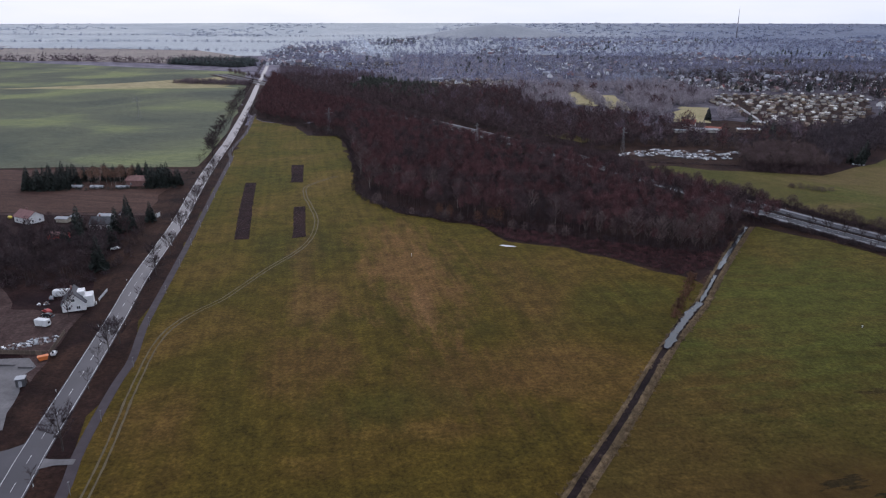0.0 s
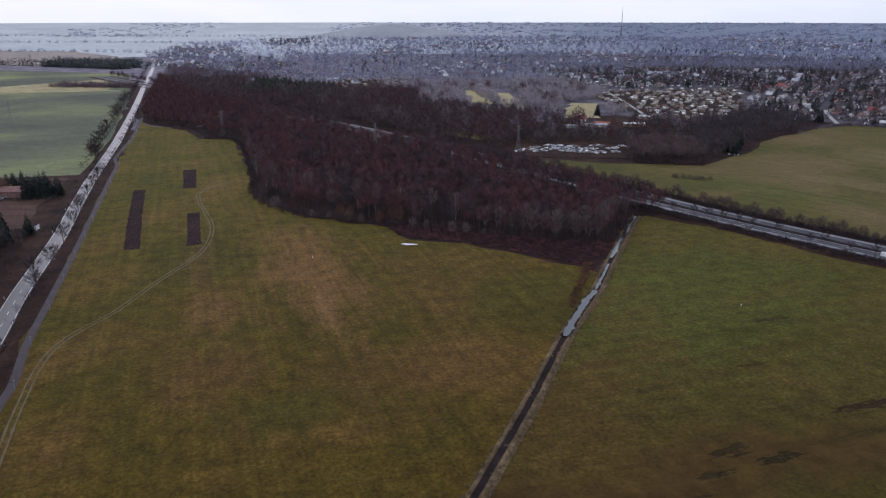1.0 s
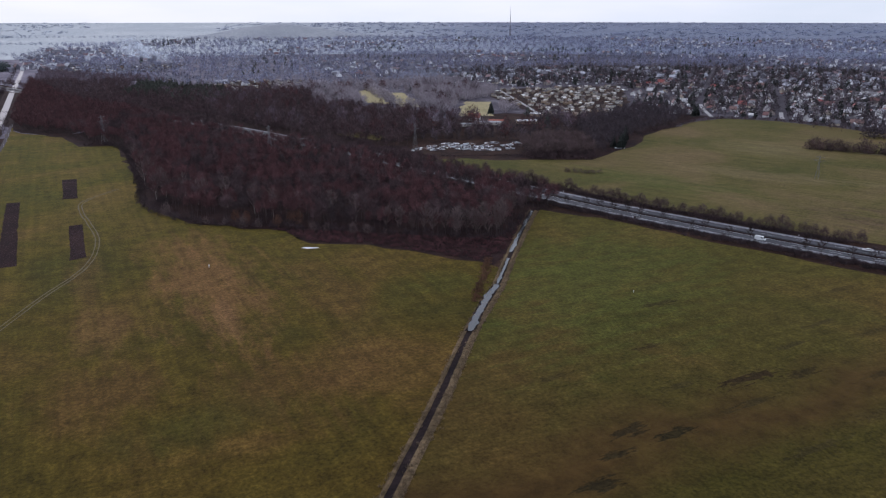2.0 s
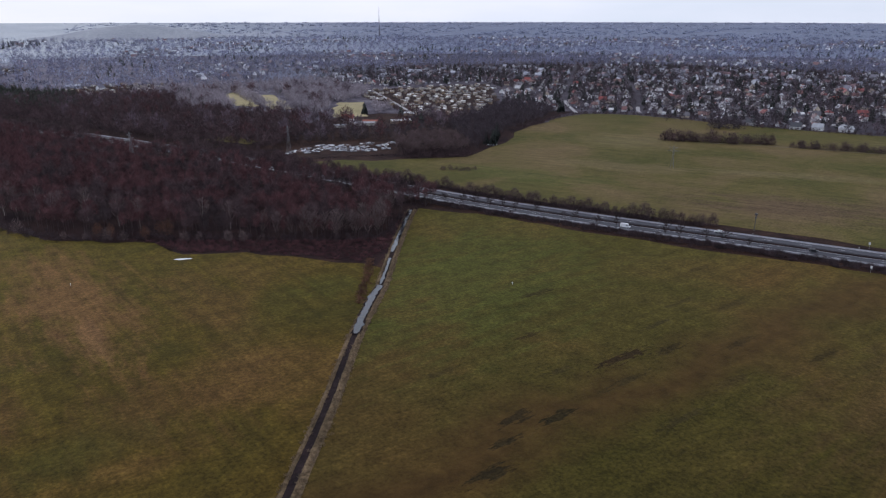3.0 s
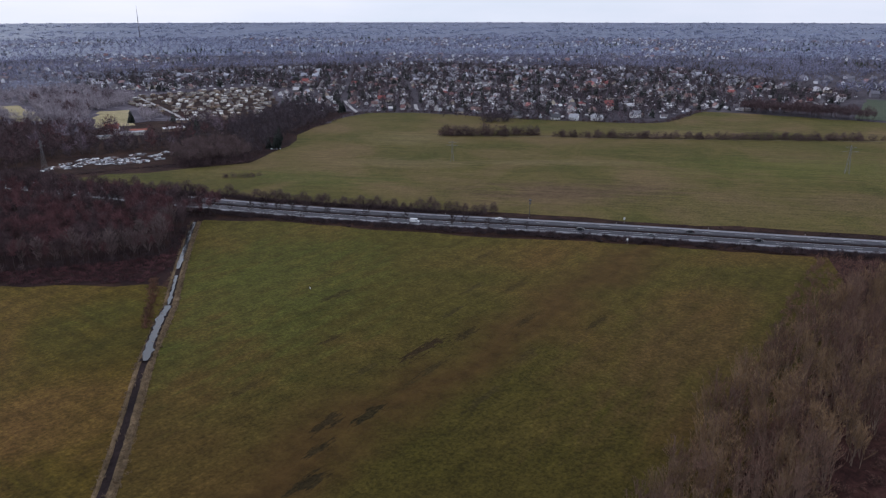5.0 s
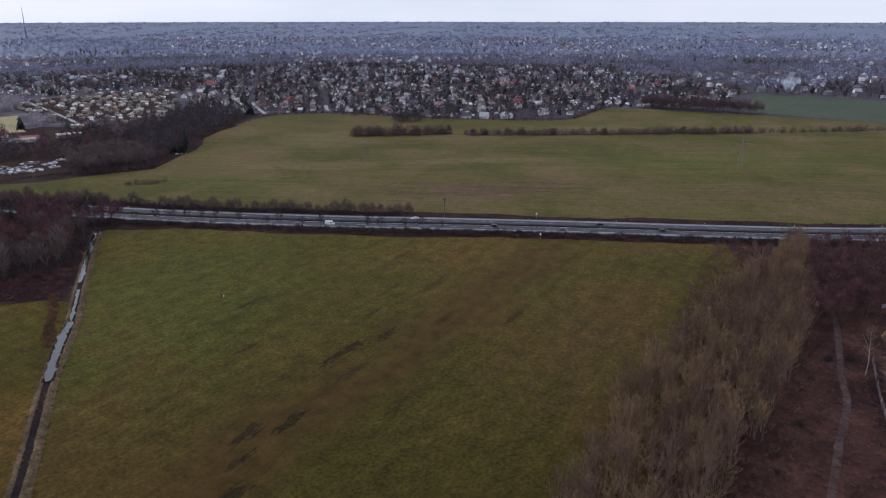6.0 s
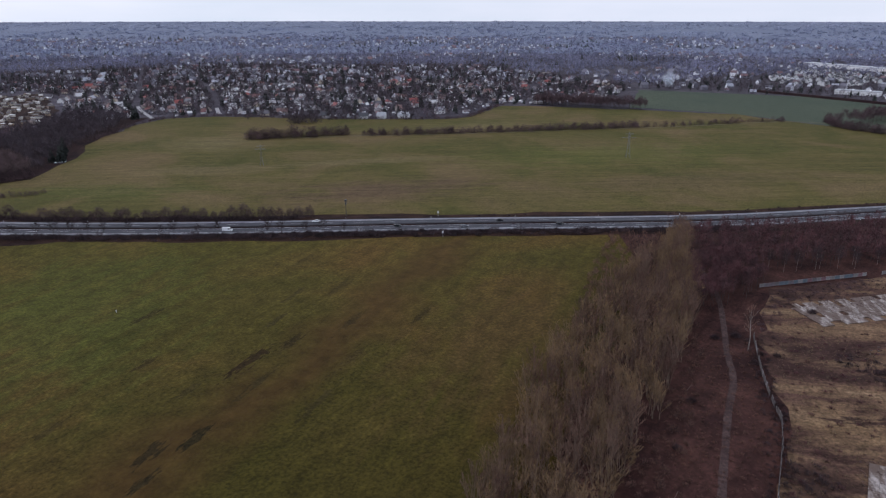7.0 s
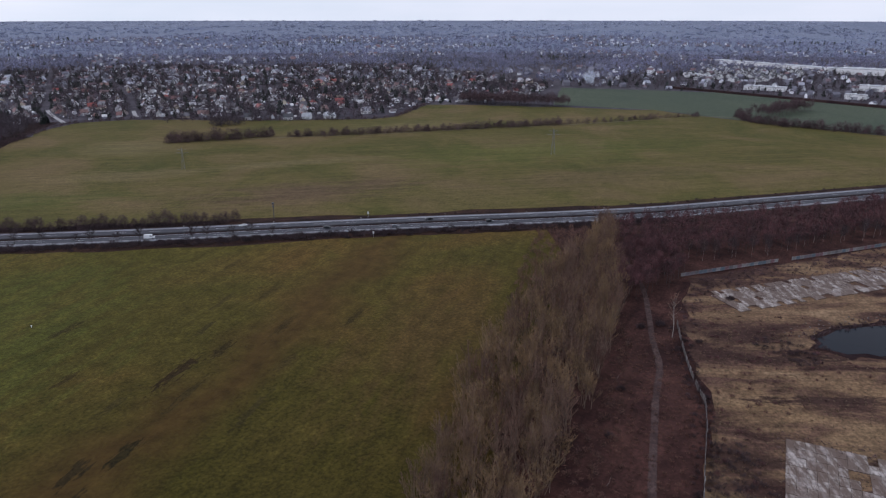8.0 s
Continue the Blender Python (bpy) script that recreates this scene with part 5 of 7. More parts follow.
hedge_row("field_hedge", [(505, 490), (535, 462), (562, 437), (575, 425)], "dense mauve brown hedge in the field", (1.3, 2.9), 71)
hedge_row("field_hedge", [(578, 409), (619, 352), (681, 279), (765, 180)], "long leafless hedge across the field", (1.0, 2.0), 72, 0.05)
hedge_row("field_hedge", [(765, 180), (820, 122), (862, 82), (890, 46)], "gappy leafless hedge across the field", (0.6, 1.6), 73, 0.35)
hedge_row("field_hedge", [(905, 6), (854, -20), (825, -110), (800, -180)], "leafless hedge beside the crop field", (1.2, 2.6), 74, 0.1)
hedge_row("field_edge_hedge", [(430, 620), (517, 669), (560, 678), (612, 640), (634, 575), (655, 508), (706, 416), (745, 379), (800, 384), (870, 392)], "dark hedge and fence line along the edge of town", (0.45, 1.0), 79)
hedge_row("field_thicket", [(254, 470), (264, 463), (274, 456)], "low dark thicket in the field", (0.6, 0.95), 75)
grown("field_copse", LOW_ALDER, scatter([(892, 355), (893, 285), (912, 214), (935, 212), (935, 300), (925, 365)], 4.8, seed=76), [M["bark"], M["twig_hedge"]], "leafless mauve copse at the field's end", "woodland", seed=76)
grown("field_copse", LOW_ALDER, scatter([(900, 0), (930, -20), (1010, -60), (1000, -80), (900, -30)], 5.5, seed=77), [M["bark"], M["twig_hedge"]], "leafless mauve clump in the crop field", "woodland", seed=77)
grown("town_front_trees", TOWN, np.concatenate([scatter([(598, 590), (640, 545), (612, 500), (640, 490), (665, 470), (700, 418), (745, 385), (770, 410), (700, 470), (650, 560), (620, 630)], 19.0, seed=78), scatter([(598, 516), (612, 504), (626, 500), (634, 520), (618, 536), (604, 530)], 5.5, seed=178)]), [M["bark"], M["twig_mauve"]], "leafless trees along the edge of town", "woodland", seed=78)

# trees of the roadside plots
grown("plot_trees", ALDER, scatter([(-152, 296), (-146, 330), (-162, 352), (-200, 352), (-330, 345), (-330, 300), (-190, 292)], 6.6, seed=79), [M["bark"], M["twig_dark"]], "dark leafless trees of the roadside plots", "woodland", scale=(0.6, 1.3), seed=79)
grown("plot_scrub", BUSH, scatter([(-150, 288), (-140, 330), (-158, 380), (-200, 378), (-330, 350), (-330, 296), (-190, 288)], 5.0, seed=80), [M["bark"], M["twig_dark"]], "dark brushwood of the roadside plots", "shrub", scale=(0.5, 1.0), seed=80)
grown("farm_trees", ALDER, scatter([(-246, 486), (-205, 486), (-205, 500), (-240, 508)], 4.5, seed=81), [M["pale_bark"], M["twig_grey"]], "grey leafless birches around the farmstead", "woodland", scale=(0.7, 1.0), seed=81)
grown("farm_hedge", BUSH, np.concatenate([scatter([(-270, 470), (-170, 476), (-170, 480), (-270, 475)], 3.0, seed=82), scatter([(-235, 536), (-175, 520), (-172, 526), (-232, 542)], 4.0, seed=83)]), [M["bark"], M["needle"]], "dark clipped hedge round the farmstead", "hedge", scale=(0.4, 0.8), seed=82)
plot_birch = planted("plot_birch", BIG[1], M["bark"], M["twig_hedge"], "dark leafless tree among the roadside plots", group="plot trees")
set_out(plot_birch, [(-158, 362), (-152, 366), (-163, 368), (-206, 378), (-140, 258), (-196, 352), (-172, 366), (-184, 368), (-150, 352), (-158, 335), (-172, 322), (-190, 330), (-205, 318), (-166, 305)], 38, (0.55, 0.9))

# tree lines and blocks round the far fields
c, side, _ = along([(-1600, 2080), (-1137, 1986), (-920, 1965), (-635, 1850), (-438, 1735)], 7)
grown("far_tree_line", FAR, c + rng.normal(0, 5, c.shape), [M["bark"], M["twig_wood"]], "leafless tree line between far fields", "woodland", scale=(1.4, 2.4), seed=84)
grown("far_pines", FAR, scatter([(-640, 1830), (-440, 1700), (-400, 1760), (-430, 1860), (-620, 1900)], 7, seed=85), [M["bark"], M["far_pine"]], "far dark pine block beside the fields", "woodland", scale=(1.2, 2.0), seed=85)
grown("far_copse", BUSH, scatter([(-450, 1290), (-300, 1240), (-300, 1290), (-440, 1330)], 6, seed=86), [M["bark"], M["twig_wood"]], "leafless copse between road and field", "woodland", scale=(1.2, 2.4), seed=86)
grown("garden_trees", TOWN, scatter([(185, 640), (260, 620), (330, 600), (430, 715), (372, 765), (335, 700), (255, 690), (240, 740), (205, 690)], 9.5, seed=87), [M["bark"], M["twig_mauve"]], "leafless trees between gardens and yards", "woodland", scale=(0.5, 1.1), seed=87)
grown("town_edge_trees", THICK, scatter([(592, 600), (612, 560), (640, 500), (665, 480), (690, 440), (700, 425), (720, 440), (660, 540), (625, 630)], 22.0, seed=88), [M["bark"], M["twig_mauve"]], "tall leafless trees along the edge of town", "woodland", scale=(0.8, 1.3), seed=88)
grown("slab_weeds", REEDS, scatter([(300, -4), (318, -8), (400, -92), (380, -112)], 2.1, seed=89), [M["bark"], M["twig_copse"]], "withered weeds growing between the slabs", "weeds", scale=(0.4, 1.1), seed=89)
grown("slab_weeds", REEDS, scatter([(150, -24), (200, -22), (202, -80), (150, -80)], 1.7, seed=90), [M["bark"], M["twig_copse"]], "withered weeds growing between the slabs", "weeds", scale=(0.3, 0.8), seed=90)

# broad single crowns standing over the woods and gardens beyond the highway
BEYOND = [(-40, 1000), (60, 760), (112, 690), (150, 625), (200, 640), (300, 605), (420, 700), (372, 770), (340, 940), (430, 1080), (300, 1130), (60, 1180), (-120, 1200)]
broad_spots = scatter(BEYOND, 21, seed=120)
pick = np.random.default_rng(121).uniform(0, 1, len(broad_spots))
clear = ~(inside(broad_spots[:, 0], broad_spots[:, 1], [(260, 780), (300, 690), (340, 700), (385, 920), (330, 945)]) | inside(broad_spots[:, 0], broad_spots[:, 1], [(190, 1100), (165, 830), (250, 780), (290, 900), (300, 1090)]))
grown("broad_trees", BROAD, broad_spots[(pick < 0.5) & clear], [M["bark"], M["twig_wood"]], "broad pale leafless trees above the wood", "woodland", scale=(0.8, 1.5), seed=121)
grown("broad_trees", BROAD, broad_spots[(pick >= 0.5) & (pick < 0.85) & clear], [M["bark"], M["twig"]], "broad brown leafless trees above the wood", "woodland", scale=(0.8, 1.5), seed=122)
grown("garden_conifers", LOW_SPRUCE, broad_spots[(pick >= 0.85) & clear], [M["bark"], M["needle"]], "dark conifers between the gardens", "woodland", scale=(0.8, 1.4), seed=123)

grown("yard_trees", ALDER, np.concatenate([scatter([(172, 632), (205, 640), (240, 640), (262, 632), (262, 650), (215, 668), (180, 655)], 8, seed=190), scatter([(228, 700), (250, 690), (262, 700), (246, 740), (232, 745)], 8, seed=191)]), [M["bark"], M["twig_hedge"]], "tall brown leafless trees behind the storage yard", "woodland", scale=(0.7, 1.15), seed=190)
c, side, _ = along([(160, 574), (176, 560), (222, 549), (250, 541)], 2.4)
grown("yard_hedge", SCRUB, c + rng.normal(0, 0.6, c.shape), [M["bark"], M["twig_dark"]], "dark hedge before the storage yard", "hedge", scale=(0.6, 1.1), seed=192)
grown("garden_trees", TOWN, scatter([(90, 1120), (280, 1110), (440, 1095), (440, 1300), (300, 1260), (110, 1250)], 12, seed=198), [M["bark"], M["twig_silver"]], "pale grey leafless trees behind the grass plots", "woodland", scale=(0.6, 1.25), seed=198)
grown("garden_trees", TOWN, scatter([(425, 1280), (700, 1500), (430, 1490), (290, 1260)], 14, seed=199), [M["bark"], M["twig_middle"]], "far leafless garden trees paled by haze in their colour", "woodland", scale=(0.6, 1.3), seed=199)
grown("grove", BROAD, np.concatenate([scatter(p, 10, seed=180 + k) for k, p in enumerate(([(150, 905), (196, 930), (208, 1090), (170, 1085)], [(222, 880), (262, 878), (270, 845), (236, 840)], [(296, 1000), (330, 940), (350, 975), (318, 1100)], [(262, 800), (276, 792), (282, 860), (262, 870)]))]), [M["bark"], M["twig_silver"]], "pale rounded leafless trees round the grass plots", "woodland", scale=(0.8, 1.35), seed=180)
grown("far_wood", LOW_ALDER, scatter([(-262, 1330), (-185, 1090), (-75, 905), (-60, 950), (-122, 1120), (-118, 1310), (-130, 1340), (-285, 1405)], 8.0, seed=197), [M["bark"], M["twig_hedge"]], "leafless mauve brown wood beside the highway", "woodland", scale=(0.7, 1.2), seed=197)
grown("far_wood", LOW_ALDER, scatter([(-285, 1400), (-130, 1335), (-60, 1340), (-120, 1450), (-240, 1580), (-330, 1680)], 9.5, seed=124), [M["bark"], M["twig_wood"]], "leafless wood beside the far road", "woodland", scale=(0.6, 1.2), seed=124)
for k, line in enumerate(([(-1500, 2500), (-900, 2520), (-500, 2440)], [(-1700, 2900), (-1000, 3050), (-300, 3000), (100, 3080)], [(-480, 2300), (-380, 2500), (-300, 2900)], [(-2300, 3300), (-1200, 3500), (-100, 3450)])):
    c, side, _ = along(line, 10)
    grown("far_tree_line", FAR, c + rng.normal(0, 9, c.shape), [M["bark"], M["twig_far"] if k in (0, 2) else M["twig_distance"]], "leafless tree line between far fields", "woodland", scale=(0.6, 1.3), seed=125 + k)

# ---------------------------------------------------------------- buildings


def block(bm, x, y, z, sx, sy, sz, turn=0.0):
    """A box standing on z, centred at x, y."""
    m = Matrix.Translation((x, y, z + sz / 2)) @ Matrix.Rotation(turn, 4, "Z") @ Matrix.Diagonal((sx, sy, sz, 1))
    return bmesh.ops.create_cube(bm, size=1.0, matrix=m)["verts"]


def gable_walls(w, l, h, rise_h):
    """Walls of a gabled house, the ridge along y."""
    bm = bmesh.new()
    ends = []
    for y in (-l / 2, l / 2):
        ends.append([bm.verts.new(p) for p in ((-w / 2, y, 0), (w / 2, y, 0), (w / 2, y, h), (0, y, h + rise_h), (-w / 2, y, h))])
    bm.faces.new(ends[0])
    bm.faces.new(ends[1][::-1])
    for k in range(5):
        j = (k + 1) % 5
        bm.faces.new((ends[0][j], ends[0][k], ends[1][k], ends[1][j]))
    return bm


def gable_roof(w, l, h, rise_h, over=0.5, thick=0.25):
    """Two roof slopes with thickness and overhang, closed by a ridge."""
    bm = bmesh.new()
    slope = rise_h / (w / 2)
    prof = [(-w / 2 - over, h - over * slope), (0, h + rise_h), (w / 2 + over, h - over * slope)]
    rows = []
    for y in (-l / 2 - over, l / 2 + over):
        rows.append([bm.verts.new((x, y, z + 0.02)) for x, z in prof] + [bm.verts.new((x, y, z + thick)) for x, z in prof])
    a, b = rows
    for q in ((0, 1), (1, 2)):
        bm.faces.new((a[q[0]], a[q[1]], b[q[1]], b[q[0]]))
        bm.faces.new((a[q[0] + 3], b[q[0] + 3], b[q[1] + 3], a[q[1] + 3]))
    for r in rows:
        bm.faces.new((r[0], r[1], r[4], r[3]))
        bm.faces.new((r[1], r[2], r[5], r[4]))
    bm.faces.new((a[0], b[0], b[3], a[3]))
    bm.faces.new((a[2], b[2], b[5], a[5]))
    bmesh.ops.recalc_face_normals(bm, faces=bm.faces[:])
    return bm


def hip_roof(w, l, h, rise_h, over=0.6):
    bm = bmesh.new()
    x, y = w / 2 + over, l / 2 + over
    r = max(0.1, y - x)
    base = [bm.verts.new(p) for p in ((-x, -y, h), (x, -y, h), (x, y, h), (-x, y, h))]
    top = [bm.verts.new((0, -r, h + rise_h)), bm.verts.new((0, r, h + rise_h))]
    bm.faces.new(base[::-1])
    bm.faces.new((base[0], base[1], top[0]))
    bm.faces.new((base[2], base[3], top[1]))
    bm.faces.new((base[1], base[2], top[1], top[0]))
    bm.faces.new((base[3], base[0], top[0], top[1]))
    return bm


def boxes(*rows):
    bm = bmesh.new()
    for r in rows:
        block(bm, *r)
    return bm


def window_on(wall, x, y, z, w, h, turn=0.0):
    """A window set on a wall: frame, pane and sill."""
    f = part("window", boxes((0, 0, 0, w, 0.10, h)), M["white"], wall)
    f.matrix_basis = pose(x, y, z, 0, 0, turn)
    part("pane", boxes((-w * 0.23, -0.04, 0.08, w * 0.40, 0.08, h - 0.16), (w * 0.23, -0.04, 0.08, w * 0.40, 0.08, h - 0.16)), M["glass"], f, "dark glass")
    return f


def house(name, w, l, h, rise_h, wall, roof, label, kind="gable", windows=True, category="house", group=""):
    root = tagged(new(name), label, category, group)
    if kind == "gable":
        walls = part("wall", gable_walls(w, l, h, rise_h), wall, root)
        part("roof", gable_roof(w, l, h, rise_h), roof, root)
    elif kind == "hip":
        walls = part("wall", boxes((0, 0, 0, w, l, h)), wall, root)
        part("roof", hip_roof(w, l, h, rise_h), roof, root)
    else:
        walls = part("wall", boxes((0, 0, 0, w, l, h)), wall, root)
        part("roof", boxes((0, 0, h + 0.003, w + 0.5, l + 0.5, 0.3)), roof, root)
    if kind != "flat":
        part("chimney", boxes((w * 0.12, l * 0.2, h + rise_h * 0.55, 0.7, 0.7, rise_h * 0.6 + 0.7)), M["brick"], root)
    if windows:
        for y in (-0.28 * l, 0.28 * l):
            window_on(walls, w / 2 + 0.03, y, 0.9, 1.2, 1.3, 90)
            window_on(walls, -w / 2 - 0.03, y, 0.9, 1.2, 1.3, -90)
        for x in (-0.22 * w, 0.22 * w):
            window_on(walls, x, -l / 2 - 0.03, 0.9, 1.1, 1.3, 0)
            window_on(walls, x, l / 2 + 0.03, 0.9, 1.1, 1.3, 180)
    return root


# ---------------------------------------------------------------- the town
TOWN_NEAR = [(470, 1110), (680, 1110), (560, 850), (490, 760), (552, 712), (622, 648), (664, 520), (714, 425), (750, 392), (872, 398), (930, 300), (1050, 290), (1180, 300), (1500, 700), (1250, 1300), (700, 1500), (430, 1450)]
STREETS = [[(556, 690), (563, 702), (619, 796), (801, 1017), (1100, 1380)], [(626, 655), (632, 664), (758, 802), (980, 1080)], [(372, 762), (376, 776), (410, 920), (442, 1066)]]
STREET_ENDS = [[(556, 690), (563, 702), (600, 765), (632, 812)], [(626, 655), (632, 664), (668, 704)], STREETS[2]]
for k, s in enumerate(STREET_ENDS):
    ribbon(f"street_{k + 1}", s, [(-2.3, 0.2), (2.3, 0.2)], M["street"], "pale narrow street of the town", "street", 12)


def off_streets(pts, gap):
    keep = np.ones(len(pts), bool)
    for s in STREETS:
        c, _, _ = along(s, 6)
        for q in c:
            keep &= np.hypot(*(pts - q).T) > gap
    return pts[keep]


def street_grid(poly, a, b, turn, seed, jitter=0.2):
    """Plots in rows at an angle."""
    r = np.random.default_rng(seed)
    p = np.array(poly, float)
    mid, span = p.mean(0), np.ptp(p, axis=0).max()
    u, v = np.meshgrid(np.arange(-span, span, a), np.arange(-span, span, b))
    u = u.ravel() + r.uniform(-jitter, jitter, u.size) * a
    v = v.ravel() + r.uniform(-jitter, jitter, v.size) * b
    c, s = math.cos(radians(turn)), math.sin(radians(turn))
    q = np.stack([u * c - v * s, u * s + v * c], 1) + mid
    return q[inside(q[:, 0], q[:, 1], poly)]


KINDS = [house("town_house", 8.5, 10.5, 2.8, 4.2, M["wall"], M["roof"], "pitched-roof family house in a garden", "gable", False, group="town houses"),
         house("town_house", 9.5, 11.5, 3.2, 3.2, M["wall"], M["roof"], "broad hipped-roof family house in a garden", "hip", False, group="town houses"),
         house("town_house", 7.5, 12.5, 4.2, 4.0, M["wall"], M["roof"], "tall narrow pitched-roof house in a garden", "gable", False, group="town houses"),
         house("town_house", 8.0, 9.0, 2.6, 3.4, M["wall"], M["roof"], "small pitched-roof bungalow in a garden", "gable", False, group="town houses")]
plots = off_streets(street_grid(TOWN_NEAR, 26, 34, 48, 5, 0.45), 9)
plots = plots[[noise.noise((x / 120, y / 120, 6.3)) > -0.25 for x, y in plots]]
plots = plots[np.argsort(np.hypot(*plots.T))]
near_plots, more_plots = plots[:300], plots[300:]
r = np.random.default_rng(9)
used = set()
for x, y in near_plots:
    k = int(r.integers(0, 4))
    m = pose(x, y, 0, 0, 0, 48 + 90 * int(r.integers(0, 2)) + r.normal(0, 9)) @ Matrix.Diagonal((*r.uniform(0.65, 1.1, 2), r.uniform(0.75, 1.0), 1))
    if k in used:
        copy_thing(KINDS[k], m).matrix_basis = m
    else:
        KINDS[k].matrix_basis = m
        used.add(k)


def house_shape(seed):
    r, s = np.random.default_rng(seed), Shape()
    w, l, h, p = r.uniform(7, 9.5), r.uniform(9, 13), r.uniform(3, 5.5), r.uniform(3, 4.8)
    bm = gable_walls(w, l, h, p)
    for f in bm.faces:
        n = len(s.v)
        s.v += [tuple(v.co) for v in f.verts]
        s.f.append(tuple(range(n, n + len(f.verts))))
        s.m.append(0)
    bm.free()
    # joined corners keep a house one island for its colour
    for sgn in (-1, 1):
        n = len(s.v)
        e = w / 2 + 0.5
        z = h - 0.5 * p / (w / 2)
        s.v += [(sgn * e, -l / 2 - 0.5, z + 0.2), (sgn * e, l / 2 + 0.5, z + 0.2), (0, l / 2 + 0.5, h + p + 0.2), (0, -l / 2 - 0.5, h + p + 0.2)]
        s.f.append((n, n + 1, n + 2, n + 3) if sgn > 0 else (n + 3, n + 2, n + 1, n))
        s.m.append(1)
    return s.arrays()


# wall and roof colours dulled and blued, with haze painted in
M["far_wall"] = choice("hazed_house_walls", [(0.24, 0.24, 0.29), (0.17, 0.165, 0.20), (0.80, 0.81, 0.86), (0.14, 0.135, 0.17), (0.82, 0.83, 0.88), (0.18, 0.17, 0.20)], source="island")
M["far_roof"] = choice("hazed_house_roofs", [(0.13, 0.125, 0.155), (0.16, 0.11, 0.125), (0.17, 0.17, 0.21), (0.18, 0.105, 0.115), (0.14, 0.135, 0.17), (0.36, 0.37, 0.43), (0.12, 0.115, 0.145), (0.13, 0.125, 0.16)], source="island")
M["shed_roof"] = choice("shed_roofs", [(0.16, 0.14, 0.15), (0.55, 0.54, 0.55), (0.12, 0.10, 0.11), (0.30, 0.28, 0.29), (0.20, 0.08, 0.07), (0.14, 0.12, 0.13), (0.70, 0.69, 0.70)], source="island")
HOUSES = [house_shape(s) for s in range(6)]
FAR_TOWN = [(-520, 2300), (-260, 1560), (-60, 1330), (120, 1240), (300, 1250), (430, 1480), (700, 1520), (1260, 1320), (1520, 700), (1250, 300), (1480, 200), (1800, -420), (2900, -900), (3300, 600), (2600, 2300), (1300, 3200), (200, 3500), (-500, 3000)]
far_plots = street_grid(FAR_TOWN, 40, 46, 30, 6, 0.45)
lump = np.array([noise.noise((x / 330, y / 330, 1.7)) for x, y in far_plots])
far_plots = far_plots[lump > 0.12]
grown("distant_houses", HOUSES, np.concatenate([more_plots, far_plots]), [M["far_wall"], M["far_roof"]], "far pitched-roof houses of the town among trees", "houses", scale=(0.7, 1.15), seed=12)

yards = off_streets(scatter(TOWN_NEAR, 19, seed=210), 6)
grown("garden_sheds", HOUSES, yards[[noise.noise((x / 90, y / 90, 8.8)) > -0.2 for x, y in yards]], [M["far_wall"], M["shed_roof"]], "small sheds and garages in the town's gardens", "sheds", scale=(0.28, 0.55), seed=210)

# town trees
pts = off_streets(scatter(TOWN_NEAR, 11.2, seed=90), 5)
r = np.random.default_rng(91)
clump = np.array([noise.noise((x / 70, y / 70, 2.2)) for x, y in pts])
kind = r.uniform(0, 1, len(pts))
grove = clump + r.normal(0, 0.2, len(pts)) > -0.22
pts, kind = pts[grove], kind[grove]
grown("town_trees", TOWN, pts[kind < 0.14], [M["bark"], M["twig_wood"]], "pale leafless garden trees of the town", "woodland", scale=(0.5, 1.3), seed=90)
grown("town_trees", TOWN, pts[(kind >= 0.14) & (kind < 0.76)], [M["bark"], M["twig_mauve"]], "leafless garden trees of the town", "woodland", scale=(0.55, 1.45), seed=91)
grown("town_conifers", LOW_SPRUCE, pts[kind >= 0.76], [M["bark"], M["needle"]], "dark conifers in the town's gardens", "woodland", scale=(0.5, 1.35), seed=92)
pts = scatter(FAR_TOWN, 30, seed=93)
lump = np.array([noise.noise((x / 260, y / 260, 4.1)) for x, y in pts])
kind = r.uniform(0, 1, len(pts)) * 0.8 + 0.15 + lump * 0.9
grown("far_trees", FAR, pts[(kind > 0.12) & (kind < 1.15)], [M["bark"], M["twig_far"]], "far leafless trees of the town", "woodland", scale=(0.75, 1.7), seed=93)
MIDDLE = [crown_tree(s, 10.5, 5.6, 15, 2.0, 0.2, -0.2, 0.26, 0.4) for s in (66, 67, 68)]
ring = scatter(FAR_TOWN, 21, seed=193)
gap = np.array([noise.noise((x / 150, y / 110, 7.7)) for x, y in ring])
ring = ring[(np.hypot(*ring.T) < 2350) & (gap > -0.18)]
# trees on the sun's side take twigs with haze glow in their colour
glow_side = np.degrees(np.arctan2(ring[:, 0], ring[:, 1])) + r.normal(0, 7, len(ring)) < 17
grown("far_trees", MIDDLE, ring[glow_side], [M["bark"], M["twig_middle"]], "far leafless trees between houses, paled by haze in their colour", "woodland", scale=(0.6, 1.35), seed=196)
grown("far_trees", MIDDLE, ring[~glow_side], [M["bark"], M["twig_far"]], "far leafless trees between the houses", "woodland", scale=(0.6, 1.35), seed=194)
grown("far_conifers", LOW_SPRUCE, pts[kind <= 0.0], [M["bark"], M["pine"]], "far dark conifers of the town", "woodland", scale=(0.8, 1.4), seed=94)
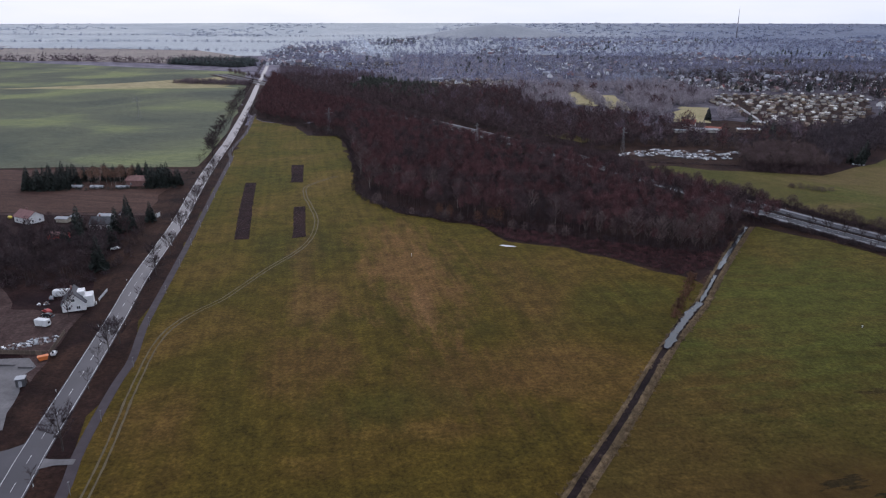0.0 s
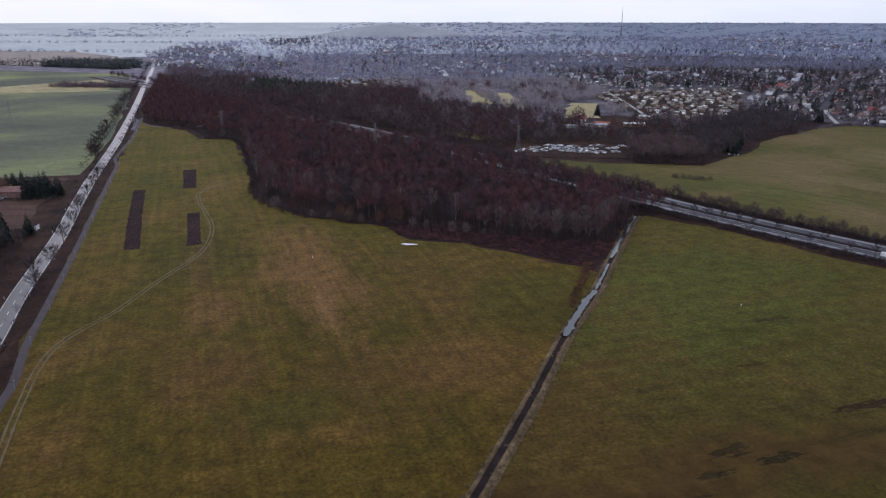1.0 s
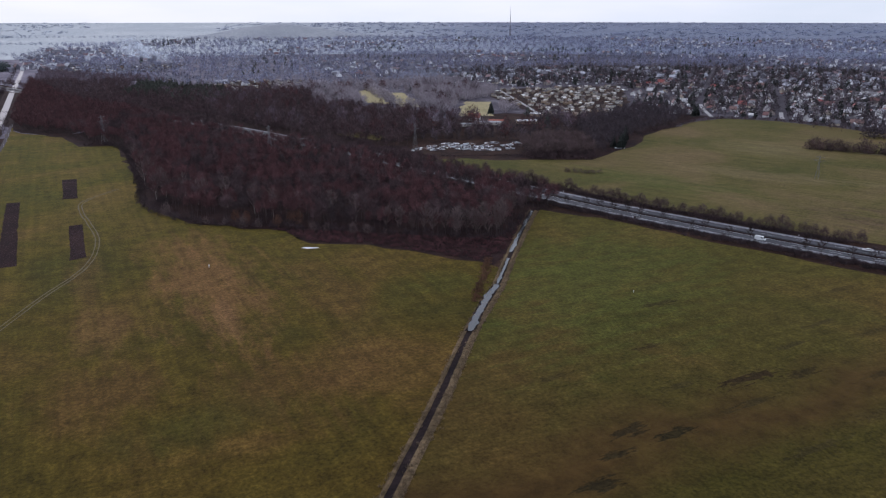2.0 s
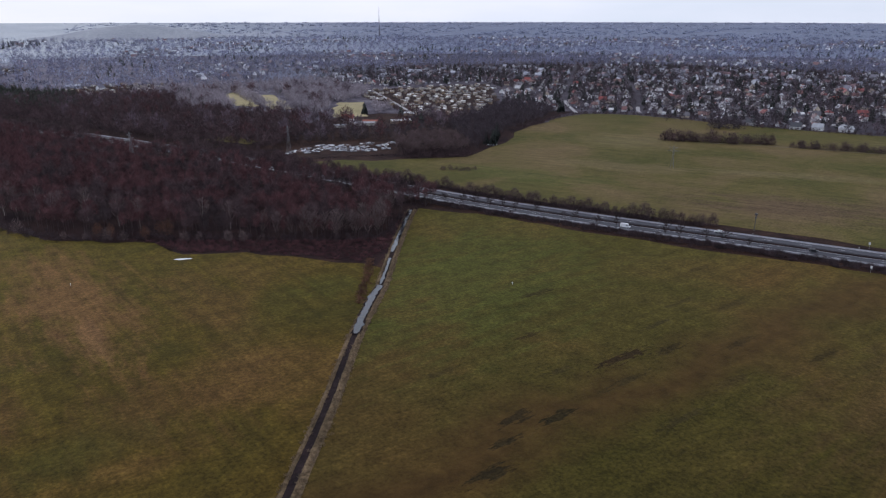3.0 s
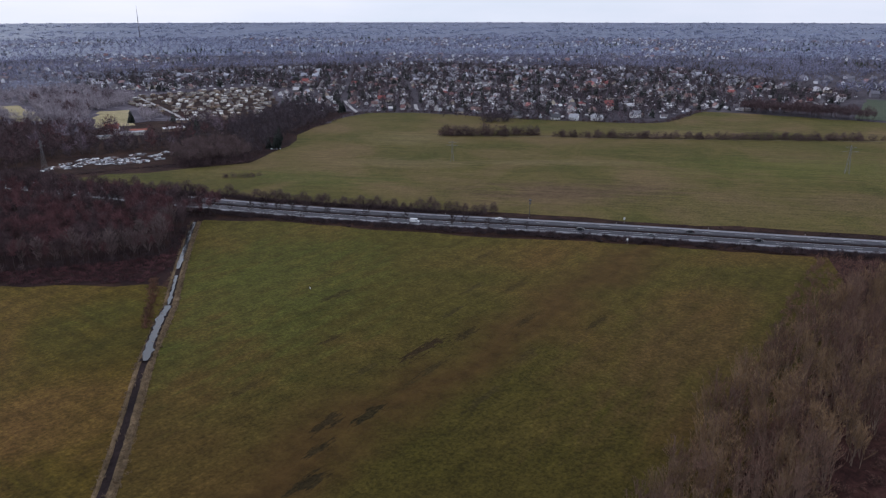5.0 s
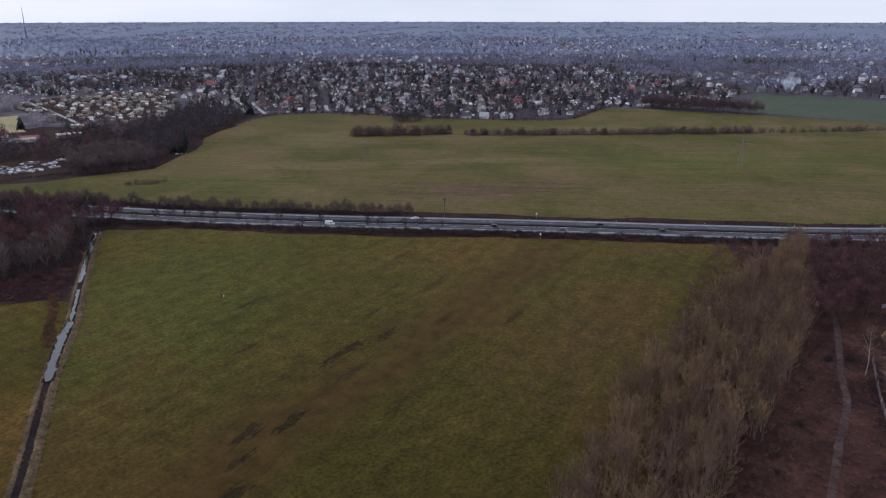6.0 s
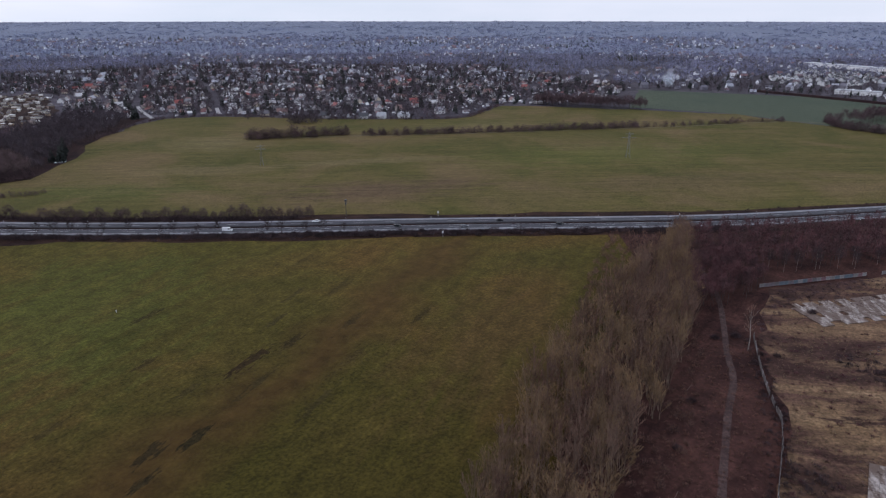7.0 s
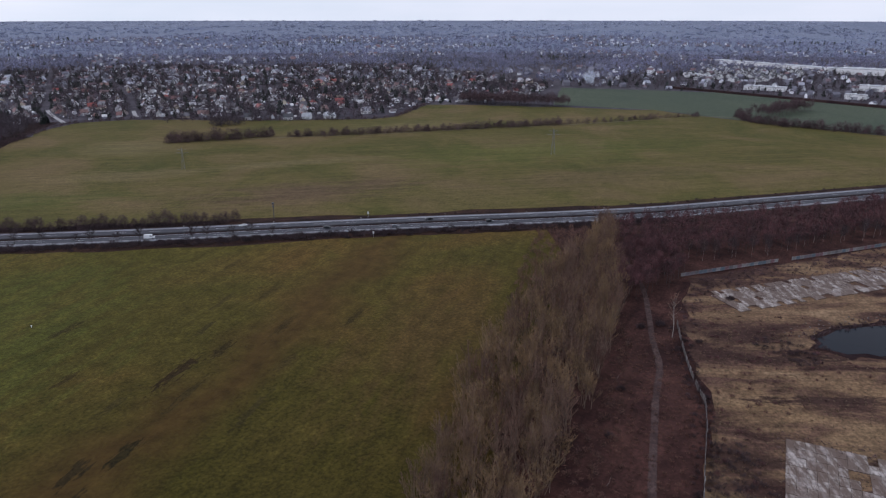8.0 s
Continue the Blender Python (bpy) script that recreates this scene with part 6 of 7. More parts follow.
# woods towards the horizon; haze is put into their twig colours by bearing
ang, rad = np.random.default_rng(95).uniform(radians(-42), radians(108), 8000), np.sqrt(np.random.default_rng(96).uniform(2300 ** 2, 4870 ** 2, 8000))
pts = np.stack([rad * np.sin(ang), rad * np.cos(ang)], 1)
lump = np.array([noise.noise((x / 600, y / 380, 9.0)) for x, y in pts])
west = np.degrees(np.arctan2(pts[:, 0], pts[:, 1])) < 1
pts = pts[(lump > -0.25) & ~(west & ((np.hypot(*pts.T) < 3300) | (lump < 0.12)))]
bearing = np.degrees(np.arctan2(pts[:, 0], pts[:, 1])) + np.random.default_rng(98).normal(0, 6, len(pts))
grown("horizon_woods", FARWOOD, pts[bearing < 3], [M["bark"], M["twig_horizon"]], "leafless woods to the horizon, paled by haze in their colour", "woodland", scale=(0.5, 1.2), seed=97)
grown("horizon_woods", FARWOOD, pts[(bearing >= 3) & ((bearing < 24) | (np.hypot(*pts.T) >= 4250))], [M["bark"], M["twig_middle"]], "leafless woods to the horizon, blued by haze in their colour", "woodland", scale=(0.6, 1.3), seed=99)
grown("horizon_woods", FARWOOD, pts[(bearing >= 24) & (np.hypot(*pts.T) < 4250)], [M["bark"], M["twig_distance"]], "darker leafless woods to the horizon, bluish haze in their colour", "woodland", scale=(0.7, 1.3), seed=98)
hv, hf = [], []
for i in range(9):
    for k in range(24):
        q, t = i / 8, 2 * math.pi * k / 24
        x, y = 345 + 480 * q * math.cos(t), 3480 + 260 * q * math.sin(t)
        hv.append((x, y, float(rise(x, y)) - 2 + 56 * (1 - smooth01(q)) + 2.5 * noise.noise((x / 60, y / 60, 0))))
for i in range(8):
    for k in range(24):
        j = (k + 1) % 24
        hf.append((i * 24 + k, (i + 1) * 24 + k, (i + 1) * 24 + j, i * 24 + j))
tagged(new("hill", mesh_of("hill", hv, hf, [M["hazed_wood_floor"]], smooth=True)), "low wooded hill on the horizon", "hill", kind="structure")

# ---------------------------------------------------------------- allotments
hut_a = house("garden_hut", 4.0, 5.5, 2.3, 1.2, M["hut_wall"], M["hut_roof"], "small pitched-roof allotment hut", "gable", False, "hut", "allotment huts")
hut_b = house("garden_hut", 4.5, 6.0, 2.5, 0.3, M["hut_wall"], M["hut_roof"], "small flat-roofed allotment hut", "flat", False, "hut", "allotment huts")
ALLOT = [[(372, 772), (420, 735), (478, 770), (545, 850), (665, 1070), (452, 1075), (394, 985)], [(0, 1205), (120, 1190), (170, 1330), (20, 1380)], [(-330, 1700), (-100, 1640), (-40, 1860), (-300, 1960)]]
spots = off_streets(np.concatenate([street_grid(ALLOT[0], 15, 18, 32, 7, 0.45), street_grid(ALLOT[1], 20, 22, 10, 8), street_grid(ALLOT[2], 26, 28, 20, 9)]), 5)
r = np.random.default_rng(10)
first = {0: True, 1: True}
for x, y in spots[:330]:
    k = int(r.integers(0, 2))
    m = pose(x, y, 0, 0, 0, 32 + 90 * int(r.integers(0, 2)) + r.normal(0, 6))
    base = (hut_a, hut_b)[k]
    m = m @ Matrix.Diagonal((*r.uniform(0.65, 1.25, 2), r.uniform(0.85, 1.2), 1))
    if first[k]:
        base.matrix_basis, first[k] = m, False
    else:
        copy_thing(base, m).matrix_basis = m
pts = off_streets(np.concatenate([scatter(p, 15, seed=98 + k) for k, p in enumerate(ALLOT)]), 4)
grown("allotment_trees", TOWN, pts, [M["bark"], M["twig_mauve"]], "small leafless fruit trees in the allotments", "woodland", scale=(0.3, 0.6), seed=99)
for k, p in enumerate(ALLOT):
    sheet(f"allotment_soil_{k + 1}", p, 0.13, M["verge"], "bare brown allotment soil", "ground", seed=30 + k)

# ---------------------------------------------------------------- yards and single houses beyond the highway
red = house("farm_house", 9, 13, 4.0, 4.2, M["white_wall"], M["red_roof"], "white house with a bright red tiled roof", "gable", True)
red.matrix_basis = pose(283, 752, 0, 0, 0, 62)
for x, y, w, l, h, t, roof in ((300, 728, 5, 16, 2.6, 60, "red_roof"), (262, 712, 5, 18, 2.6, 75, "grey_roof"), (288, 716, 6, 22, 3.0, 68, "grey_roof"), (330, 712, 8, 22, 3.4, 80, "white"), (275, 724, 4, 9, 2.4, 20, "hut_roof"), (366, 764, 6, 14, 3, 40, "white")):
    s = house("shed", w, l, h, 1.0, M["hut_wall"], M[roof], "low shed with a pale sheet roof", "gable", False, "shed", "sheds")
    s.matrix_basis = pose(x, y, 0, 0, 0, t)
blue = house("bungalow", 14, 26, 3.4, 3.2, M["white_wall"], M["grey_roof"], "long white bungalow with a blue grey roof", "hip", True)
blue.matrix_basis = pose(712, 446, 0, 0, 0, -55)
for x, y, t, roof in ((660, 520, 30, "slate"), (676, 478, 40, "slate"), (690, 462, 20, "grey_roof")):
    s = house("garden_house", 8, 10, 3.4, 3.6, M["white_wall"], M[roof], "white pitched-roof house at the field's edge", "gable", True)
    s.matrix_basis = pose(x, y, 0, 0, 0, t)


M["scrap"] = choice("scrap_and_sheeting", [(0.50, 0.53, 0.57), (0.20, 0.20, 0.22), (0.36, 0.38, 0.42), (0.10, 0.10, 0.11), (0.78, 0.79, 0.81), (0.14, 0.09, 0.08), (0.10, 0.09, 0.10)], 0.6)
CRATE = mesh_of("scrap_piece", [(sx * 0.5 * t, sy * 0.5, z) for z, t in ((0, 1), (1, 0.8)) for sx, sy in ((-1, -1), (1, -1), (1, 1), (-1, 1))], [(3, 2, 1, 0), (0, 1, 5, 4), (1, 2, 6, 5), (2, 3, 7, 6), (3, 0, 4, 7), (4, 5, 6, 7)], [M["scrap"]])


def scrap_heap(x, y, rx, ry, n, seed, label, name="scrap_heap", size=2.2):
    """A heap of sheets, crates and bundled pieces lying across one another."""
    r = np.random.default_rng(seed)
    root = tagged(new(name), label, "heap", "scrap heaps")
    for _ in range(n):
        a, q = r.uniform(0, 6.283), math.sqrt(r.uniform(0, 1))
        h = r.uniform(0.2, 0.6) * size * (1.2 - 0.6 * q)
        m = pose(math.cos(a) * q * rx, math.sin(a) * q * ry, 0, r.normal(0, 4), r.normal(0, 4), r.uniform(0, 180)) @ Matrix.Diagonal((r.uniform(0.5, 1) * size, r.uniform(0.4, 1) * size * 1.6, h, 1))
        piece("scrap_piece", CRATE, root, m)
    root.matrix_basis = pose(x, y, 0.1)
    return root


for k, (x, y, a, b, n) in enumerate(((178, 597, 9, 4, 26), (200, 598, 8, 5, 34), (213, 588, 9, 6, 40), (224, 578, 8, 7, 44), (236, 574, 7, 6, 36), (255, 590, 6, 4, 20), (268, 598, 6, 4, 18), (190, 606, 6, 4, 18), (224, 606, 6, 4, 18), (168, 590, 5, 3, 10), (345, 545, 5, 3, 10), (206, 612, 9, 5, 30), (232, 592, 9, 5, 34), (246, 606, 7, 5, 24), (186, 590, 8, 4, 24), (214, 600, 8, 4, 30), (250, 575, 6, 4, 20))):
    scrap_heap(x, y, a, b, n, 100 + k, "heap of pale scrap and tarpaulins in a storage yard")
sheet("storage_yard", [(160, 588), (174, 566), (222, 556), (250, 548), (276, 600), (262, 618), (200, 615)], 0.12, M["verge"], "bare soil of the storage yard", "ground", seed=40)
sheet("clearing", [(118, 700), (150, 655), (165, 668), (145, 712)], 0.12, M["field_north"], "grassy clearing beside the wood", "ground", seed=41)

# industrial halls and terraces
def hall(x, y, w, l, h, turn, label):
    root = tagged(new("industrial_hall"), label, "hall")
    part("wall", boxes((0, 0, 0, w, l, h)), M["white_wall"], root)
    part("roof", boxes((0, 0, h + 0.003, w + 0.6, l + 0.6, 0.5)), M["grey_roof"], root)
    for k in range(int(l / 24)):
        part("rooflight", boxes((0, -l / 2 + 14 + 24 * k, h + 0.51, w * 0.7, 3, 0.6)), M["white"], root, "raised pale rooflight")
    part("gate", boxes((-w / 2 - 0.06, 0, 0, 0.1, 8, h * 0.6)), M["grey_roof"], root, "grey roller gate")
    root.matrix_basis = pose(x, y, 0, 0, 0, turn)


hall(1830, -40, 40, 330, 7, -42, "long white industrial hall with grey roof")
hall(1660, -225, 50, 120, 11, -22, "big pale factory hall behind the town")
hall(1250, -25, 22, 60, 6, -12, "low white workshop beside the railway")
hall(1470, 90, 16, 90, 5, -55, "low white warehouse with flat roof")
hall(1160, -142, 14, 26, 7, -20, "grey barn-like hall beside the railway")
hall(1300, -185, 20, 50, 8, -20, "pale hall beside the railway")
row_house = house("row_house", 8.5, 17, 4.2, 3.2, M["white_wall"], M["slate"], "white terraced house with a dark roof", "gable", False, group="terraced houses")
tp = street_grid([(1400, 125), (1760, 95), (1650, -125), (1480, -60), (1330, 20)], 34, 30, 70, 13, 0.45)
for k, (x, y) in enumerate(tp[:90]):
    m = pose(x, y, 0, 0, 0, 70 + (k % 5) * 9)
    if k:
        copy_thing(row_house, m)
    else:
        row_house.matrix_basis = m
railway = ribbon("railway_embankment", [(1230, 120), (1176, 20), (1067, -166), (930, -400)], [(-9, 0.1), (-4, 2.6), (4, 2.6), (9, 0.1)], M["litter"], "dark railway embankment crossing behind the fields", "railway", 15)

# houses and trees of the quarter beyond the crop field
QUARTER = [(1180, 285), (1260, 310), (1500, 200), (1640, 60), (1900, -420), (1400, -460), (1090, -170), (1185, 20)]
r = np.random.default_rng(171)
spots = street_grid(QUARTER, 33, 40, 20, 170, 0.45)
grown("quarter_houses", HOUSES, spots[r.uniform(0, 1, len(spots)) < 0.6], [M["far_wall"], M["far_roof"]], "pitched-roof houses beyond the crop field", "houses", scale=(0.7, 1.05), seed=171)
spots = scatter(QUARTER, 16, seed=172)
kind = r.uniform(0, 1, len(spots))
grown("quarter_trees", TOWN, spots[kind < 0.8], [M["bark"], M["twig_mauve"]], "leafless garden trees beyond the crop field", "woodland", scale=(0.4, 1.1), seed=172)
grown("quarter_conifers", LOW_SPRUCE, spots[kind >= 0.8], [M["bark"], M["needle"]], "dark conifers beyond the crop field", "woodland", scale=(0.4, 1.1), seed=173)

# scattered farms of the far plain
pts = np.concatenate([scatter([(-520, 2250), (-300, 2150), (-180, 2600), (-420, 2700)], 38, seed=174), scatter([(-420, 1760), (-300, 1720), (-260, 1900), (-400, 2000)], 30, seed=175)])
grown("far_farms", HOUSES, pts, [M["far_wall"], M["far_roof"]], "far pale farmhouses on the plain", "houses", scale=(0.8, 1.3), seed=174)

# smoke over the gardens
def smoke(x, y, lean, size, seed):
    r = np.random.default_rng(seed)
    bm = bmesh.new()
    for k in range(9):
        t = k / 8
        m = Matrix.Translation((lean[0] * t * size * 3 + r.normal(0, size * 0.2), lean[1] * t * size * 3 + r.normal(0, size * 0.2), size * (0.25 + 1.1 * t))) @ Matrix.Diagonal((size * (0.35 + 0.7 * t), size * (0.35 + 0.7 * t), size * (0.3 + 0.4 * t), 1))
        bmesh.ops.create_icosphere(bm, subdivisions=2, radius=1.0, matrix=m)
    for v in bm.verts:
        v.co += Vector((noise.noise(v.co * 0.09), noise.noise(v.co * 0.09 + Vector((7, 0, 0))), noise.noise(v.co * 0.09 + Vector((0, 9, 0))))) * size * 0.3
    root = tagged(new("smoke_plume"), "thin pale smoke drifting from a garden fire", "smoke")
    part("smoke", bm, M["smoke"], root).visible_shadow = False
    root.matrix_basis = pose(x, y, 0.5)


smoke(1228, 250, (0.3, 0.1), 11, 1)
smoke(-90, 1980, (-1.1, 0.3), 30, 2)

# mast on the horizon
mast = tagged(new("radio_mast"), "slender steel radio mast on the horizon", "mast")
bm = bmesh.new()
for k in range(10):
    block(bm, 0, 0, 12 * k, 4.2 - 0.36 * k, 4.2 - 0.36 * k, 12)
part("shaft", bm, M["far_roof"], mast)
part("antenna", boxes((0, 0, 120, 0.5, 0.5, 14)), M["steel"], mast)
mast.matrix_basis = pose(1380, 3216, float(rise(1380, 3216)))

# ---------------------------------------------------------------- roadside plots
sheet("lot", [(-160, 222), (-137, 223), (-131.5, 216.5), (-132.5, 210), (-127.5, 199), (-124.5, 187), (-121, 178), (-132, 175), (-165, 180)], 0.14, M["concrete"], "stained concrete parking lot", "lot", step=6, amount=0.4)
sheet("junction", [(-106, 150), (-105, 158), (-106.5, 168), (-110, 171.5), (-114, 168), (-122, 164), (-150, 160), (-150, 150), (-118, 154), (-111, 150), (-107.5, 146)], 0.20, M["asphalt"], "asphalt side road joining the country road", "road", step=4, amount=0.15)
sheet("crossing", [(-102.8, 163.8), (-98, 163.2), (-93.5, 163.2), (-93.2, 160.8), (-98, 160.5), (-101.8, 158.8)], 0.22, M["concrete"], "short paved link from road to cycle path", "path", step=2, amount=0.1)
sheet("lane", [(-157, 408), (-170, 409), (-300, 413), (-300, 417), (-170, 413), (-158, 412)], 0.16, M["dirt"], "pale lane leading off the road", "path", step=10, amount=0.4)
sheet("yard_soil", [(-128, 205), (-131, 226), (-134, 246), (-136, 262), (-150, 262), (-165, 268), (-185, 290), (-200, 285), (-180, 255), (-170, 235), (-150, 228), (-140, 226)], 0.13, M["dirt"], "trodden brown yard soil", "ground", step=6, amount=0.8)

white_house = tagged(new("white_house"), "white gabled house with a steep dark roof", "house")
walls = part("wall", gable_walls(8.5, 9.5, 3.2, 4.6), M["white_wall"], white_house)
part("roof", gable_roof(8.5, 9.5, 3.2, 4.6, 0.45), M["slate"], white_house)
annex = part("annex", boxes((5.2, 1.2, 0, 3.4, 6.0, 4.6)), M["white_wall"], white_house, "flat-roofed white annex")
part("dormer", boxes((2.4, 1.4, 4.4, 3.2, 4.6, 2.2)), M["white_wall"], white_house, "white flat-roofed dormer")
part("chimney", boxes((-0.8, 2.0, 6.6, 0.7, 0.7, 2.0)), M["brick"], white_house)
for x, z, w in ((-2.0, 0.8, 1.6), (1.6, 0.8, 1.4), (0, 4.0, 1.3)):
    window_on(walls, x, -4.78, z, w, 1.2)
for y in (-2.4, 1.8):
    window_on(walls, -4.28, y, 0.9, 1.3, 1.2, -90)
white_house.matrix_basis = pose(-142.3, 268.5, 0.1, 0, 0, 20)


def container(name, x, y, w, l, h, turn, mat, label, category):
    root = tagged(new(name), label, category)
    bm = boxes((0, 0, 0.35, w, l, h))
    bmesh.ops.bevel(bm, geom=bm.edges[:], offset=0.15, segments=2, affect="EDGES")
    part("body", bm, mat, root)
    part("window", boxes((w / 2 + 0.02, 0.2 * l, 1.3, 0.06, l * 0.3, 0.8)), M["glass"], root)
    part("window", boxes((0.1 * w, -l / 2 - 0.02, 1.3, w * 0.4, 0.06, 0.8)), M["glass"], root)
    for sx in (-1, 1):
        wh = bmesh.new()
        bmesh.ops.create_cone(wh, cap_ends=True, segments=12, radius1=0.35, radius2=0.35, depth=0.22, matrix=Matrix.Translation((sx * (w / 2 - 0.1), -l * 0.1, 0.35)) @ Matrix.Rotation(radians(90), 4, "Y"))
        part("wheel", wh, M["rubber"], root)
    root.matrix_basis = pose(x, y, 0.1, 0, 0, turn)
    return root


container("caravan", -146, 250, 2.5, 5.4, 2.5, 75, M["white"], "white caravan parked on the yard", "caravan")
container("trailer", -153.5, 280.5, 2.6, 6.5, 2.6, 100, M["white"], "white box trailer beside the house", "trailer")


def profile_body(bm, prof, half, inset=0.12, steps=3):
    """A body swept across from its side outline, narrowing towards the top."""
    rings = []
    for s in (-1, 1):
        rings.append([bm.verts.new((s * (half - inset * max(0, z - 0.7)), y, z)) for y, z in prof])
    n = len(prof)
    bm.faces.new(rings[0])
    bm.faces.new(rings[1][::-1])
    for k in range(n):
        j = (k + 1) % n
        bm.faces.new((rings[0][j], rings[0][k], rings[1][k], rings[1][j]))
    bmesh.ops.recalc_face_normals(bm, faces=bm.faces[:])
    bmesh.ops.bevel(bm, geom=bm.edges[:], offset=0.05, segments=2, affect="EDGES")


def vehicle(name, kind, paint, label):
    """A car or van: body, panes, four wheels with rims, head and tail lights; nose towards +y."""
    root = tagged(new(name), label, "van" if kind == "van" else "car", "vehicles on the highway")
    if kind == "van":
        prof = [(-2.7, 0.35), (2.6, 0.35), (2.75, 0.9), (2.3, 1.25), (1.5, 2.1), (1.2, 2.35), (-2.65, 2.4), (-2.75, 1.0)]
        half, base, front = 0.98, 1.7, [(1.62, 2.0), (2.22, 1.34)]
    else:
        prof = [(-2.15, 0.32), (2.1, 0.32), (2.2, 0.7), (1.1, 0.92), (0.45, 1.4), (-1.15, 1.42), (-2.0, 0.98), (-2.2, 0.75)]
        half, base, front = 0.88, 1.32, [(0.52, 1.36), (1.05, 0.98)]
    bm = bmesh.new()
    profile_body(bm, prof, half, 0.14)
    part("body", bm, paint, root)
    (y0, z0), (y1, z1) = front
    bm = bmesh.new()
    w = half - 0.14
    vs = [bm.verts.new(p) for p in ((-w, y0 + 0.03, z0), (w, y0 + 0.03, z0), (w + 0.03, y1 + 0.03, z1), (-w - 0.03, y1 + 0.03, z1))]
    bm.faces.new(vs[::-1])
    bmesh.ops.solidify(bm, geom=bm.faces[:], thickness=0.03)
    part("windscreen", bm, M["glass"], root)
    top = z0 - 0.08
    for s in (-1, 1):
        ln = 1.0 if kind == "van" else 1.5
        part("side_window", boxes((s * (half - 0.09), y0 - 0.15 - ln / 2, z1 + 0.05, 0.1, ln, top - z1 - 0.05)), M["glass"], root)
        part("headlight", boxes((s * (half - 0.28), prof[2][0] - 0.06, 0.62, 0.36, 0.1, 0.18)), M["white"], root, "clear headlight")
        part("tail_light", boxes((s * (half - 0.2), prof[-1][0] + 0.04, 0.75, 0.24, 0.1, 0.22)), M["red_paint"], root, "red tail light")
        for y in (-base, base):
            bm = bmesh.new()
            bmesh.ops.create_cone(bm, cap_ends=True, segments=14, radius1=0.33, radius2=0.33, depth=0.22, matrix=Matrix.Translation((s * (half - 0.1), y, 0.33)) @ Matrix.Rotation(radians(90), 4, "Y"))
            wheel = part("wheel", bm, M["rubber"], root)
            bm = bmesh.new()
            bmesh.ops.create_cone(bm, cap_ends=True, segments=10, radius1=0.2, radius2=0.2, depth=0.24, matrix=Matrix.Translation((s * (half - 0.1), y, 0.33)) @ Matrix.Rotation(radians(90), 4, "Y"))
            part("rim", bm, M["steel"], wheel)
    return root


def lane_pose(y, offset, back=False):
    """A place on the highway at that y, offset metres to the south-west of its middle."""
    c, side, fwd = along(HIGHWAY, 1.0)
    k = int(np.argmin(np.abs(c[:, 1] + side[:, 1] * offset - y)))
    p, g = c[k] + side[k] * offset, fwd[k] * (-1 if back else 1)
    return pose(p[0], p[1], 0.31, 0, 0, math.degrees(math.atan2(-g[0], g[1])))


for kind, paint, y, off, back, name, label in (
        ("van", "car_white", 283, 7.6, False, "van", "white delivery van driving on the highway"),
        ("car", "car_grey", 172, 7.6, False, "car", "grey car driving on the highway"),
        ("car", "car_white", 252, -7.6, True, "car", "white car driving on the highway"),
        ("car", "car_dark", 127, 4.0, False, "car", "black car driving on the highway"),
        ("car", "car_dark", 160, -4.0, True, "car", "black car driving in the fast lane"),
        ("car", "car_dark", 206, 4.0, False, "car", "dark car driving on the highway"),
        ("car", "car_white", 716, 7.6, False, "car", "white car far along the highway")):
    vehicle(name, kind, M[paint], label).matrix_basis = lane_pose(y, off, back)
for x, y, t, paint, label in ((-151, 263, 60, "red_paint", "red car parked on the yard"), (-149, 259, 80, "car_dark", "dark car parked on the yard"), (-156, 277, 20, "car_grey", "grey car parked beside the house"), (-243, 404, 40, "yellow_paint", "yellow car beside the lane"), (-239, 411, 70, "yellow_paint", "yellow car beside the lane"), (-157, 343, 100, "car_white", "white car parked by the plots")):
    v = vehicle("car", "car", M[paint], label)
    v["group"] = "parked cars"
    v.matrix_basis = pose(x, y, 0.16, 0, 0, t)

for k, (x, y, a, b, n) in enumerate(((-146, 233, 4, 3, 34), (-141, 236, 4, 4, 38), (-137, 238, 3, 3, 18), (-150, 230, 3, 2, 12), (-148.5, 259, 2.5, 2, 10), (-157, 272, 3, 2, 10))):
    scrap_heap(x, y, a, b, n, 130 + k, "heap of building scrap on the yard", size=0.9)
skip = tagged(new("skip"), "orange steel skip beside the yard fence", "skip")
bm = bmesh.new()
v = block(bm, 0, 0, 0.2, 1.7, 3.4, 1.3)
for q in v:
    if q.co.z < 0.5:
        q.co.y *= 0.7
part("tub", bm, M["orange"], skip)
part("rim", boxes((0, 0, 1.503, 1.8, 3.5, 0.12)), M["orange"], skip)
skip.matrix_basis = pose(-131.5, 221.5, 0.13, 0, 0, -60)
bag = container("trailer", -129.6, 225, 1.6, 2.4, 1.0, 10, M["white"], "small white trailer beside the skip", "trailer")
kiosk = tagged(new("kiosk"), "small dark kiosk with a flat roof", "kiosk")
part("cabin", boxes((0, 0, 0, 2.6, 2.6, 2.6)), M["dark_steel"], kiosk)
part("roof", boxes((0, 0, 2.603, 3.0, 3.0, 0.15)), M["grey_roof"], kiosk)
part("door", boxes((0, -1.33, 0, 1.0, 0.05, 2.0)), M["grey_roof"], kiosk)
kiosk.matrix_basis = pose(-129.5, 204, 0.14, 0, 0, 15)
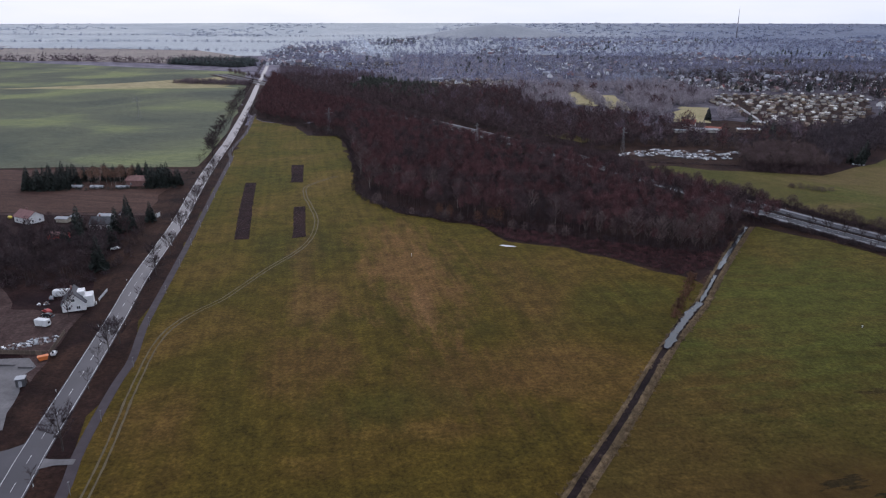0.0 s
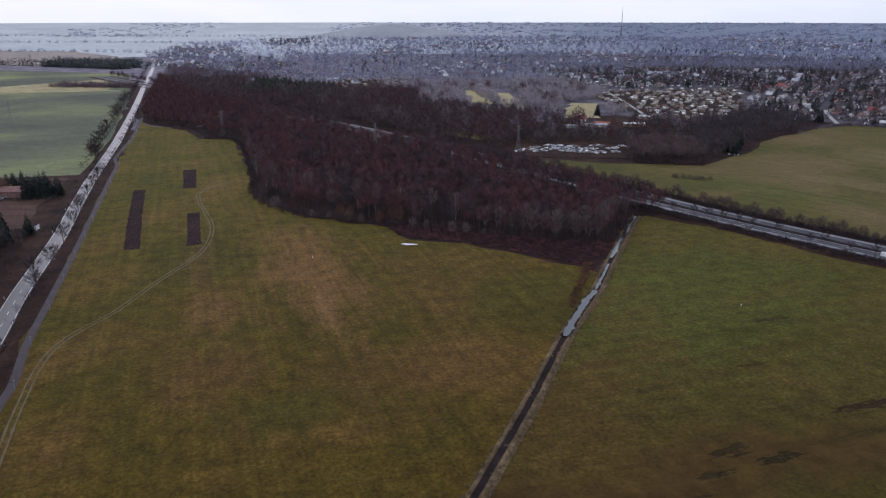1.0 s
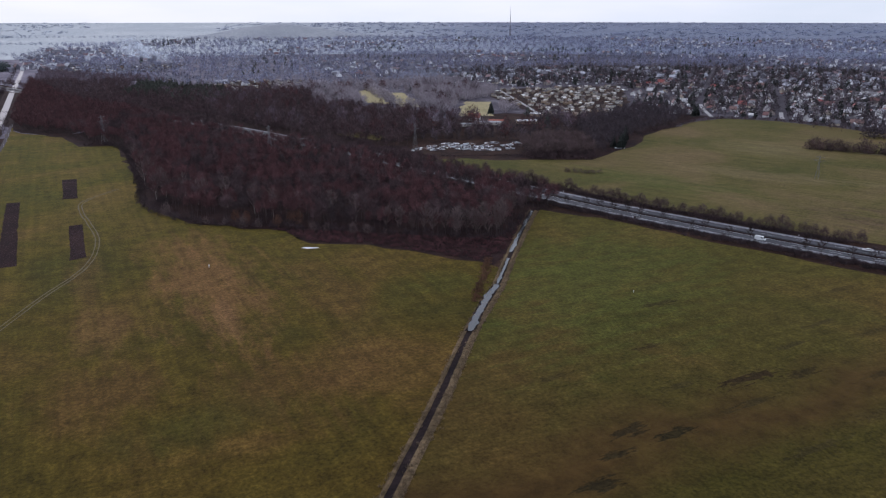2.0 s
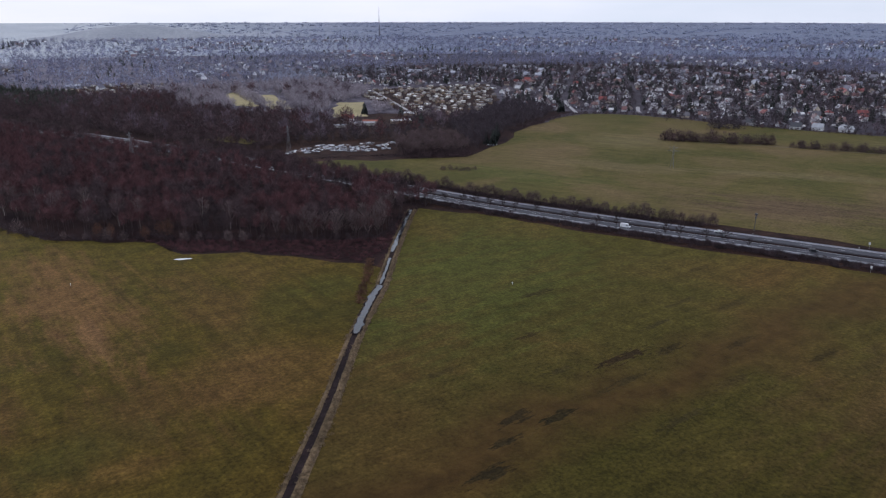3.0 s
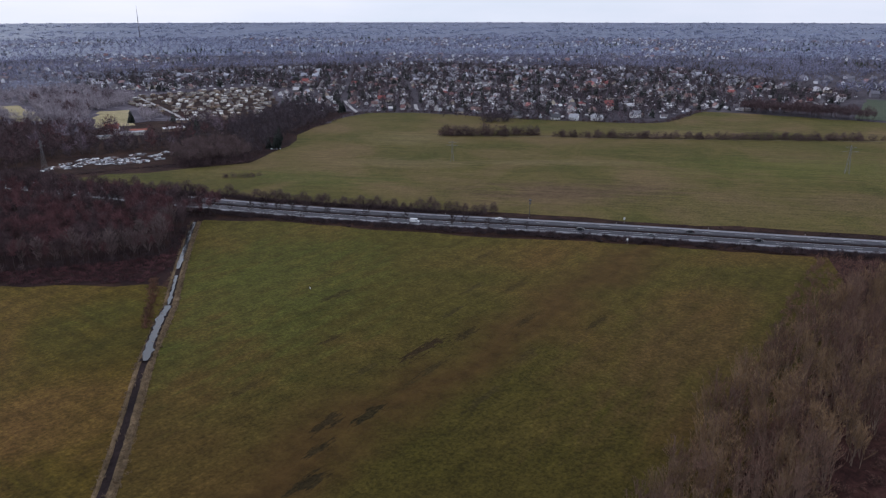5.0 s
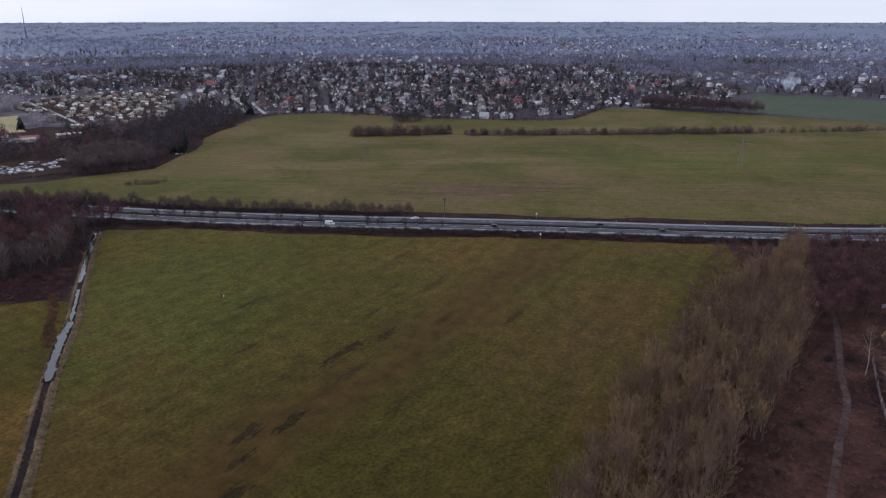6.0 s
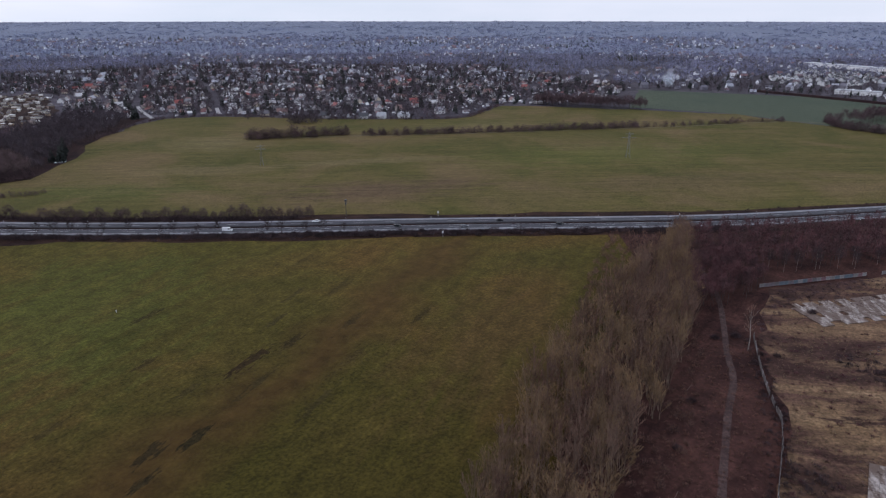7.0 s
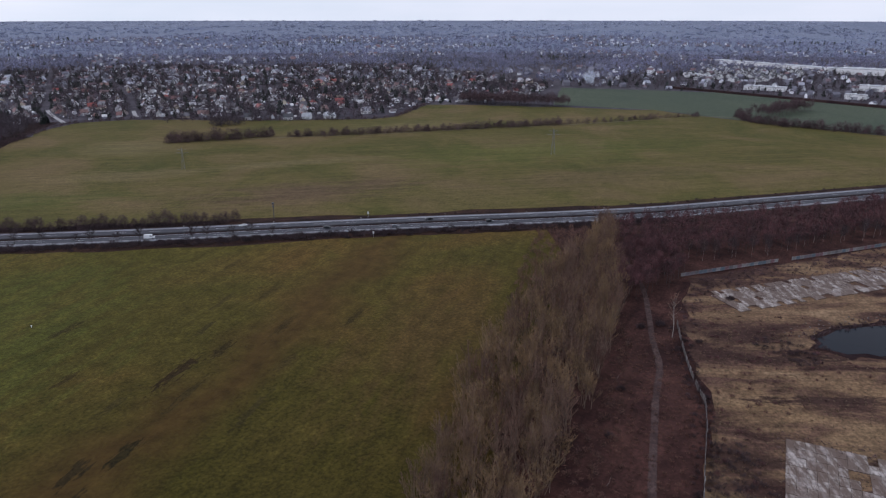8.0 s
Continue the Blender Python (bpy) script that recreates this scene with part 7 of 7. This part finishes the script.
for x, y, l in ((-142, 217.7, 6), (-134.5, 215.8, 5)):
    b = tagged(new("concrete_beam"), "long pale concrete beam lying on the lot", "beam", "concrete beams")
    bm = boxes((0, 0, 0, 0.6, l, 0.5))
    bmesh.ops.bevel(bm, geom=bm.edges[:], offset=0.06, segments=1, affect="EDGES")
    part("beam", bm, M["concrete"], b)
    b.matrix_basis = pose(x, y, 0.15, 0, 0, 88)


def fence(name, line, spacing, high, panel_mat, post_mat, label, lean=2.0, seed=1, gap=0.0, thick=0.12, cap=False):
    """A fence of single panels between posts along a line; panels and posts share their meshes."""
    root = tagged(new(name), label, "fence")
    c, side, fwd = along(line, spacing)
    r = np.random.default_rng(seed)
    bm = boxes((0, 0, 0.05, thick, spacing - 0.16, high))
    bmesh.ops.bevel(bm, geom=[e for e in bm.edges if e.calc_length() > 0.3], offset=0.02, segments=1, affect="EDGES")
    pm = bpy.data.meshes.new("panel")
    bm.to_mesh(pm)
    bm.free()
    pm.materials.append(panel_mat)
    bm = boxes((0, 0, 0, 0.16, 0.16, high + 0.2))
    qm = bpy.data.meshes.new("post")
    bm.to_mesh(qm)
    bm.free()
    qm.materials.append(post_mat)
    for k in range(len(c) - 1):
        a = math.degrees(math.atan2(-fwd[k][0], fwd[k][1]))
        piece("post", qm, root, pose(c[k][0], c[k][1], 0.1, r.normal(0, lean), r.normal(0, lean), a))
        if r.uniform() >= gap:
            mid = (c[k] + c[k + 1]) / 2
            piece("panel", pm, root, pose(mid[0], mid[1], 0.1, r.normal(0, lean * 0.4), r.normal(0, lean), a))
    return root


fence("board_fence", [(-152, 226.5), (-142, 226), (-131.8, 225.2)], 2.0, 1.6, M["timber"], M["timber"], "dark timber board fence round the yard", 1.0, 2)
fence("board_fence", [(-131.5, 225.5), (-133, 235), (-134.8, 245)], 2.0, 1.6, M["timber"], M["timber"], "dark timber board fence round the yard", 1.0, 3)
fence("garden_fence", [(-135, 270), (-136, 278), (-137, 288)], 2.0, 1.2, M["white"], M["timber"], "pale garden fence beside the white house", 1.5, 4, 0.2)

red_house = house("plot_house", 9.5, 13, 3.6, 3.0, M["white_wall"], M["mauve_roof"], "pale house with a faded red roof", "gable", True)
red_house.matrix_basis = pose(-228, 397, 0.1, 0, 0, 60)
barn = house("barn", 8.5, 13, 3.2, 3.0, M["wall"], M["slate"], "long pale barn with a dark slate roof", "gable", True, "barn")
barn.matrix_basis = pose(-179, 383, 0.1, 0, 0, 88)
pink = house("shed", 5, 10, 2.4, 0.9, M["red_paint"], M["mauve_roof"], "low red shed with a faded roof", "gable", False, "shed", "sheds")
pink.matrix_basis = pose(-195, 364, 0.1, 0, 0, 84)
for x, y, w, l, t in ((-208, 396, 4, 7, 80), (-202, 399, 3, 6, 60), (-186, 402, 4, 8, 85), (-176, 404, 3, 5, 80)):
    s = house("shed", w, l, 2.2, 0.7, M["hut_wall"], M["grey_roof"], "small shed with a pale sheet roof", "gable", False, "shed", "sheds")
    s.matrix_basis = pose(x, y, 0.1, 0, 0, t)
ruin = house("farm_house", 9, 17, 4.0, 2.6, M["brick"], M["brick"], "old red brick farm house with worn roof", "gable", True)
ruin.matrix_basis = pose(-199, 489, 0.1, 0, 0, 80)
for x, y, l in ((-240, 482, 7), (-226, 481, 8), (-208, 480, 8)):
    s = house("greenhouse", 2.2, l, 1.1, 0.6, M["grey_roof"], M["grey_roof"], "low grey greenhouse beside the farmstead", "gable", False, "greenhouse", "greenhouses")
    s.matrix_basis = pose(x, y, 0.1, 0, 0, 88)
board = tagged(new("sign_board"), "white sign board standing by the lane", "sign")
part("board", boxes((0, 0, 1.0, 0.12, 5.0, 2.4)), M["white"], board)
for s in (-2, 2):
    part("post", boxes((0.2, s, 0, 0.15, 0.15, 3.4)), M["timber"], board)
board.matrix_basis = pose(-155.8, 401, 0.1, 0, 0, -10)

# slim posts along the cycle path
post = tagged(new("path_post"), "slim grey lamp post beside the cycle path", "post", "path posts")
part("pole", boxes((0, 0, 0, 0.12, 0.12, 3.4)), M["steel"], post)
part("lantern", boxes((0, 0.15, 3.403, 0.35, 0.7, 0.18)), M["dark_steel"], post, "dark lamp head")
c, side, _ = along(PATH_LINE[2:], 34.0)
for k, (p, s) in enumerate(zip(c, side)):
    m = pose(p[0] + s[0] * 2.0, p[1] + s[1] * 2.0, 0.12)
    if k:
        copy_thing(post, m)
    else:
        post.matrix_basis = m
marker = tagged(new("marker_post"), "short white roadside marker post", "post", "marker posts")
part("shaft", boxes((0, 0, 0, 0.14, 0.14, 0.9)), M["white"], marker)
part("band", boxes((0, 0, 0.9, 0.145, 0.145, 0.14)), M["rubber"], marker, "black band")
spots = []
for line, off in ((ROAD[3:10], (-4.8, 4.8)), (HIGHWAY[8:16], (-13.4, 13.4))):
    c, side, _ = along(line, 50.0)
    spots += [tuple(p + s * o) for p, s in zip(c, side) for o in off]
for k, (x, y) in enumerate(spots):
    if k:
        copy_thing(marker, pose(x, y, 0.14))
    else:
        marker.matrix_basis = pose(x, y, 0.14)

# ---------------------------------------------------------------- power line and highway fittings


def pylon(x, y, high, turn):
    root = tagged(new("pylon"), "slender grey lattice power pylon standing in the field", "pylon", "power pylons")
    bm = bmesh.new()
    levels = [0, high * 0.3, high * 0.55, high * 0.75, high * 0.9, high]
    half = [high * 0.075, high * 0.05, high * 0.033, high * 0.025, high * 0.018, 0.1]

    def strut(a, b, r):
        d = Vector(b) - Vector(a)
        bmesh.ops.create_cone(bm, cap_ends=False, segments=4, radius1=r, radius2=r, depth=d.length, matrix=Matrix.Translation((Vector(a) + Vector(b)) / 2) @ d.to_track_quat("Z", "Y").to_matrix().to_4x4())

    for i in range(5):
        p = [(sx * half[i], sy * half[i], levels[i]) for sx, sy in ((-1, -1), (1, -1), (1, 1), (-1, 1))]
        q = [(sx * half[i + 1], sy * half[i + 1], levels[i + 1]) for sx, sy in ((-1, -1), (1, -1), (1, 1), (-1, 1))]
        for k in range(4):
            strut(p[k], q[k], 0.07)
            strut(p[k], q[(k + 1) % 4], 0.035)
            strut(p[(k + 1) % 4], q[k], 0.035)
    part("lattice", bm, M["pylon"], root)
    for z, w in ((high * 0.78, high * 0.26), (high * 0.92, high * 0.18)):
        bm = bmesh.new()
        for s in (-1, 1):
            strut((0, 0, z + 0.6), (s * w, 0, z), 0.08)
            strut((0, 0, z - 0.6), (s * w, 0, z), 0.08)
        part("cross_arm", bm, M["pylon"], root)
    root.matrix_basis = pose(x, y, 0.1, 0, 0, turn)


for x, y, h, t in ((415, 393, 17, -50), (588, 146, 22, -61), (45, 606, 26, 60), (168, 591, 24, 45), (-96, 717, 26, 60), (-328, 826, 26, 60)):
    pylon(x, y, h, t)

rail = tagged(new("guard_rail"), "steel guard rail along the highway median", "guard rail")
piece("rail", ribbon_mesh("rail", HIGHWAY[5:17], [(-0.6, 0.75), (-0.62, 1.05), (-0.5, 1.05)], M["dark_steel"], 10), rail)
piece("rail", ribbon_mesh("rail", HIGHWAY[5:17], [(0.5, 1.05), (0.62, 1.05), (0.6, 0.75)], M["dark_steel"], 10), rail)
c, side, _ = along(HIGHWAY[8:16], 4.0)
pm = mesh_of("rail_post", [(sx * 0.06, sy * 0.06, z) for z in (0.2, 1.04) for sx, sy in ((-1, -1), (1, -1), (1, 1), (-1, 1))], [(0, 1, 5, 4), (1, 2, 6, 5), (2, 3, 7, 6), (3, 0, 4, 7), (4, 5, 6, 7)], [M["dark_steel"]])
for p, s in zip(c, side):
    piece("rail_post", pm, rail, pose(p[0], p[1], 0.2))
grown("median_shrubs", SCRUB, along(HIGHWAY[5:17], 2.2)[0], [M["bark"], M["twig_dark"]], "low dark shrubs on the highway median", "hedge", scale=(0.25, 0.5), seed=140)

sign = tagged(new("sign_mast"), "dark mast with round camera heads by the highway", "mast")
part("mast", boxes((0, 0, 0, 0.25, 0.25, 9)), M["dark_steel"], sign)
part("head", boxes((0, 0, 7.2, 0.9, 0.9, 0.9)), M["dark_steel"], sign)
part("head", boxes((0, 0, 9.003, 1.1, 1.1, 1.0)), M["dark_steel"], sign)
sign.matrix_basis = pose(327, 245, 0.2)
for x, y in ((318, 174), (352, 196)):
    g = tagged(new("road_sign"), "small white road sign on a post", "sign", "road signs")
    part("post", boxes((0, 0, 0, 0.12, 0.12, 2.2)), M["steel"], g)
    part("plate", boxes((0, 0, 2.203, 0.08, 0.9, 1.2)), M["white"], g)
    g.matrix_basis = pose(x, y, 0.25, 0, 0, 30)
for x, y in ((-7, 330), (165, 240)):
    g = tagged(new("field_marker"), "tiny pale marker stake in the meadow", "stake", "marker stakes")
    part("stake", boxes((0, 0, 0, 0.15, 0.15, 0.8)), M["white"], g)
    part("cap", boxes((0, 0, 0.803, 0.35, 0.35, 0.2)), M["white"], g)
    g.matrix_basis = pose(x, y, 0.1)

# ---------------------------------------------------------------- wasteland
ribbon("dirt_track", [(60, -2), (120, 3), (155, 7.2), (200, 12), (227, 14), (248, 19), (300, 30), (340, 46)], [(-1.1, 0.13), (-0.8, 0.18), (-0.3, 0.22), (0.3, 0.22), (0.8, 0.18), (1.1, 0.13)], M["dirt"], "pale trodden dirt track", "track", 3, 0.06)
sheet("pond", [(264, -37), (272, -37.5), (285, -46), (295, -60), (304, -78), (312, -96), (296, -100), (280, -84), (268, -62), (263, -47)], 0.20, M["pond"], "small pond on the wasteland reflecting the sky", "pond", step=4, amount=0.8)
sheet("pond_rim", [(262, -35), (273, -35), (287, -44), (298, -59), (308, -77), (316, -98), (294, -103), (277, -85), (265, -63), (260, -46)], 0.15, M["litter"], "dark muddy rim of the pond", "ground", step=4, amount=1.2)
sheet("rubble_patch", [(262, -20), (290, -33), (330, -70), (400, -150), (380, -160), (310, -96), (300, -60), (284, -40)], 0.14, M["waste"], "rubble strewn ground beside the pond", "ground", step=6, amount=1.5)
fence("panel_fence", [(100, -8), (160, -4.7), (202.3, -2.6), (215.6, 0.8), (234.5, 5.9), (266.6, 12.4)], 2.4, 1.7, M["old_panel"], M["old_panel"], "leaning old concrete panel fence", 3.5, 5, 0.06)
fence("graffiti_wall", [(320.7, 15.8), (361.2, -26.5)], 2.5, 1.7, M["panel"], M["panel"], "painted pale concrete panel wall", 0.6, 6)
fence("graffiti_wall", [(366, -32), (383.2, -50.2), (409.5, -77.6), (470, -140), (520, -192)], 2.5, 1.7, M["panel"], M["panel"], "painted pale concrete panel wall", 0.6, 7)


def slab_mesh(w, l, seed):
    """A worn concrete slab with chipped corners."""
    r = np.random.default_rng(seed)
    bm = bmesh.new()
    ring = [(sx * w / 2 * r.uniform(0.95, 1.0), sy * l / 2 * r.uniform(0.96, 1.0)) for sx, sy in ((-1, -1), (0.1, -1), (1, -1), (1, 0.2), (1, 1), (-0.2, 1), (-1, 1), (-1, -0.1))]
    top = [bm.verts.new((x, y, 0.22)) for x, y in ring]
    bot = [bm.verts.new((x * 1.01, y * 1.01, -0.05)) for x, y in ring]
    bm.faces.new(top)
    for k in range(8):
        j = (k + 1) % 8
        bm.faces.new((bot[k], bot[j], top[j], top[k]))
    me = bpy.data.meshes.new("slab")
    bm.to_mesh(me)
    bm.free()
    me.materials.append(M["slab"])
    return me


def paving(origin, turn, nu, nv, w, l, miss, label, seed):
    root = tagged(new("concrete_paving"), label, "paving", kind="structure")
    r = np.random.default_rng(seed)
    kinds = [slab_mesh(w, l, seed * 10 + k) for k in range(4)]
    for i in range(nu):
        for j in range(nv):
            edge = min(i, nu - 1 - i) == 0
            if r.uniform() < (0.16 if edge else 0.05) or noise.noise((i * 0.5, j * 0.45, seed)) < miss - 0.12 * (not edge):
                continue
            piece("slab", kinds[int(r.integers(0, 4))], root, pose(i * w, j * l, r.uniform(0.0, 0.06), r.normal(0, 1.1), r.normal(0, 1.1), r.normal(0, 1.3) + 180 * int(r.integers(0, 2))))
    root.matrix_basis = pose(origin[0], origin[1], 0.13, 0, 0, turn)
    return root


paving((304, 2), 222, 6, 49, 3.7, 2.6, -0.42, "broken rows of weathered concrete slabs", 3)
paving((150, -24), -92, 22, 11, 2.5, 4.4, -0.30, "stained concrete slabs of a demolished hall", 4)
for k, (x, y) in enumerate(((155.4, 18.4), (212, 26))):
    g = tagged(new("dead_sapling"), "pale dead sapling leaning over", "tree", "dead saplings")
    (tv, tf), (cv, cf) = tree_parts(bare_tree(150 + k, 5.0, 0.9, 5, 20, 0.04, 0.07, 0.4, 1.0))
    piece("trunk", mesh_of("trunk", tv, tf, [M["pale_bark"]]), g)
    piece("crown", mesh_of("crown", cv, cf, [M["twig_grey"]]), g)
    g.matrix_basis = pose(x, y, 0.1, 18, -20, 0)
track_bush = planted("track_bush", shrub(155, 3.0, 2.6, 260, 0.1), M["bark"], M["twig_dark"], "dark bush beside the dirt track", "bush", "bushes by the track")
set_out(track_bush, [(257, 24.4), (206, 23.5), (252, 3), (262, 18), (178, 22), (300, -6)], 39, (0.6, 1.1))
c, side, _ = along([(262, -40), (272, -36), (286, -45), (297, -60), (306, -78), (314, -97)], 1.6)
grown("pond_reeds", REEDS, np.concatenate([c + rng.normal(0, 1.6, c.shape) for _ in range(3)]), [M["bark"], M["twig_hedge"]], "dark reeds round the pond", "reed", scale=(0.7, 1.5), seed=195)
rubble = tagged(new("rubble"), "scattered pale concrete rubble on the wasteland", "rubble", kind="stuff")
r = np.random.default_rng(160)
bm = bmesh.new()
for x, y in scatter([(258, -14), (290, -36), (312, -66), (330, -80), (300, -60), (268, -30)], 3.2, seed=161):
    s = r.uniform(0.15, 0.5)
    bmesh.ops.create_cube(bm, size=1.0, matrix=Matrix.Translation((x, y, 0.2)) @ Euler(tuple(r.uniform(0, 3, 3))).to_matrix().to_4x4() @ Matrix.Diagonal((s, s * 1.6, s * 0.6, 1)))
part("rubble_pieces", bm, M["rubble"], rubble)
